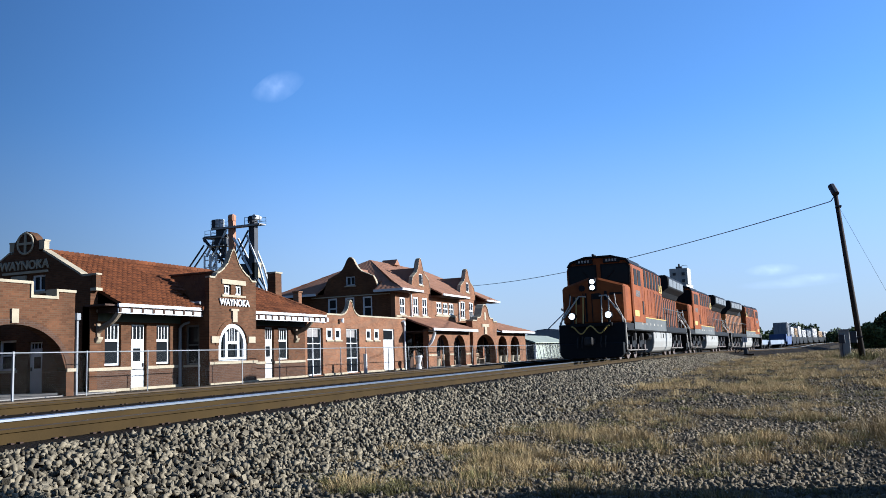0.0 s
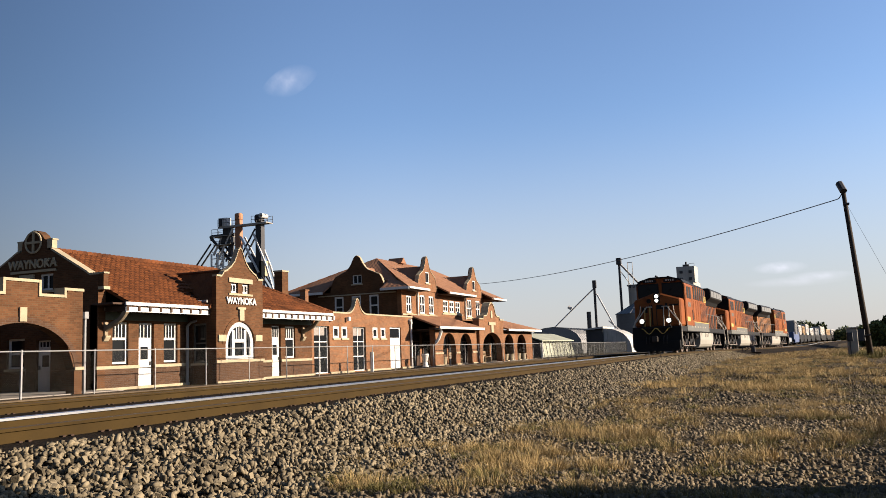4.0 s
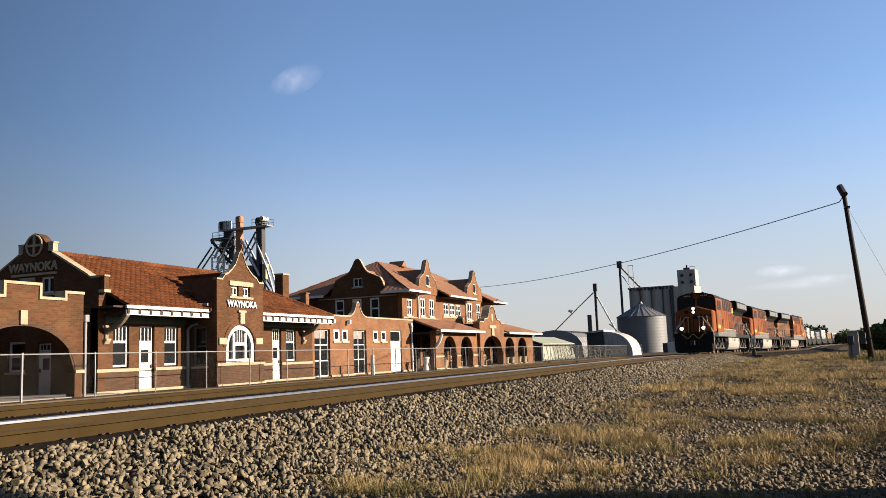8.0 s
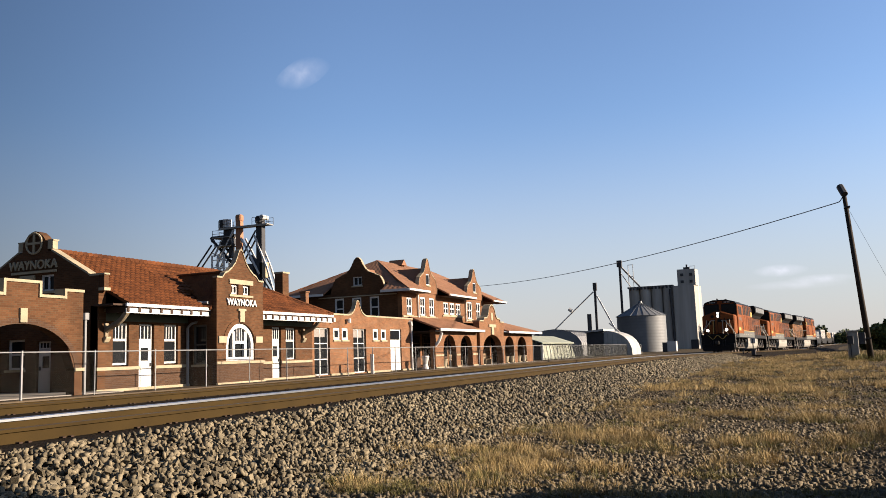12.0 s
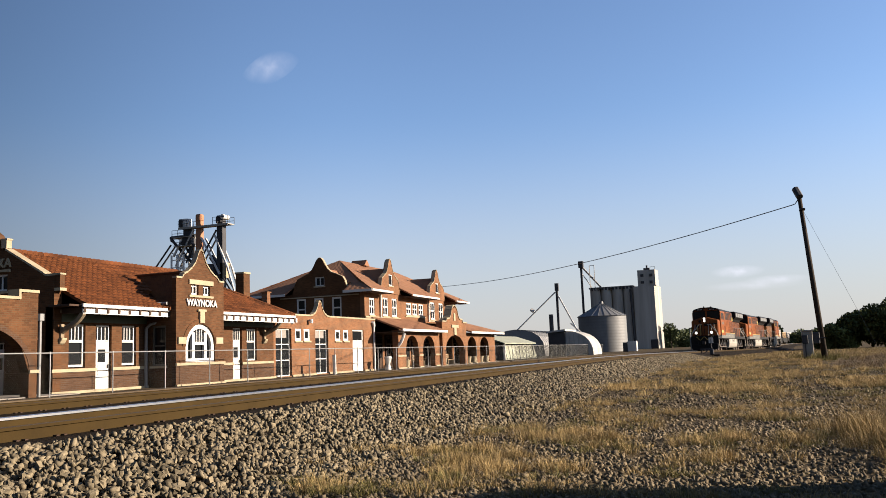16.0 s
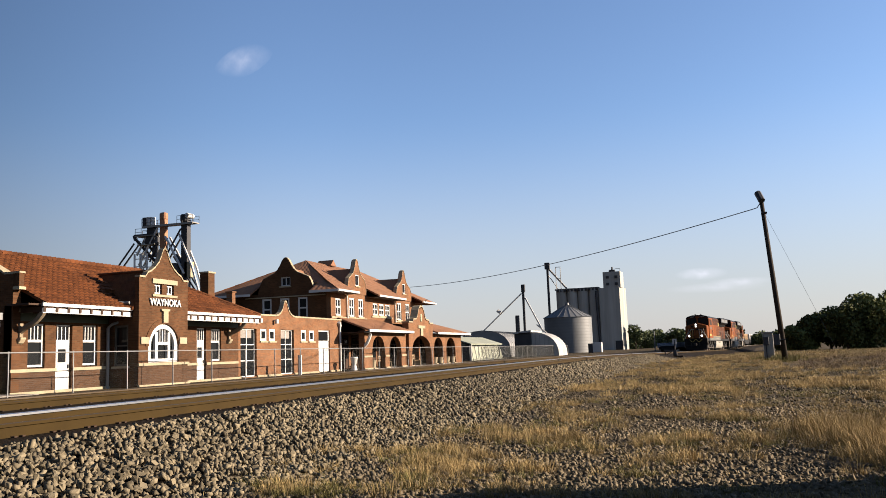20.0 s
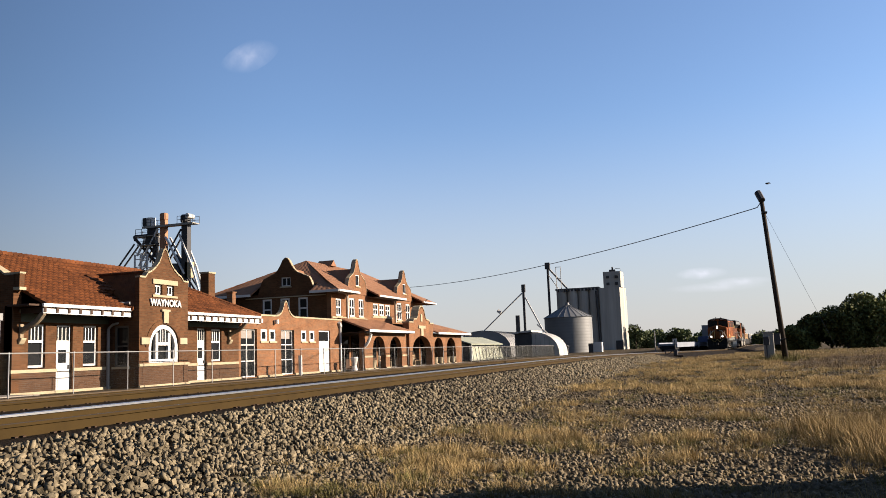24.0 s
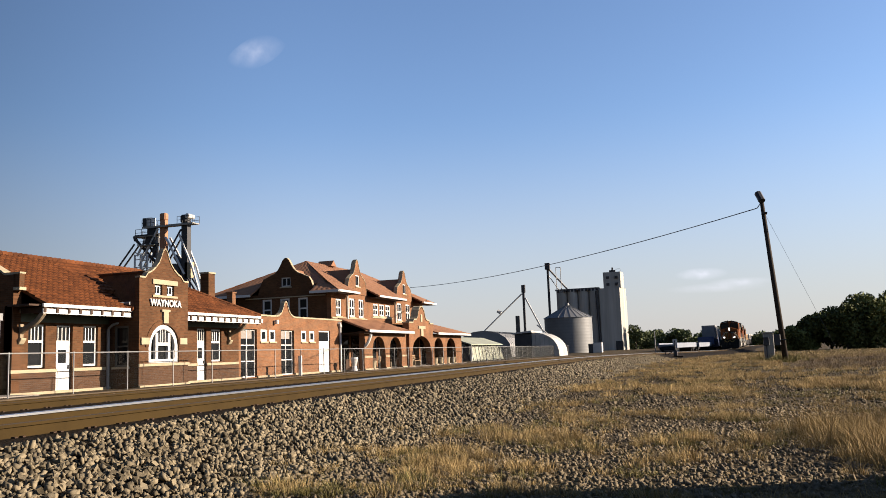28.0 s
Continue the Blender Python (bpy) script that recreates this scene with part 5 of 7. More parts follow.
    for y in (2.3, 3.4, 4.6):
        for x in (-0.7, 0.7):
            tube(bm, (x, y, 0), (x, y, 18.2), 0.16, 5)
    for k in range(13):
        z = 3 + 1.2 * k
        for x in (-0.7, 0.7):
            tube(bm, (x, 2.3, z), (x, 4.6, z), 0.09, 4)
            tube(bm, (x, 2.3, z), (x, 4.6, z + 1.2 * (-1) ** k), 0.09, 4)
    tagged(part("stair_lattice", bm, PAPER, t, "white lattice stair tower"), kind="stuff")
    part("bin_top", tubes([((0, -2.4, 0), (0, -2.4, 16.3), 1.1)], 14), DARKSTEEL, t)
    part("leg_boot", boxes((-0.5, 0.5, -5.4, -4.3, 14.0, 16.4)), CREAM, t)


leg_tower()


# ---- trees ----
def leafy(cx, cy, cz, rx, ry, rz, count, size, seed):
    """Many small leaf clumps, thick towards the outside, with gaps and an uneven outline."""
    rng = np.random.default_rng(seed)
    verts, faces = [], []
    lobes = [(rng.uniform(-0.55, 0.55), rng.uniform(-0.55, 0.55), rng.uniform(-0.6, 0.65), rng.uniform(0.35, 0.6)) for _ in range(9)]
    for i in range(count):
        a, b, c, r = lobes[rng.integers(len(lobes))]
        d = rng.normal(size=3)
        d /= np.linalg.norm(d)
        k = r * rng.uniform(0.55, 1.05) ** 0.6
        p = np.array((cx + rx * (a + d[0] * k), cy + ry * (b + d[1] * k), cz + rz * (c + d[2] * k)))
        u = rng.normal(size=3)
        u /= np.linalg.norm(u)
        v = np.cross(u, rng.normal(size=3))
        v /= np.linalg.norm(v)
        s = size * rng.uniform(0.6, 1.4)
        q = len(verts)
        verts += [tuple(p - u * s), tuple(p + v * s * 0.6), tuple(p + u * s), tuple(p - v * s * 0.6)]
        faces.append((q, q + 1, q + 2, q + 3))
    return verts, faces


def tree(x, y, h, w, seed, mat=None, leaves=4200, size=0.30, label="leafy dark green roadside tree", group="trees by the field"):
    rng = random.Random(seed)
    t = thing("tree", label, "tree", pose(x, y, ground_z(x, y) - 0.05), group)
    bm = B()
    tube(bm, (0, 0, 0), (0.1, 0.1, h * 0.35), h * 0.035, 8, h * 0.026)
    tube(bm, (0.1, 0.1, h * 0.35), (-0.1, 0.2, h * 0.7), h * 0.026, 7, h * 0.012)
    for k in range(7):
        a, z = rng.uniform(0, 6.28), h * rng.uniform(0.28, 0.6)
        tube(bm, (0, 0.1, z), (w * 0.35 * math.cos(a), w * 0.35 * math.sin(a), z + h * rng.uniform(0.12, 0.3)), h * 0.013, 5, h * 0.005)
    part("trunk", bm, BARK, t)
    v, f = leafy(0, 0, h * 0.46, w * 0.64, w * 0.64, h * 0.56, leaves, size, seed)
    soup("crown", v, f, mat or LEAF, t)
    return t


TREES = ((150, -14.2, 4.2, 5), (152, -17, 6.0, 6), (156, -20.0, 6.6, 6.5), (149, -21.6, 6.6, 5.5), (152, -24.2, 8.6, 6.5), (157, -26, 9.0, 7), (150, -28.0, 8.0, 6.5), (154, -31.5, 8.4, 7), (151, -35, 8.0, 7), (158, -39, 8.8, 8), (165, -15.5, 4.2, 6), (160, -12.4, 3.2, 4.5))
for i, (x, y, h, w) in enumerate(TREES):
    tree(x, y, h, w, 40 + i)
rng = random.Random(5)
for i in range(20):
    y = 30 - 3.0 * i
    tree(335 + rng.uniform(-12, 12), y, (0.8 if y > -12 else 0.6) * rng.uniform(6.0, 8.8), rng.uniform(7, 10), 90 + i, LEAF_FAR, 1300, 0.5, "far rounded tree behind the rail yard", "trees behind the yard")

# ---- utility pole, wire and trackside boxes ----
pole = thing("utility_pole", "leaning weathered wooden utility pole with old fittings", "utility pole")
bm = B()
tube(bm, (52, -4.2, -0.9), (52, -3.6, 9.0), 0.17, 12, 0.115)
part("post", bm, POLEWOOD, pole, smooth=True)
part("pole_cap", tubes([((51.75, -3.62, 8.75), (52.15, -3.45, 9.3), 0.2)], 8), DARKSTEEL, pole)
bm = boxes((51.7, 52.3, -3.85, -3.55, 8.0, 8.08), (51.75, 52.25, -3.72, -3.6, 7.7, 7.76))
part("step_iron", bm, DARKSTEEL, pole)
part("pole_box", boxes((51.75, 51.95, -3.98, -3.62, 0.30, 0.95)), DARKSTEEL, pole, "dark steel box strapped to the pole", bevel=0.03)
part("box_strap", boxes((51.8, 52.2, -4.3, -3.95, 0.6, 0.66)), DARKSTEEL, pole)
part("guy_wire", tubes([((52, -3.7, 8.1), (52.0, -7.2, -0.75), 0.008)], 4), WIRE, pole)
bm = B()
A, C2 = Vector((52, -3.2, 8.35)), Vector((120, 53.2, 11.35))
pts = [(52, -3.62, 9.0), (52, -3.5, 8.6), (52, -3.35, 8.4)] + [A.lerp(C2, i / 30) + Vector((0, 0, -4 * 1.7 * (i / 30) * (1 - i / 30))) for i in range(31)]
chain(bm, pts, 0.028, 5)
solid("overhead_wire", bm, WIRE, "single sagging overhead wire from the pole", "cable")
cab = thing("relay_cabinet", "tall weathered grey metal relay cabinet in the grass", "cabinet", pose(60, -3.85, -0.66))
part("case", boxes((-0.33, 0.33, -0.31, 0.31, 0.1, 1.75)), SILVER, cab, bevel=0.02)
part("lid", boxes((-0.38, 0.38, -0.37, 0.37, 1.75, 1.83)), SILVER, cab)
part("door", boxes((-0.35, -0.332, -0.27, 0.27, 0.25, 1.65)), SILVER, cab)
part("footing", boxes((-0.4, 0.4, -0.4, 0.4, -0.1, 0.1)), CONCRETE, cab)
part("meter_box", boxes((-0.46, -0.352, -0.02, 0.34, 0.95, 1.5)), DARKSTEEL, cab, "dark meter box on the cabinet", bevel=0.02)
part("conduit", tubes([((-0.4, 0.16, 0.0), (-0.4, 0.16, 0.95), 0.03)]), DARKSTEEL, cab)
sw = thing("switch_stand", "small pale switch stand with lever beside the near track", "switch stand", pose(82, 3.0, -0.62))
part("base", boxes((-0.5, 0.5, -0.7, 0.7, 0, 0.15)), TIE, sw)
part("mast", tubes([((0, 0, 0.15), (0, 0, 1.6), 0.05)]), DARKSTEEL, sw)
part("gear_case", boxes((-0.2, 0.2, -0.18, 0.18, 0.15, 0.62)), DARKSTEEL, sw, bevel=0.03)
part("connecting_arm", boxes((-0.06, 0.06, -0.1, 1.0, 0.6, 0.72)), DARKSTEEL, sw)
part("arm_leg", boxes((-0.05, 0.05, 0.85, 0.95, 0.0, 0.6)), DARKSTEEL, sw)
part("target", boxes((-0.03, 0.03, -0.2, 0.2, 1.2, 1.72)), PAPER, sw)
part("lever", tubes([((0, 0.2, 0.6), (0, 0.75, 0.25), 0.035)]), DARKSTEEL, sw)

mast = thing("marker_post", "thin pale trackside marker post beyond the second track", "post", pose(130, 7.62, grade(130) - 0.42))
part("mast", tubes([((0, 0, 0), (0, 0, 3.6), 0.07)], 8), GALV, mast)
part("base", boxes((-0.25, 0.25, -0.25, 0.25, 0, 0.3)), CONCRETE, mast, bevel=0.03)
tree(290, 23.2, 8.6, 3.6, 131, LEAF_FAR, 1500, 0.4, "bushy tree beside the concrete elevator", "trees behind the yard")

# ---- chain-link fence ----
fence = thing("chain_link_fence", "galvanised chain-link fence along the depot platform", "fence")
FY, FT = 22.6, 1.10
xs = [10.5 + 3.05 * i for i in range(44)]
bm = B()
for a, b in zip(xs, xs[1:]):
    tube(bm, (a, FY, FT), (b, FY, FT), 0.022, 6)
part("top_rail", bm, GALV, fence)
for i, x in enumerate(xs):
    part("post", tubes([((x, FY, -0.45), (x, FY, FT + 0.05), 0.045 if i == 3 else 0.024)], 6), GALV, fence)
verts, faces = [], []
k, step, r = 0, 0.075, 0.0006
x = xs[0]
while x < xs[-1]:
    for sgn in (1, -1):
        x0, x1 = (x, x + 1.5) if sgn > 0 else (x + 1.5, x)
        q = len(verts)
        for px, pz in ((x0, -0.42), (x1, FT)):
            verts += [(px - r, FY + 0.012 * sgn, pz), (px + r, FY + 0.012 * sgn, pz), (px, FY + 0.012 * sgn + r * 1.6, pz)]
        faces += [(q, q + 1, q + 4, q + 3), (q + 1, q + 2, q + 5, q + 4), (q + 2, q, q + 3, q + 5)]
    x += step
tagged(soup("wire_mesh", verts, faces, GREY, fence), kind="stuff")
verts, faces, x, r = [], [], 84.0, 0.006
while x < xs[-1] - 1.5:
    for sgn in (1, -1):
        x0, x1 = (x, x + 1.5) if sgn > 0 else (x + 1.5, x)
        q = len(verts)
        for px, pz in ((x0, -0.42), (x1, FT)):
            verts += [(px - r, FY + 0.03 * sgn, pz), (px + r, FY + 0.03 * sgn, pz), (px, FY + 0.03 * sgn + r, pz)]
        faces += [(q, q + 1, q + 4, q + 3), (q + 1, q + 2, q + 5, q + 4), (q + 2, q, q + 3, q + 5)]
    x += 0.11
tagged(soup("wire_mesh", verts, faces, GREY, fence), "coarse galvanised mesh", kind="stuff")


# ---- locomotives ----
HALF, WHEEL_R, AXLES = 11.15, 0.53, ((2.45, 4.3, 6.15), (16.1, 17.95, 19.8))


def mirrored(rows):
    out = []
    for x0, x1, y0, y1, z0, z1 in rows:
        out += [(x0 - HALF, x1 - HALF, y0, y1, z0, z1), (x0 - HALF, x1 - HALF, -y1, -y0, z0, z1)]
    return boxes(*out)


def lbox(*rows):
    return boxes(*[(a - HALF, b - HALF, c, d, e, f) for a, b, c, d, e, f in rows])


def ltubes(rows, n=6):
    return tubes([((p[0] - HALF, p[1], p[2]), (q[0] - HALF, q[1], q[2]), r) for p, q, r in rows], n)


def locomotive(label, paint, lit, hood_paint=None):
    hood_paint = hood_paint or paint
    t = thing("locomotive", label, "locomotive", group="coupled locomotives")
    # frame and running gear
    part("frame", lbox((0.7, 21.6, -1.5, 1.5, 1.30, 1.64), (0.7, 21.6, -0.7, 0.7, 0.95, 1.298)), BLACK, t, bevel=0.02)
    each("side_sill", mirrored([(2.6, 12.4, 1.502, 1.535, 1.36, 1.94)]), GREY, t, "dusty grey side sill with pale marks")
    each("sill_stripe", mirrored([(4.1, 12.4, 1.502, 1.545, 1.945, 1.99)]), YELLOW, t, "yellow sill stripe")
    each("sill_edge", mirrored([(12.42, 20.7, 1.502, 1.53, 1.36, 1.62)]), BLACK, t)
    each("sill_mark", mirrored([(4.6 + 1.15 * i, 4.78 + 1.15 * i, 1.537, 1.543, 1.6, 1.7) for i in range(6)]), RAILWHITE, t)
    bm = B()
    tank = [(-1.15, 0.24), (1.15, 0.24), (1.33, 0.32), (1.43, 0.5), (1.48, 0.8), (1.48, 1.28), (-1.48, 1.28), (-1.48, 0.8), (-1.43, 0.5), (-1.33, 0.32)]
    prism(bm, tank, 8.2 - HALF, 14.6 - HALF, "x")
    part("fuel_tank", bm, SILVER, t, "dusty silver fuel tank", bevel=0.03)
    each("tank_strap", mirrored([(8.75 + 1.7 * k, 8.83 + 1.7 * k, 1.478, 1.495, 0.98, 1.28) for k in range(4)]), GREY, t)
    part("fuel_gauge", mirrored([(11.2, 11.32, 1.478, 1.51, 1.0, 1.22)]), BLACK, t)
    each("air_tank", ltubes([((14.7, s * 1.2, 1.02), (15.4, s * 1.2, 1.02), 0.2) for s in (1, -1)] + [((7.2, s * 1.2, 1.05), (8.1, s * 1.2, 1.05), 0.18) for s in (1, -1)], 10), BLACK, t)
    for a, c, e in AXLES:
        tr = part("truck", lbox((a - 0.4, e + 0.4, -0.5, 0.5, 0.6, 0.95)), BLACK, t)
        bm = mirrored([(a - 0.95, e + 0.95, 0.98, 1.16, 0.66, 0.88), (a - 0.3, a + 0.3, 0.95, 1.22, 0.32, 0.74), (c - 0.3, c + 0.3, 0.95, 1.22, 0.32, 0.74), (e - 0.3, e + 0.3, 0.95, 1.22, 0.32, 0.74),
                       (a - 1.1, a - 0.85, 1.0, 1.2, 0.3, 0.9), (e + 0.85, e + 1.1, 1.0, 1.2, 0.3, 0.9)])
        each("sideframe", bm, BLACK, tr, bevel=0.03)
        each("spring_pack", mirrored([(x + 0.62, x + 1.16, 1.0, 1.28, 0.55, 1.05) for x in (a, c)]), BLACK, tr)
        each("journal_cap", ltubes([((x, s * 1.2, 0.53), (x, s * 1.33, 0.53), 0.16) for x in (a, c, e) for s in (1, -1)], 10), WHEELSTEEL, tr)
        each("brake_cylinder", ltubes([((x + 0.9, s * 1.32, 0.86), (x + 0.9, s * 1.32, 1.2), 0.13) for x in (a, c) for s in (1, -1)], 8), COUPLER, tr)
        each("brake_rod", ltubes([((a - 0.8, s * 1.3, 0.42), (e + 0.8, s * 1.3, 0.4), 0.03) for s in (1, -1)], 5), SANDPIPE, tr)
        for x in (a, c, e):
            bm = tubes([((0, -0.82, 0), (0, -0.68, 0), WHEEL_R), ((0, 0.68, 0), (0, 0.82, 0), WHEEL_R), ((0, -0.68, 0), (0, 0.68, 0), 0.1),
                        ((0, -0.86, 0), (0, -0.82, 0), 0.2), ((0, 0.82, 0), (0, 0.86, 0), 0.2)], 24)
            for k in range(4):
                for s in (1, -1):
                    box(bm, -0.05 + 0.3 * math.cos(k * 1.57), 0.05 + 0.3 * math.cos(k * 1.57), s * 0.835 - 0.01, s * 0.835 + 0.01, -0.05 + 0.3 * math.sin(k * 1.57), 0.05 + 0.3 * math.sin(k * 1.57))
            w = part("wheelset", bm, WHEELSTEEL, tr)
            w.matrix_basis = pose(x - HALF, 0, WHEEL_R)
    # pilots, steps and couplers at both ends
    for x0, sg in ((0.0, 1), (2 * HALF, -1)):
        def ex(a, b):
            return tuple(sorted((x0 + sg * a, x0 + sg * b)))
        bm = lbox((*ex(0.55, 0.75), -1.5, 1.5, 0.7, 1.64))
        pl = [(-1.25, 0.12), (1.25, 0.12), (1.42, 0.28), (1.42, 0.78), (-1.42, 0.78), (-1.42, 0.28)]
        prism(bm, pl, x0 + sg * 0.3 - HALF, x0 + sg * 0.6 - HALF, "x")
        each("pilot", bm, BLACK, t, bevel=0.03)
        bm = lbox((*ex(-0.12, 0.6), -0.13, 0.13, 0.74, 0.98))
        cp = part("coupler", bm, COUPLER, t, bevel=0.03)
        part("knuckle", lbox((*ex(-0.28, -0.1), -0.19, 0.19, 0.68, 1.04)), COUPLER, cp, bevel=0.05)
        part("anticlimber", lbox((*ex(0.3, 0.6), -0.95, 0.95, 1.52, 1.66)), BLACK, t)
        bm = B()
        for y in (-1.3, 1.3):
            for k in range(4):
                box(bm, x0 + sg * (0.72 + 0.1 * k) - HALF - 0.14, x0 + sg * (0.72 + 0.1 * k) - HALF + 0.14, y - 0.24, y + 0.24, 0.4 + 0.32 * k, 0.44 + 0.32 * k)
        each("step", bm, BLACK, t)
        bm = B()
        chain(bm, [(x0 + sg * 0.27 - HALF, y, 1.2 + 0.33 * math.cos(math.pi * y / 0.84) ** 2) for y in np.linspace(-0.86, 0.86, 41)], 0.03, 6)
        part("cable", bm, YELLOW, t, "yellow cable hanging in two loops")
        for y in (-0.62, -0.42, 0.42, 0.62):
            bm = B()
            chain(bm, [(x0 + sg * (0.5 - 0.22 * math.sin(u * math.pi)) - HALF, y, 1.08 - 0.72 * u) for u in np.linspace(0, 1, 7)], 0.03, 6)
            part("air_hose", bm, COUPLER, t)
        for s in (1, -1):
            rail = B()
            chain(rail, [(x0 + sg * d - HALF, s * y, z) for d, y, z in ((1.02, 0.3, 2.88), (1.0, 0.62, 2.9), (0.8, 1.2, 2.1), (0.72, 1.46, 1.72), (0.62, 1.5, 1.0), (0.6, 1.5, 0.45))], 0.036, 7)
            part("end_handrail", rail, RAILWHITE, t, "pale end handrail")
            rail = B()
            chain(rail, [(x0 + sg * d - HALF, s * y, z) for d, y, z in ((1.0, 1.0, 2.95), (0.9, 1.05, 2.5), (0.66, 1.35, 1.95), (0.6, 1.38, 1.66))], 0.025, 6)
            part("grab_rail", rail, RAILWHITE, t)
            for y in (0.42, 0.74):
                part("stanchion", ltubes([((x0 + sg * 0.72, s * y, 1.64), (x0 + sg * 0.98, s * y, 2.86), 0.028)]), YELLOW if s > 0 else RAILWHITE, t)
    # nose with a low ridge
    bm = B()
    prism(bm, [(-1.44, 1.65), (1.44, 1.65), (1.44, 3.36), (0.25, 3.74), (-0.25, 3.74), (-1.44, 3.36)], 1.2 - HALF, 2.62 - HALF, "x")
    part("nose", bm, paint, t, bevel=0.09)
    part("nose_door", lbox((1.15, 1.25, 0.5, 1.05, 1.72, 3.0)), paint, t, bevel=0.02)
    each("door_seam", lbox((1.185, 1.199, 0.44, 0.485, 1.7, 3.05), (1.185, 1.199, 1.065, 1.11, 1.7, 3.05)), BLACK, t)
    part("door_window", lbox((1.125, 1.148, 0.6, 0.95, 2.55, 2.9)), GLASS, t)
    each("nose_seam", lbox((1.185, 1.199, -0.36, -0.31, 1.75, 3.0), (1.185, 1.199, 0.05, 0.09, 1.75, 3.0), (1.185, 1.199, 0.3, 0.38, 1.75, 3.05), (1.18, 1.199, -0.3, 0.04, 2.75, 3.02)), BLACK, t)
    part("nose_emblem", ltubes([((1.15, 0.5, 3.28), (1.21, 0.5, 3.28), 0.15)], 8), BLACK, t)
    each("marker_plate", lbox((1.17, 1.199, -1.3, -0.75, 2.92, 3.02), (1.17, 1.199, -0.62, -0.5, 2.7, 3.1)), BLACK, t)
    part("headlight_housing", lbox((1.1, 1.25, -0.18, 0.18, 3.12, 3.72)), BLACK, t, bevel=0.05)
    lamp = LAMP if lit else GREY
    bm = ltubes([((1.06, 0, z), (1.1, 0, z), 0.11) for z in (3.28, 3.55)], 14)
    each("headlight", bm, lamp, t, "bright paired headlight" if lit else "")
    for y in (-0.78, 0.86):
        part("ditch_light_housing", ltubes([((0.5, y, 2.0), (0.75, y, 2.0), 0.17), ((0.65, y, 1.62), (0.65, y, 1.9), 0.05)], 12), BLACK, t)
        part("ditch_light", ltubes([((0.47, y, 2.0), (0.5, y, 2.0), 0.135)], 14), lamp, t)
    # cab
    out = [(-1.55, 1.65), (1.55, 1.65), (1.55, 4.32), (1.3, 4.62), (0.6, 4.82), (-0.6, 4.82), (-1.3, 4.62), (-1.55, 4.32)]
    bm = B()
    prism(bm, out, 2.63 - HALF, 5.6 - HALF, "x")
    part("cab", bm, paint, t, bevel=0.06)
    bm = B()
    prism(bm, [(1.5, 4.42), (1.33, 4.66), (0.62, 4.86), (-0.62, 4.86), (-1.33, 4.66), (-1.5, 4.42), (-1.44, 4.38), (-1.27, 4.58), (-0.6, 4.78), (0.6, 4.78), (1.27, 4.58), (1.44, 4.38)], 2.5 - HALF, 5.7 - HALF, "x")
    part("cab_roof", bm, BLACK, t)
    for s in (1, -1):
        bm = B()
        prism(bm, [(s * 0.1, 3.7), (s * 1.42, 3.42), (s * 1.46, 4.3), (s * 1.3, 4.46), (s * 0.1, 4.46)], 2.6 - HALF, 2.628 - HALF, "x")
        wsf = part("windshield_frame", bm, BLACK, t)
        bm = B()
        prism(bm, [(s * 0.16, 3.75), (s * 1.36, 3.5), (s * 1.4, 4.27), (s * 1.26, 4.4), (s * 0.16, 4.4)], 2.58 - HALF, 2.598 - HALF, "x")
        part("windshield", bm, GLASS, wsf)
        part("wiper", ltubes([((2.56, s * 0.3, 3.7), (2.56, s * 0.75, 4.15), 0.02)], 5), BLACK, t)
        nb = part("number_board", lbox((2.5, 2.628, *sorted((s * 0.25, s * 1.05)), 4.52, 4.72)), BLACK, t)
        for k in range(4):
            y = s * 0.65 - 0.24 + 0.14 * k
            part("number_bar", lbox((2.488, 2.499, y, y + 0.08, 4.57, 4.68)), RAILWHITE, nb)
    for x, s in ((3.2, 0.3), (4.2, -0.3)):
        part("horn", ltubes([((x, s, 4.86), (x, s, 5.0), 0.05), ((x - 0.3, s, 4.96), (x + 0.2, s, 4.96), 0.06)], 7), BLACK, t)
    each("side_window", mirrored([(3.0, 3.75, 1.552, 1.565, 3.45, 4.2), (3.95, 4.7, 1.552, 1.565, 3.45, 4.2)]), BLACK, t, "dark side window")
    each("cab_number_bar", mirrored([(3.3 + 0.3 * k, 3.5 + 0.3 * k, 1.552, 1.556, 2.9, 3.2) for k in range(4)]), GREY, t)
    each("cab_door_handle", mirrored([(4.9, 5.2, 1.552, 1.57, 2.1, 2.75)]), BLACK, t)
    each("yellow_panel", mirrored([(2.75, 3.9, 1.552, 1.558, 1.97, 2.25)]), YELLOW, t)
    # equipment cabinet behind the cab, with tall slots
    bm = B()
    prism(bm, [(-1.5, 1.65), (1.5, 1.65), (1.5, 4.35), (1.2, 4.6), (-1.2, 4.6), (-1.5, 4.35)], 5.72 - HALF, 11.6 - HALF, "x")
    part("equipment_cabinet", bm, paint, t, bevel=0.04)
    bm = B()
    prism(bm, [(1.42, 4.46), (1.22, 4.66), (-1.22, 4.66), (-1.42, 4.46), (-1.36, 4.42), (-1.18, 4.58), (1.18, 4.58), (1.36, 4.42)], 5.74 - HALF, 11.58 - HALF, "x")
    part("cabinet_roof", bm, BLACK, t)
    each("cabinet_slot", mirrored([(5.95 + 0.95 * k, 6.55 + 0.95 * k, 1.502, 1.52, 3.5, 4.36) for k in range(6)]), BLACK, t)
    each("cabinet_door", mirrored([(5.9 + 0.95 * k, 6.75 + 0.95 * k, 1.502, 1.515, 2.12, 3.4) for k in range(6)]), paint, t)
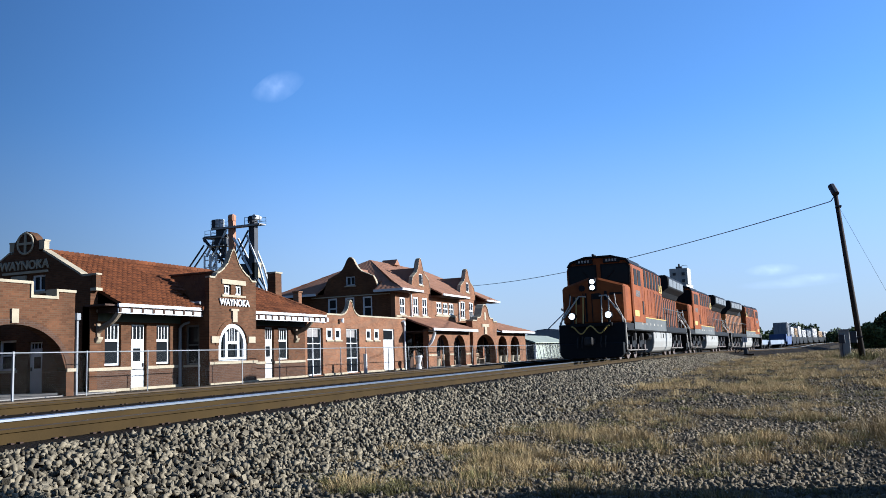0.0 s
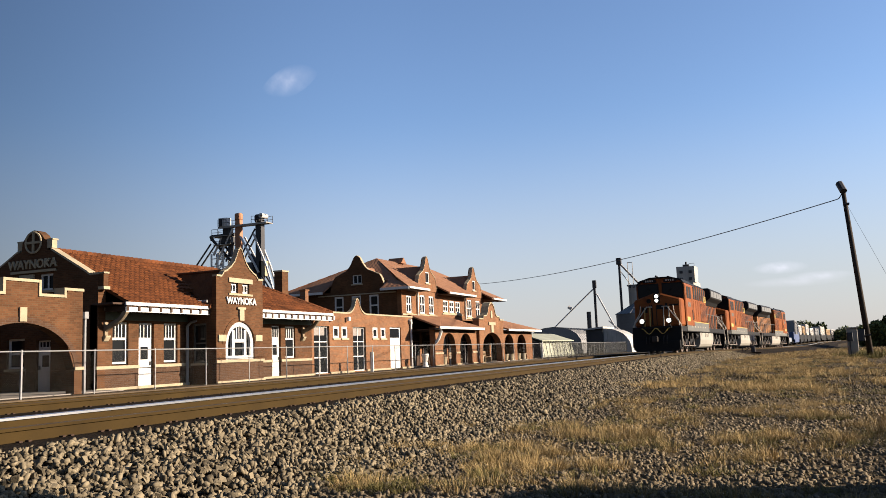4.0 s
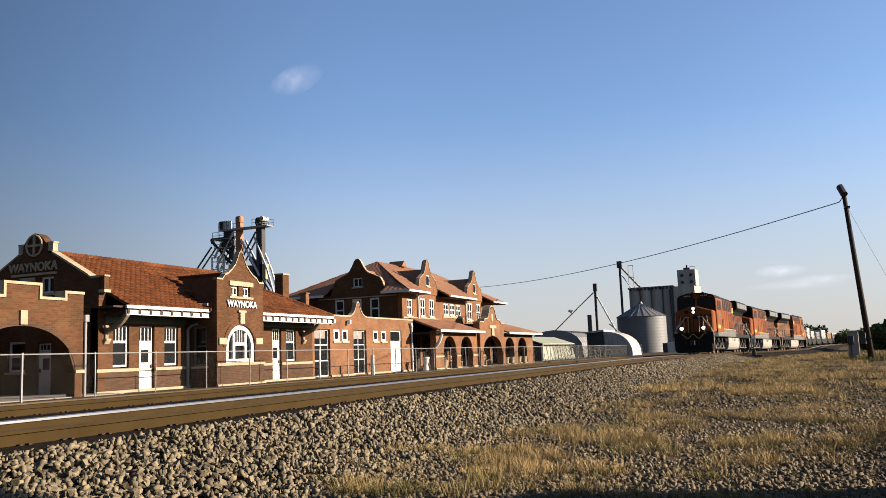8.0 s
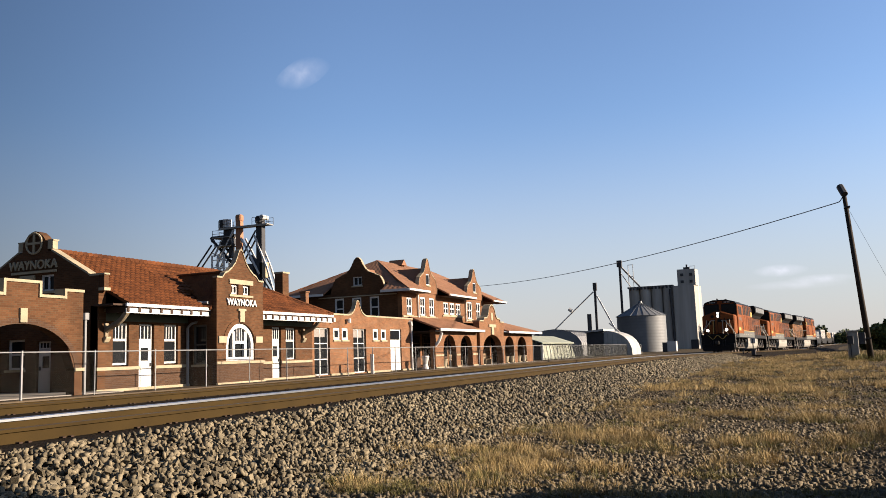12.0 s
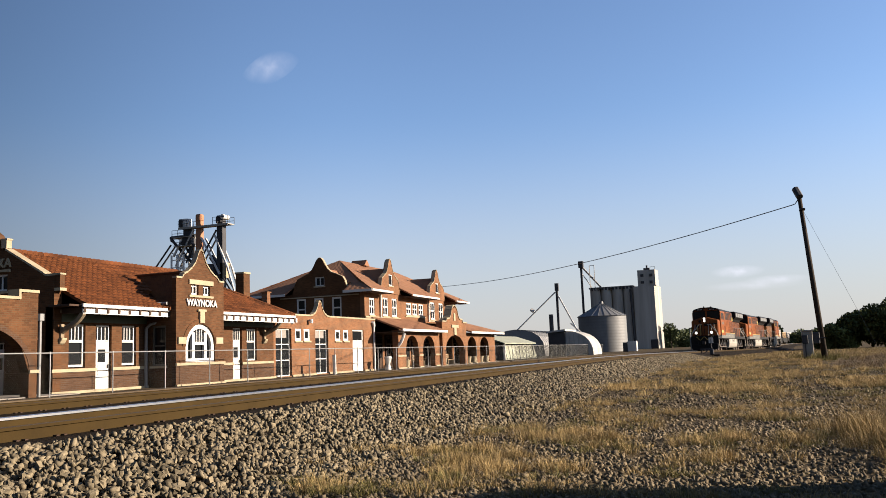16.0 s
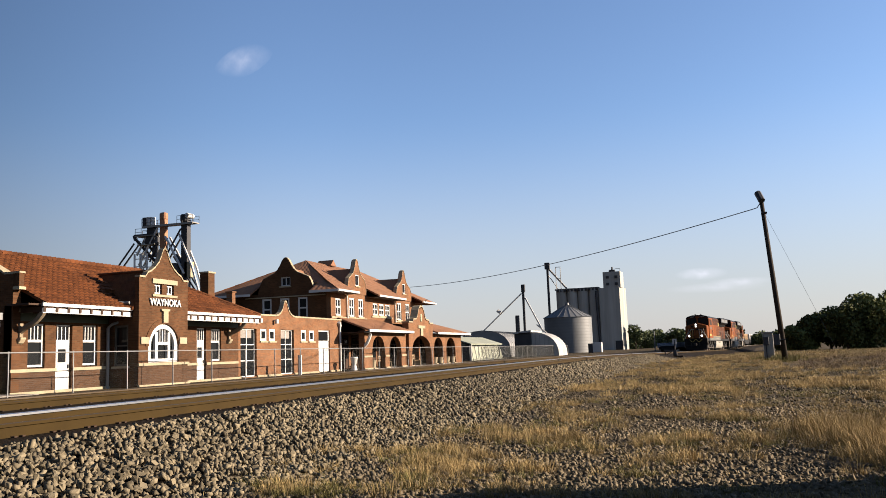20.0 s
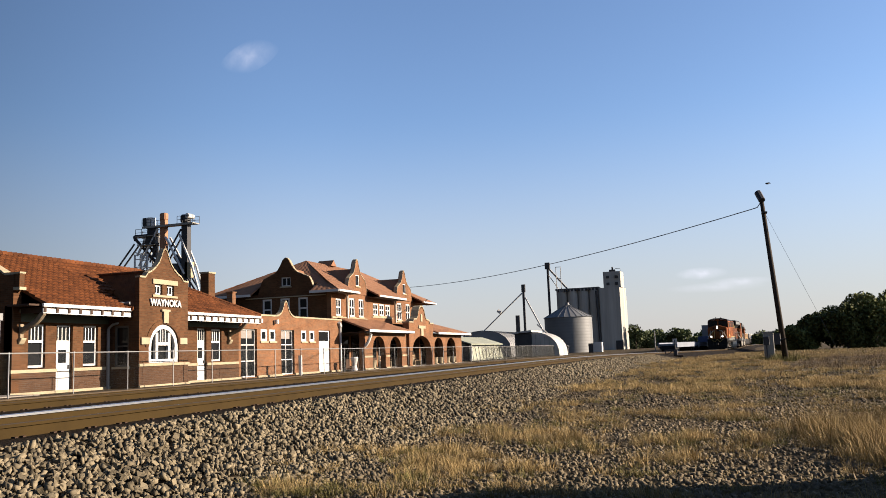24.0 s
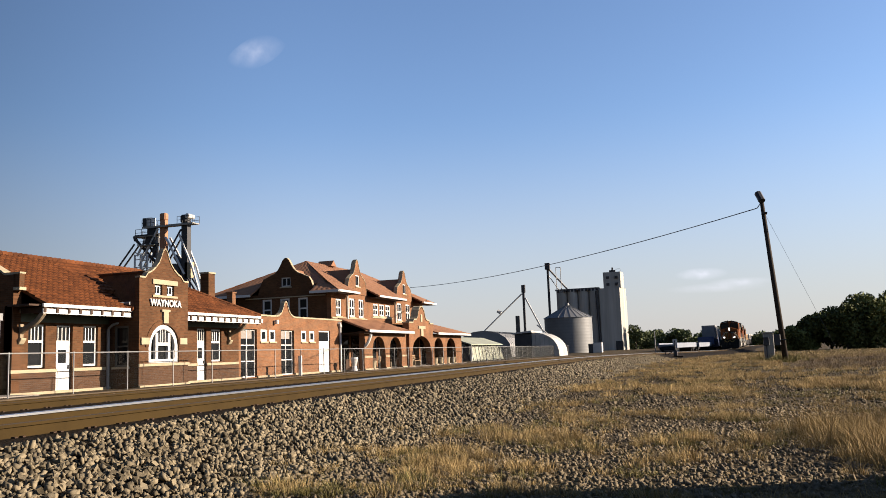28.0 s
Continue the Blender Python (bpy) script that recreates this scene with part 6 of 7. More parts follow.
    each("cabinet_gap", mirrored([(8.95 + 0.52 * k, 9.13 + 0.52 * k, 1.516, 1.524, 1.98, 3.32) for k in range(5)]), BLACK, t)
    each("yellow_band", mirrored([(10.6, 11.58, 1.516, 1.52, 3.45, 3.9)]), YELLOW, t)
    # engine hood and radiator
    bm = B()
    prism(bm, [(-1.02, 1.65), (1.02, 1.65), (1.02, 3.45), (-1.02, 3.45)], 11.62 - HALF, 20.9 - HALF, "x")
    part("hood", bm, hood_paint, t, bevel=0.03)
    bm = B()
    prism(bm, [(-1.03, 3.452), (1.03, 3.452), (0.95, 4.2), (0.6, 4.4), (-0.6, 4.4), (-0.95, 4.2)], 11.62 - HALF, 14.2 - HALF, "x")
    part("hood_top", bm, BLACK, t, bevel=0.03)
    each("hood_door", mirrored([(12.08 + 0.82 * k, 12.42 + 0.82 * k, 1.022, 1.05, 1.8, 3.3) for k in range(11)]), hood_paint, t)
    # black gaps between the doors, widened to paint in the hood's recess shade
    each("door_gap", mirrored([(11.66 + 0.82 * k, 12.06 + 0.82 * k, 1.021, 1.035, 1.7, 3.42) for k in range(11)]), BLACK, t)
    part("exhaust_stack", lbox((12.4, 13.4, -0.35, 0.35, 4.4, 4.72)), BLACK, t)
    bm = B()
    prism(bm, [(-1.03, 3.452), (1.03, 3.452), (1.2, 3.75), (1.56, 3.98), (1.56, 4.55), (1.4, 4.72), (-1.4, 4.72), (-1.56, 4.55), (-1.56, 3.98), (-1.2, 3.75)], 14.22 - HALF, 20.9 - HALF, "x")
    part("radiator", bm, BLACK, t, bevel=0.03)
    each("radiator_screen", mirrored([(14.4 + 1.6 * k, 15.85 + 1.6 * k, 1.562, 1.58, 4.05, 4.5) for k in range(4)]), SCREEN, t, "pale grey radiator screen")
    # walkway handrails
    for s in (1, -1):
        part("walkway_handrail", ltubes([((11.7, s * 1.48, 2.65), (20.7, s * 1.48, 2.65), 0.02)], 5), GREY, t)
        for k in range(7):
            part("handrail_post", ltubes([((11.8 + 1.48 * k, s * 1.48, 1.64), (11.8 + 1.48 * k, s * 1.48, 2.65), 0.018)], 5), GREY, t)
    return t


lead = locomotive("orange and black diesel locomotive with lit headlights", ORANGE, True)
second = locomotive("orange and black diesel locomotive coupled second", ORANGE, False)
third = locomotive("faded yellow-orange diesel locomotive facing backwards", ORANGE, False, YELLOWORANGE)


# ---- standing freight cars on the second track ----
def freight_car(s0, length, body, load, label, low=False, near=2.3):
    """One car whose near end stands at s0 along the second track, following the bend."""
    xm, ym, turn = on_track(s0 + length / 2 * 0.985, TRACKS[1])
    t = thing("freight_car", label, "freight car", pose(xm, ym, grade(xm), 0, 0, math.degrees(turn)), "standing freight cars")
    h = length / 2 - 0.5
    if low:
        bm = boxes((-h, h, -1.25, 1.25, 0.85, 1.12), (-h, h, -1.35, -1.1, 0.6, 1.3), (-h, h, 1.1, 1.35, 0.6, 1.3))
    else:
        bm = boxes((-h + 2.2, h - 2.2, -1.45, -1.3, 0.5, 1.9), (-h + 2.2, h - 2.2, 1.3, 1.45, 0.5, 1.9), (-h, -h + 2.2, -1.4, 1.4, 1.0, 2.3), (h - 2.2, h, -1.4, 1.4, 1.0, 2.3), (-h + 2.2, h - 2.2, -1.3, 1.3, 0.42, 0.55))
    part("car_body", bm, body, t, bevel=0.02)
    for x in (-h + 1.1, h - 1.1):
        bm = boxes((x - 1.2, x + 1.2, -1.1, -0.95, 0.35, 0.75), (x - 1.2, x + 1.2, 0.95, 1.1, 0.35, 0.75))
        for dx in (-0.85, 0.85):
            tube(bm, (x + dx, -0.85, 0.42), (x + dx, 0.85, 0.42), 0.42, 14)
        part("truck", bm, BLACK, t)
    if load:
        z = 0.9
        for hgt, mat in load:
            crate = part("container", boxes((-h + near, h - 2.3, -1.22, 1.22, z, z + hgt)), mat, t)
            bm = B()
            for k in range(int((2 * h - 2.5 - near) / 0.6)):
                x = -h + near + 0.2 + 0.6 * k
                box(bm, x, x + 0.28, -1.25, -1.221, z + 0.15, z + hgt - 0.15)
            for y in (-1.1, -0.35, 0.35, 1.1):
                tube(bm, (-h + near - 0.03, y, z + 0.1), (-h + near - 0.03, y, z + hgt - 0.1), 0.03, 5)
            each("container_rib", bm, mat, crate)
            z += hgt + 0.03
    return t


freight_car(120, 16.6, FLATGREY, None, "empty low grey-blue skeleton flat car on the second track", True)
freight_car(137.5, 16.6, FLATGREY, None, "empty low grey-blue skeleton flat car on the second track", True)
s = 157.0
rng = random.Random(8)
for i in range(9):
    box_mat = (BOXGREY, BOXWHITE, BOXTAN, BOXWHITE, BOXWHITE, BOXGREY, BOXWHITE, BOXTAN, BOXWHITE)[i]
    freight_car(s, 19.0, BLUE if i == 0 else BLACK, [(2.9, box_mat)] if i % 3 else [(3.6, box_mat)], "blue well car with a grey container" if i == 0 else "well car carrying a pale shipping container", False, 9.5 if i == 0 else 2.3)
    s += 19.4 * math.cos(math.atan(track_turn(s)))


# ---- thin clouds ----
def cloud_material(name, density, w, h):
    m = bpy.data.materials.new(name)
    m.use_nodes = True
    nt = m.node_tree
    N, Lk = nt.nodes, nt.links
    for n in list(N):
        N.remove(n)
    out, mix = N.new("ShaderNodeOutputMaterial"), N.new("ShaderNodeMixShader")
    tr, em = N.new("ShaderNodeBsdfTransparent"), N.new("ShaderNodeEmission")
    # the cloud's sunlit white is put in as emission
    em.inputs[0].default_value, em.inputs[1].default_value = (0.80, 0.82, 0.88, 1), 0.42
    co, gr, no = N.new("ShaderNodeTexCoord"), N.new("ShaderNodeTexGradient"), N.new("ShaderNodeTexNoise")
    gr.gradient_type = "SPHERICAL"
    mp = N.new("ShaderNodeMapping")
    mp.inputs["Scale"].default_value = (0, 1 / w, 1 / h)
    Lk.new(co.outputs["Object"], mp.inputs[0])
    Lk.new(mp.outputs[0], gr.inputs[0])
    no.inputs["Scale"].default_value, no.inputs["Detail"].default_value = 3.2 / w, 6
    Lk.new(co.outputs["Object"], no.inputs["Vector"])
    a, b = N.new("ShaderNodeMath"), N.new("ShaderNodeMath")
    a.operation, b.operation = "MULTIPLY", "MULTIPLY"
    Lk.new(gr.outputs["Fac"], a.inputs[0])
    Lk.new(no.outputs[0], a.inputs[1])
    Lk.new(a.outputs[0], b.inputs[0])
    b.inputs[1].default_value = density
    b.use_clamp = True
    Lk.new(b.outputs[0], mix.inputs[0])
    Lk.new(tr.outputs[0], mix.inputs[1])
    Lk.new(em.outputs[0], mix.inputs[2])
    Lk.new(mix.outputs[0], out.inputs[0])
    return m


def cloud_bank(name, label, m, w, h, density, lean=0.0):
    bm = B()
    n, k = 24, 8
    for i in range(n):
        for j in range(k):
            q = []
            for a, b in ((i, j), (i + 1, j), (i + 1, j + 1), (i, j + 1)):
                r, th = b / k, 2 * math.pi * a / n
                y, z = w * r * math.cos(th), h * r * math.sin(th)
                q.append(bm.verts.new((-0.1 * w * (1 - r * r), y, z + lean * y)))
            bm.faces.new(q)
    bmesh.ops.remove_doubles(bm, verts=bm.verts, dist=0.01)
    ob = solid(name, bm, cloud_material(name, density, w, h), label, "cloud", smooth=True)
    ob.visible_shadow = False
    ob.matrix_basis = m
    return ob


cloud = cloud_bank("cloud", "small thin white cloud drifting in blue sky", pose(1500, 968, 590), 72, 36, 0.42, -0.2)
for y, z, w, h, d in ((5, 240, 90, 22, 0.8), (-120, 205, 110, 16, 0.6), (-40, 190, 170, 18, 0.45), (420, 215, 40, 16, 0.35)):
    cloud_bank("cloud", "low pale streak of cloud near the horizon", pose(3000, y, z), w, h, d)


# ---- a bird that crosses late ----
bird = thing("bird", "small dark bird flying over the tracks", "bird")
bm = B()
bmesh.ops.create_icosphere(bm, subdivisions=2, radius=0.06, matrix=Matrix.Diagonal((1.9, 0.85, 0.8, 1)))
part("body", bm, DARKSTEEL, bird, smooth=True)
for s in (1, -1):
    bm = B()
    prism(bm, [(0.06, 0.02 * s), (0.03, 0.17 * s), (-0.06, 0.2 * s), (-0.03, 0.02 * s)], 0.01, 0.022, "z")
    part("wing", bm, DARKSTEEL, bird)
bm = B()
prism(bm, [(-0.09, 0.015), (-0.19, 0.04), (-0.19, -0.04), (-0.09, -0.015)], 0.0, 0.012, "z")
part("tail", bm, DARKSTEEL, bird)


# ---- unseen shed-shaped block behind the camera, added so its shade falls across the near gravel ----
shed = thing("trackside_shed", "plain unseen shed-shaped block added to shade the gravel", "shed")
part("shed_wall", boxes((-3.0, 7.95, -10.0, -5.0, -0.7, 3.6)), POLEWOOD, shed)
bm = B()
prism(bm, [(-10.3, 3.602), (-4.8, 3.602), (-7.5, 4.6)], -3.2, 8.0, "x")
part("shed_roof", bm, GALV, shed)
part("lean_to", boxes((8.01, 8.75, -9.0, -5.0, -0.7, 1.75)), POLEWOOD, shed)

# ---- things on the station house porch ----
def bench(x, y, turn, label):
    t = thing("bench", label, "bench", pose(x, y, GZ + 0.05, 0, 0, turn), "porch benches")
    for k in range(4):
        part("seat_slat", boxes((-0.8, 0.8, -0.24 + 0.13 * k, -0.13 + 0.13 * k, 0.43, 0.465)), TANWOOD, t)
    for k in range(3):
        part("back_slat", boxes((-0.8, 0.8, 0.26, 0.29, 0.55 + 0.14 * k, 0.66 + 0.14 * k)), TANWOOD, t)
    for u in (-0.72, 0.72):
        part("leg", boxes((u - 0.04, u + 0.04, -0.24, 0.3, 0, 0.43)), BRACE, t)
        part("armrest", boxes((u - 0.05, u + 0.05, -0.26, 0.26, 0.62, 0.66)), TANWOOD, t)
        part("back_post", boxes((u - 0.04, u + 0.04, 0.291, 0.34, 0, 0.98)), BRACE, t)
    return t


def planter(x, y, label):
    t = thing("planter", label, "planter", pose(x, y, GZ + 0.05), group="porch planters")
    bm = B()
    tube(bm, (0, 0, 0), (0, 0, 0.55), 0.2, 12, 0.27)
    part("tub", bm, CREAM, t)
    bm = B()
    tube(bm, (0, 0, 0.55), (0, 0, 0.62), 0.3, 12)
    part("rim", bm, CREAM, t)
    part("foot", boxes((-0.3, 0.3, -0.3, 0.3, -0.002, 0.06)), CREAM, t)
    return t


for x in (59.2, 62.7, 67.0, 69.9):
    bench(x, 24.7, 0, "tan slatted wooden bench inside the porch arch")
for x in (58.3, 66.5, 73.2, 74.9, 77.0, 78.8):
    planter(x, 23.95, "pale round stone planter at the porch arch")
urn = thing("white_urn", "tall white painted urn on a pedestal under the porch", "urn", pose(55.4, 24.2, GZ + 0.03))
for name, rows in (("pedestal", (((0, 0, 0), (0, 0, 0.35), 0.24, 0.16),)), ("bowl", (((0, 0, 0.35), (0, 0, 0.85), 0.14, 0.28),)), ("rim", (((0, 0, 0.85), (0, 0, 0.95), 0.3, 0.26),))):
    bm = B()
    for p, q, r, r2 in rows:
        tube(bm, p, q, r, 14, r2)
    part(name, bm, PAPER, urn, smooth=False)


# ---- quick triangle meshes for what nobody could count ----
def triangles(name, verts, tris, mat, parent=None):
    me = bpy.data.meshes.new(name)
    me.vertices.add(len(verts))
    me.vertices.foreach_set("co", np.asarray(verts, np.float32).ravel())
    me.loops.add(3 * len(tris))
    me.loops.foreach_set("vertex_index", np.asarray(tris, np.int32).ravel())
    me.polygons.add(len(tris))
    me.polygons.foreach_set("loop_start", np.arange(0, 3 * len(tris), 3, dtype=np.int32))
    me.update(calc_edges=True)
    me.materials.append(mat)
    ob = new(name, me)
    ob.parent = parent
    return ob


def field_spots(count, x0, x1, slope0, slope1, seed, clump=0.35, cut=0.0, lim=-3.5):
    """Places on the field between two bearings, denser where the ground is grown over."""
    rng = np.random.default_rng(seed)
    out = []
    while len(out) < count:
        x = x0 + (x1 - x0) * rng.random() ** 1.25
        y = x * (slope0 + (slope1 - slope0) * rng.random())
        if lateral(x, y) > lim:
            continue
        n = noise.noise((x * clump, y * clump * 1.3, 7.0)) + 0.5 * noise.noise((x * clump * 3, y * clump * 3, 2.0))
        if n + rng.normal() * 0.12 < cut:
            continue
        out.append((x, y, ground_z(x, y)))
    return out


def blades(spots, per, length, width, spread, seed, lean=0.45):
    rng = np.random.default_rng(seed)
    n = len(spots) * per
    base = np.repeat(np.array(spots), per, axis=0)
    tuft = np.repeat(rng.uniform(0.4, 1.25, len(spots)) ** 1.3 + 0.15, per)
    ang = rng.uniform(0, 2 * np.pi, n)
    rad = spread * tuft * np.sqrt(rng.random(n))
    base = base + np.stack([rad * np.cos(ang), rad * np.sin(ang), np.full(n, -0.03)], 1)
    h = length * tuft * rng.uniform(0.45, 1.15, n)
    out = ang + rng.normal(0, 0.7, n)
    tilt = lean * rng.uniform(0.2, 1.3, n)
    d1 = np.stack([np.cos(out) * np.sin(tilt * 0.5), np.sin(out) * np.sin(tilt * 0.5), np.cos(tilt * 0.5)], 1)
    d2 = np.stack([np.cos(out) * np.sin(tilt * 1.5), np.sin(out) * np.sin(tilt * 1.5), np.cos(tilt * 1.5)], 1)
    side = rng.uniform(0, 2 * np.pi, n)
    s = np.stack([np.cos(side), np.sin(side), np.zeros(n)], 1) * (width * rng.uniform(0.6, 1.4, n))[:, None]
    mid = base + d1 * (h * 0.55)[:, None]
    tip = mid + d2 * (h * 0.45)[:, None]
    verts = np.stack([base - s, base + s, mid - s * 0.7, mid + s * 0.7, tip], 1).reshape(-1, 3)
    k = (np.arange(n) * 5)[:, None]
    tris = np.concatenate([k + np.array([[0, 1, 3]]), k + np.array([[0, 3, 2]]), k + np.array([[2, 3, 4]])], 0)
    return verts, tris


def grass(name, label, spots, per, length, width, spread, seed, mat, lean=0.45):
    v, t = blades(spots, per, length, width, spread, seed, lean)
    return tagged(triangles(name, v, t, mat), label, "grass", kind="stuff")


def clumps(count, x0, x1, slope0, slope1, seed, spread, most, cut=-0.1, power=1.25, lim=-3.5):
    """Uneven groups of tufts with bare gravel between them."""
    rng = np.random.default_rng(seed)
    out, kept = [], 0
    while kept < count:
        x = x0 + (x1 - x0) * rng.random() ** power
        y = x * (slope0 + (slope1 - slope0) * rng.random())
        if lateral(x, y) > lim - 0.25 or noise.noise((x * 0.3, y * 0.4, 4.0)) + 0.6 * noise.noise((x * 0.9, y * 0.9, 9.0)) + rng.normal() * 0.1 < cut:
            continue
        kept += 1
        a = rng.uniform(0, math.pi)
        for _ in range(int(rng.integers(2, most))):
            u, v = rng.normal() * spread, rng.normal() * spread * 0.5
            px, py = x + u * math.cos(a) - v * math.sin(a), y + u * math.sin(a) + v * math.cos(a)
            out.append((px, py, ground_z(px, py)))
    return out


# open gravel in the field: centre, half length and half width of each bare patch
BARE = ((8.1, 1.35, 0.9, 0.5), (8.0, -0.35, 0.8, 0.55), (14.0, -1.0, 1.8, 0.4), (18.0, 0.9, 2.0, 0.6), (11.3, 1.2, 1.3, 0.35), (7.6, 3.4, 0.7, 0.35), (10.2, 3.6, 0.8, 0.35), (9.0, 2.0, 0.7, 0.25),
        (22.5, 2.9, 2.5, 0.8), (24.0, -1.6, 3.0, 0.5), (14.6, 3.3, 0.9, 0.35), (7.0, 0.6, 0.5, 0.6))
# the thickest stands of straw: centre and half width
STANDS = ((11.6, 4.5, 0.35), (14.1, 5.2, 0.5), (9.3, 3.9, 0.25), (9.1, 4.3, 0.25), (8.1, 4.4, 0.3), (8.2, 2.9, 0.25), (7.7, 2.4, 0.2), (8.8, 2.4, 0.25), (15.8, 4.2, 0.6), (18.2, 4.3, 0.6), (11.1, 2.8, 0.35), (11.6, 2.3, 0.4),
          (7.9, 1.7, 0.25), (10.7, 1.7, 0.35), (10.1, 0.7, 0.35), (8.6, 0.45, 0.3), (10.3, 0.2, 0.3), (13.8, -0.2, 0.45), (11.9, -1.2, 0.35), (16.2, -0.6, 0.5), (14.4, 0.8, 0.45), (14.2, 2.2, 0.5), (20.0, -0.4, 0.9), (25.3, -0.2, 1.3))


def grown(count, x0, x1, slope0, slope1, seed, spread, most, cut=-0.1, power=1.25, flat=0.55):
    """Loose groups of tufts that keep off the bare patches and thin out between."""
    rng = np.random.default_rng(seed)
    out, kept, tried = [], 0, 0
    while kept < count and tried < 60 * count:
        tried += 1
        x = x0 + (x1 - x0) * rng.random() ** power
        y = x * (slope0 + (slope1 - slope0) * rng.random())
        if lateral(x, y) > -3.75 or noise.noise((x * 0.45, y * 0.8, 4.0)) + 0.7 * noise.noise((x * 1.1, y * 1.6, 9.0)) + rng.normal() * 0.08 < cut:
            continue
        if x > 34 and y < -0.075 * x and rng.random() < 0.75:
            continue
        if any(((x - a) / u) ** 2 + ((y - b) / v) ** 2 < 1 for a, b, u, v in BARE):
            continue
        kept += 1
        for _ in range(int(rng.integers(1, most))):
            px, py = x + rng.normal() * spread * flat, y + rng.normal() * spread
            out.append((px, py, ground_z(px, py)))
    return out


def stands(seed, per):
    rng = np.random.default_rng(seed)
    out = []
    for x, y, w in STANDS:
        for _ in range(int(per * (1 + w))):
            px, py = x + rng.normal() * w * 0.4, y + rng.normal() * w * 0.55
            out.append((px, py, ground_z(px, py)))
    return out


grass("dry_grass", "clumps of dry straw-coloured prairie grass", stands(71, 11) + grown(260, 6.3, 24, -0.34, 0.60, 1, 0.16, 5), 95, 0.17, 0.0021, 0.085, 11, STRAW, 1.1)
grass("low_dry_grass", "short matted straw between the stones", grown(700, 6.3, 24, -0.34, 0.60, 6, 0.22, 4, cut=-0.22), 34, 0.085, 0.0022, 0.12, 19, STRAW, 1.7)
grass("green_grass", "dull green tufts among dry grass", grown(230, 6.3, 22, -0.34, 0.60, 2, 0.14, 5), 80, 0.13, 0.0022, 0.09, 12, GREEN, 1.2)
grass("low_green_grass", "low olive weeds matted over the gravel", grown(650, 6.3, 26, -0.34, 0.60, 8, 0.24, 4, cut=-0.3), 30, 0.075, 0.0026, 0.13, 21, GREEN, 1.7)
grass("tall_dry_grass", "tall pale dry grass beside the gravel", [(x, y, ground_z(x, y)) for x, y in ((8.0 + 3.6 * random.random(), -0.95 - 0.012 * k - 1.0 * random.random()) for k in range(56))], 220, 0.33, 0.0019, 0.20, 13, STRAW, 0.75)
grass("field_grass", "dry grass over the open field", grown(480, 21, 64, -0.36, 0.30, 3, 0.4, 6, cut=0.0), 90, 0.2, 0.0045, 0.13, 14, STRAW, 1.1)
grass("low_field_grass", "short straw over the open field", grown(380, 21, 64, -0.36, 0.30, 7, 0.6, 6, cut=-0.15), 22, 0.10, 0.005, 0.25, 20, STRAW, 1.5)
grass("field_weeds", "grey-green weeds in the open field", grown(220, 20, 70, -0.36, 0.25, 4, 0.5, 5), 44, 0.14, 0.005, 0.24, 15, GREEN, 1.3)
# the next two sow dark blades as painted shade between tufts
grass("dark_weeds", "low dark blades standing in for shade between the tufts", grown(330, 7.5, 26, -0.34, 0.55, 22, 0.18, 4, cut=-0.25), 46, 0.07, 0.004, 0.12, 23, DUSK, 1.6)
grass("dark_field_weeds", "dark blades standing in for patches of shade in the open field", grown(330, 22, 66, -0.36, 0.28, 24, 0.5, 5, cut=-0.3), 40, 0.12, 0.007, 0.3, 25, DUSK, 1.5)
grass("far_grass", "far band of dry grass and weeds", clumps(1200, 60, 150, -0.36, 0.10, 5, 0.9, 6, cut=-0.3), 18, 0.2, 0.02, 0.6, 16, STRAW, 1.1)
grass("brown_weeds", "dusky brown weeds along the field edge", [(x, y, ground_z(x, y)) for x, y in ((36 + 40 * random.random(), -0.5) for k in range(420)) for y in (-x * (0.085 + 0.17 * random.random()),)], 44, 0.24, 0.008, 0.38, 17, WEED, 1.0)
grass("pole_weeds", "dark green weeds round the pole and cabinet", [(x + 0.5 * random.gauss(0, 1), y + 0.5 * random.gauss(0, 1), ground_z(x, y)) for x, y in ((51.8, -4.1), (59.4, -3.9), (55, -4.4)) for k in range(14)], 60, 0.42, 0.009, 0.3, 18, GREEN, 0.8)


# ---- ballast stones ----
def stone_shapes(count):
    """Angular chips: eight uneven corners and twelve facets."""
    cube = np.array([(x, y, z) for x in (-1, 1) for y in (-1, 1) for z in (-1, 1)]) * 0.62
    tri = np.array([(0, 1, 3), (0, 3, 2), (4, 6, 7), (4, 7, 5), (0, 4, 5), (0, 5, 1), (2, 3, 7), (2, 7, 6), (0, 2, 6), (0, 6, 4), (1, 5, 7), (1, 7, 3)])
    rng = np.random.default_rng(3)
    out = []
    for _ in range(count):
        p = cube * rng.uniform(0.6, 1.25, (8, 1)) + rng.normal(0, 0.10, (8, 3))
        out.append(p * np.array([1.25, rng.uniform(0.7, 1.0), rng.uniform(0.45, 0.75)]))
    return out, tri


SHAPES, STONE_TRIS = stone_shapes(16)


def turns(rng, n):
    q = rng.normal(size=(n, 4))
    q /= np.linalg.norm(q, axis=1)[:, None]
    w, x, y, z = q.T
    return np.stack([1 - 2 * (y * y + z * z), 2 * (x * y - w * z), 2 * (x * z + w * y), 2 * (x * y + w * z), 1 - 2 * (x * x + z * z), 2 * (y * z - w * x),
                     2 * (x * z - w * y), 2 * (y * z + w * x), 1 - 2 * (x * x + y * y)], 1).reshape(n, 3, 3)


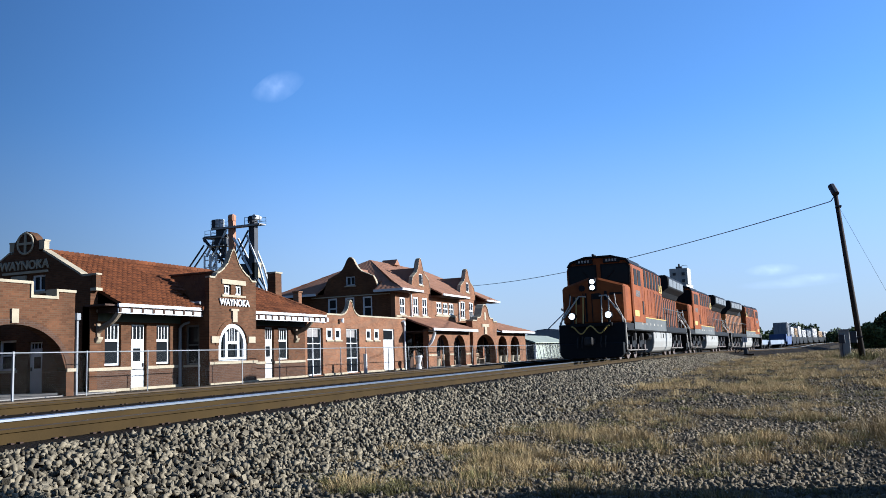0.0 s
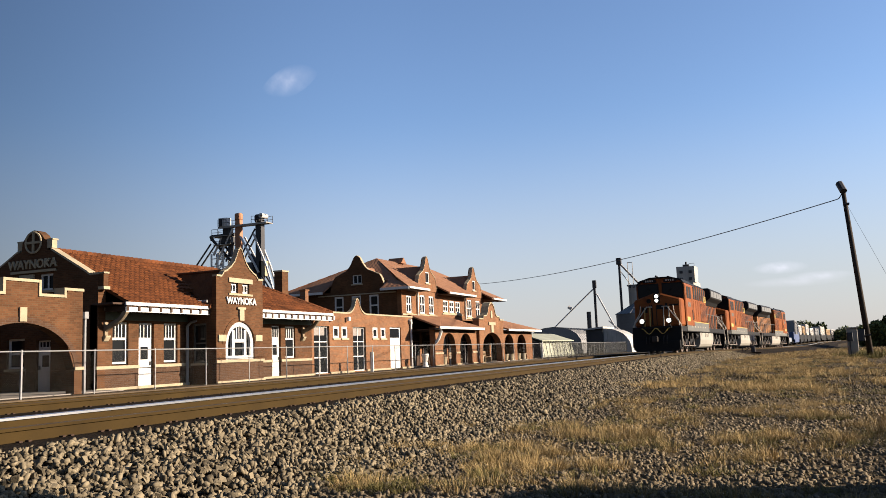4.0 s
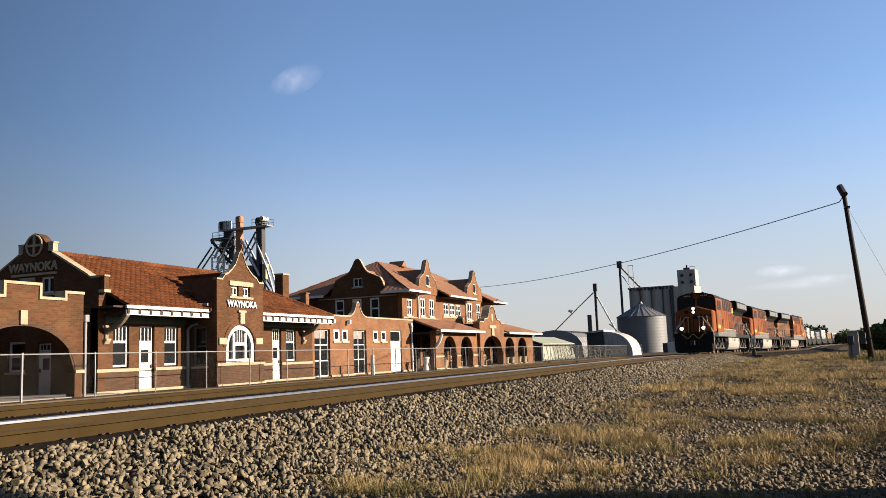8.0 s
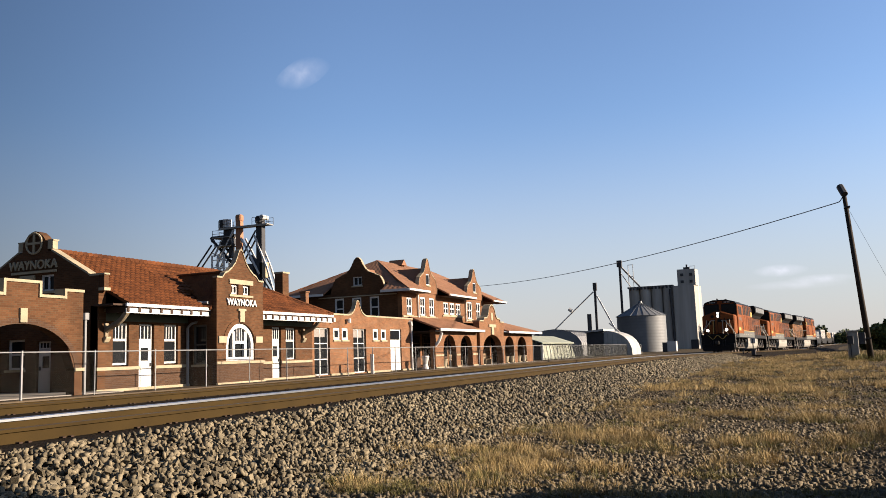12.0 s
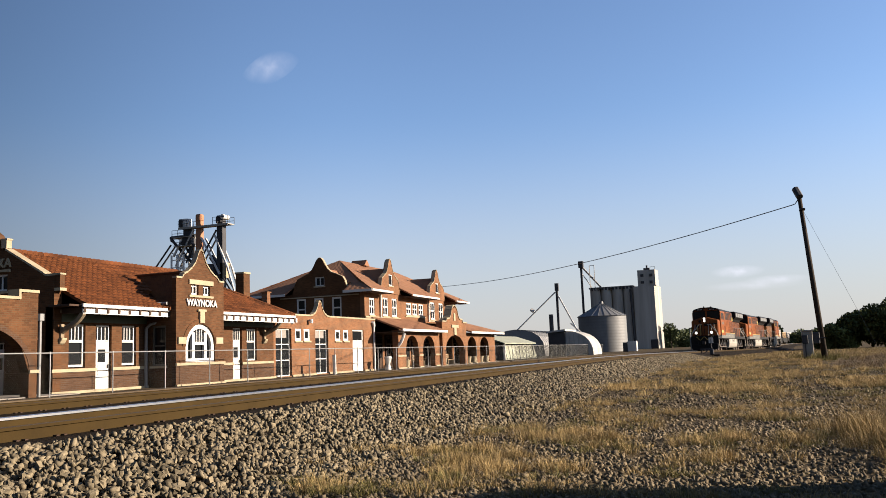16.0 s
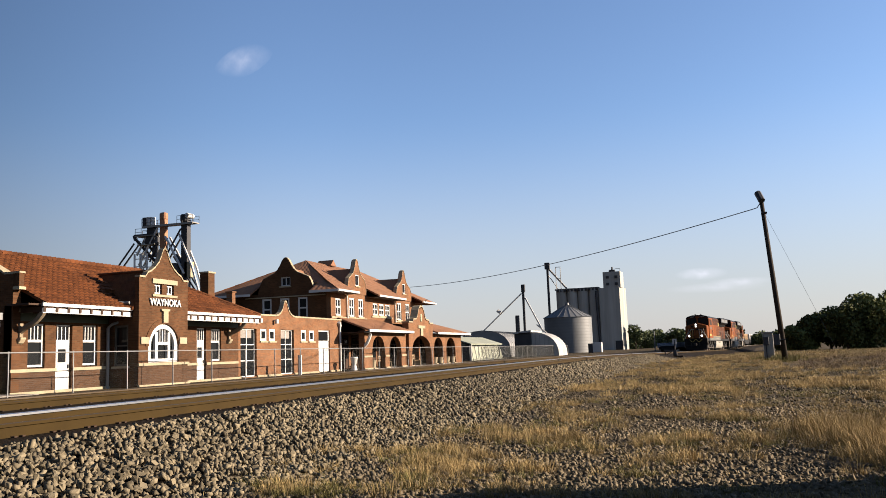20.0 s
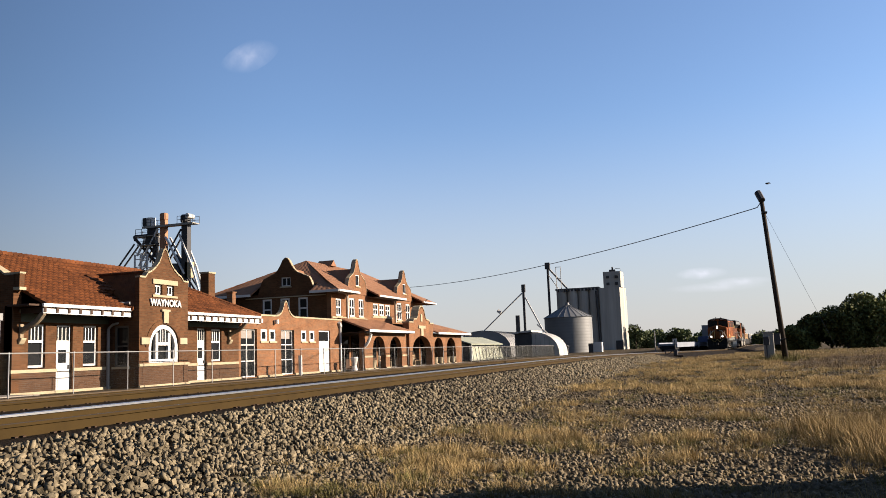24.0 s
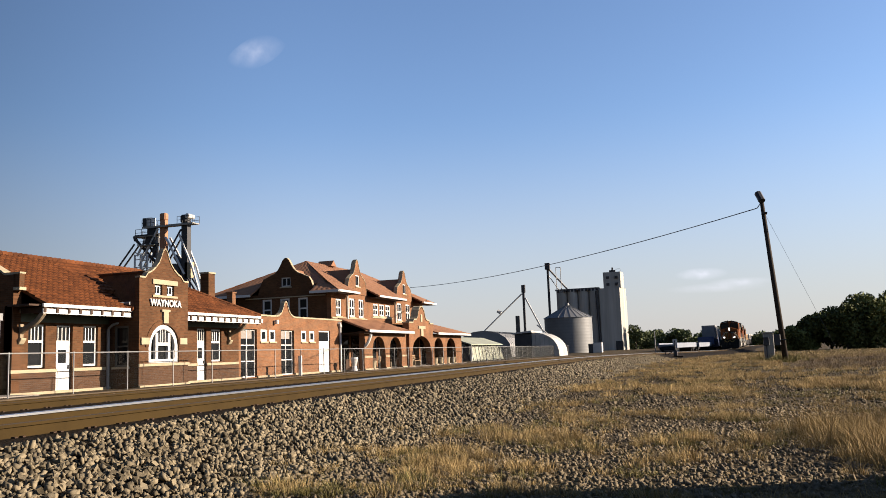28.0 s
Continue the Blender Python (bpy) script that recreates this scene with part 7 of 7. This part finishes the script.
def heap(name, label, places, sizes, seed, parent=None, mat=None):
    rng = np.random.default_rng(seed)
    n = len(places)
    base = np.stack(SHAPES)[rng.integers(0, len(SHAPES), n)]
    v = np.einsum("nij,nkj->nki", turns(rng, n), base) * (sizes * 0.5)[:, None, None] + np.asarray(places)[:, None, :]
    t = (np.arange(n) * 8)[:, None, None] + STONE_TRIS[None]
    return tagged(triangles(name, v.reshape(-1, 3), t.reshape(-1, 3), mat or STONE, parent), label, "" if parent else "gravel", kind="stuff")


def shoulder(count, x0, x1, seed, s0=-3.9, s1=-1.42):
    rng = np.random.default_rng(seed)
    out = []
    for _ in range(count):
        x, s = rng.uniform(x0, x1), rng.uniform(s0, s1)
        px, py, _t = on_track(x, Y_START + s)
        out.append((px, py, max(ballast_top(s) + grade(x), ground_z(px, py) if s < -3.3 else -9) + rng.uniform(-0.015, 0.05) - (0.03 if s > -1.6 else 0)))
    return out


def sized(n, lo, hi, seed):
    return np.random.default_rng(seed).uniform(lo, hi, n)


for k, (n, x0, x1, lo, hi) in enumerate(((14000, 1.0, 14, 0.046, 0.095), (9500, 14, 30, 0.065, 0.12), (7500, 30, 75, 0.09, 0.15))):
    heap("ballast_stones", "", shoulder(n, x0, x1, 20 + k), sized(n, lo, hi, 30 + k), 40 + k, bed)
spots = [p for p in field_spots(17000, 5.0, 16, -0.36, 0.75, 50, clump=0.5, cut=-0.7)] + [(a + u * 0.8 * math.cos(k), b + v * 0.8 * math.sin(k * 1.7), ground_z(a, b)) for a, b, u, v in BARE for k in range(60)]
heap("field_gravel", "loose pale gravel scattered over the field", spots, sized(len(spots), 0.03, 0.085, 51), 52, mat=FIELDSTONE)
spots = [p for p in field_spots(10000, 14, 45, -0.36, 0.40, 53, clump=0.25, cut=-0.5)]
heap("field_gravel", "loose pale gravel scattered over the field", spots, sized(len(spots), 0.045, 0.11, 54), 55, mat=FIELDSTONE)
meshes = []
for i, shape in enumerate(SHAPES):
    me = bpy.data.meshes.new("stone")
    me.from_pydata([tuple(p) for p in shape * 0.5], [], [tuple(int(k) for k in t) for t in STONE_TRIS])
    me.materials.append(STONE)
    meshes.append(me)
rng = random.Random(61)
for i, p in enumerate(shoulder(300, 4.2, 8.5, 62, -3.3, -2.0)):
    ob = new("stone", meshes[i % len(meshes)])
    ob.parent = bed
    s = rng.uniform(0.06, 0.1)
    ob.matrix_basis = Matrix.LocRotScale((p[0], p[1], p[2] + 0.02), Euler((rng.uniform(0, 6), rng.uniform(0, 6), rng.uniform(0, 6))), (s, s, s))


# ---- what moves ----
# seconds and the place of the leading locomotive's front along the track
FRONT = ((0.0, 36.4), (1.0, 40.5), (2.0, 44.9), (3.0, 48.6), (4.0, 52.3), (5.0, 56.0), (6.0, 59.8), (7.0, 63.5), (8.0, 67.0), (9.0, 70.1), (10.0, 73.0), (11.0, 76.0), (12.0, 79.4), (13.0, 83.3), (14.0, 87.4), (15.0, 91.5), (16.0, 96.3), (17.0, 101.6), (18.0, 106.8), (19.0, 112.2), (20.0, 117.1), (21.0, 121.5), (22.0, 126.0), (23.0, 130.6), (24.0, 135.3), (25.0, 140.0), (26.0, 144.5), (27.0, 148.5), (28.0, 151.5))


def front_at(t):
    ts, xs = [a for a, b in FRONT], [b for a, b in FRONT]
    i = max(0, min(len(ts) - 2, int(t)))
    p1, p2 = xs[i], xs[i + 1]
    p0 = xs[i - 1] if i else 2 * p1 - p2
    p3 = xs[i + 2] if i + 2 < len(xs) else 2 * p2 - p1
    u = t - ts[i]
    return 0.5 * (2 * p1 + (p2 - p0) * u + (2 * p0 - 5 * p1 + 4 * p2 - p3) * u * u + (3 * p1 - p0 - 3 * p2 + p3) * u ** 3)


def along(x, d):
    """The track's x, d metres further along from x."""
    n = 12
    for _ in range(n):
        x += d / n * math.cos(math.atan(track_turn(x)))
    return x


def loco_pose(x, flip):
    a, b = along(x, -6.8), along(x, 6.8)
    p, q = Vector((a, track_y(a), grade(a))), Vector((b, track_y(b), grade(b)))
    turn = math.degrees(math.atan2(q.y - p.y, q.x - p.x))
    m = (p + q) / 2
    tilt = math.degrees(math.atan2(p.z - q.z, (q - p).xy.length))
    return pose(m.x, m.y, m.z, 0, -tilt if flip else tilt, turn + (180 if flip else 0))


def motions():
    times = [i * 0.5 for i in range(57)]
    for k, (ob, flip) in enumerate(((lead, False), (second, False), (third, True))):
        walk(ob, [(t, loco_pose(along(front_at(t), HALF + k * 22.65), flip)) for t in times])
    spins = [i * 4 / 30 for i in range(211)]
    for ob, sg in ((lead, 1), (second, 1), (third, -1)):
        for w in [o for o in ob.children_recursive if o.name.startswith("wheelset")]:
            x = w.matrix_basis.translation.x
            walk(w, [(t, pose(x, 0, WHEEL_R) @ Matrix.Rotation(sg * (front_at(min(28, t)) - 36.4) / WHEEL_R, 4, "Y")) for t in spins if t <= 28.01])
    way = ((0, 150, -250, 20), (12, 105, -130, 16), (20, 70, -50, 13), (23, 52, -14, 11), (24, 45.4, -3.5, 8.6), (25, 44.2, 6.2, 6.3), (26, 40.4, 18.5, 7.7), (27, 33.7, 28.6, 8.8), (28, 26.0, 38.0, 10.0))
    walk(bird, [(t, pose(x, y, z, 0, 0, 112)) for t, x, y, z in way])
    walk(cloud, [(t, pose(1500, 968 - 3.75 * t, 590 + 1.95 * t)) for t in (0, 7, 14, 21, 28)])


motions()
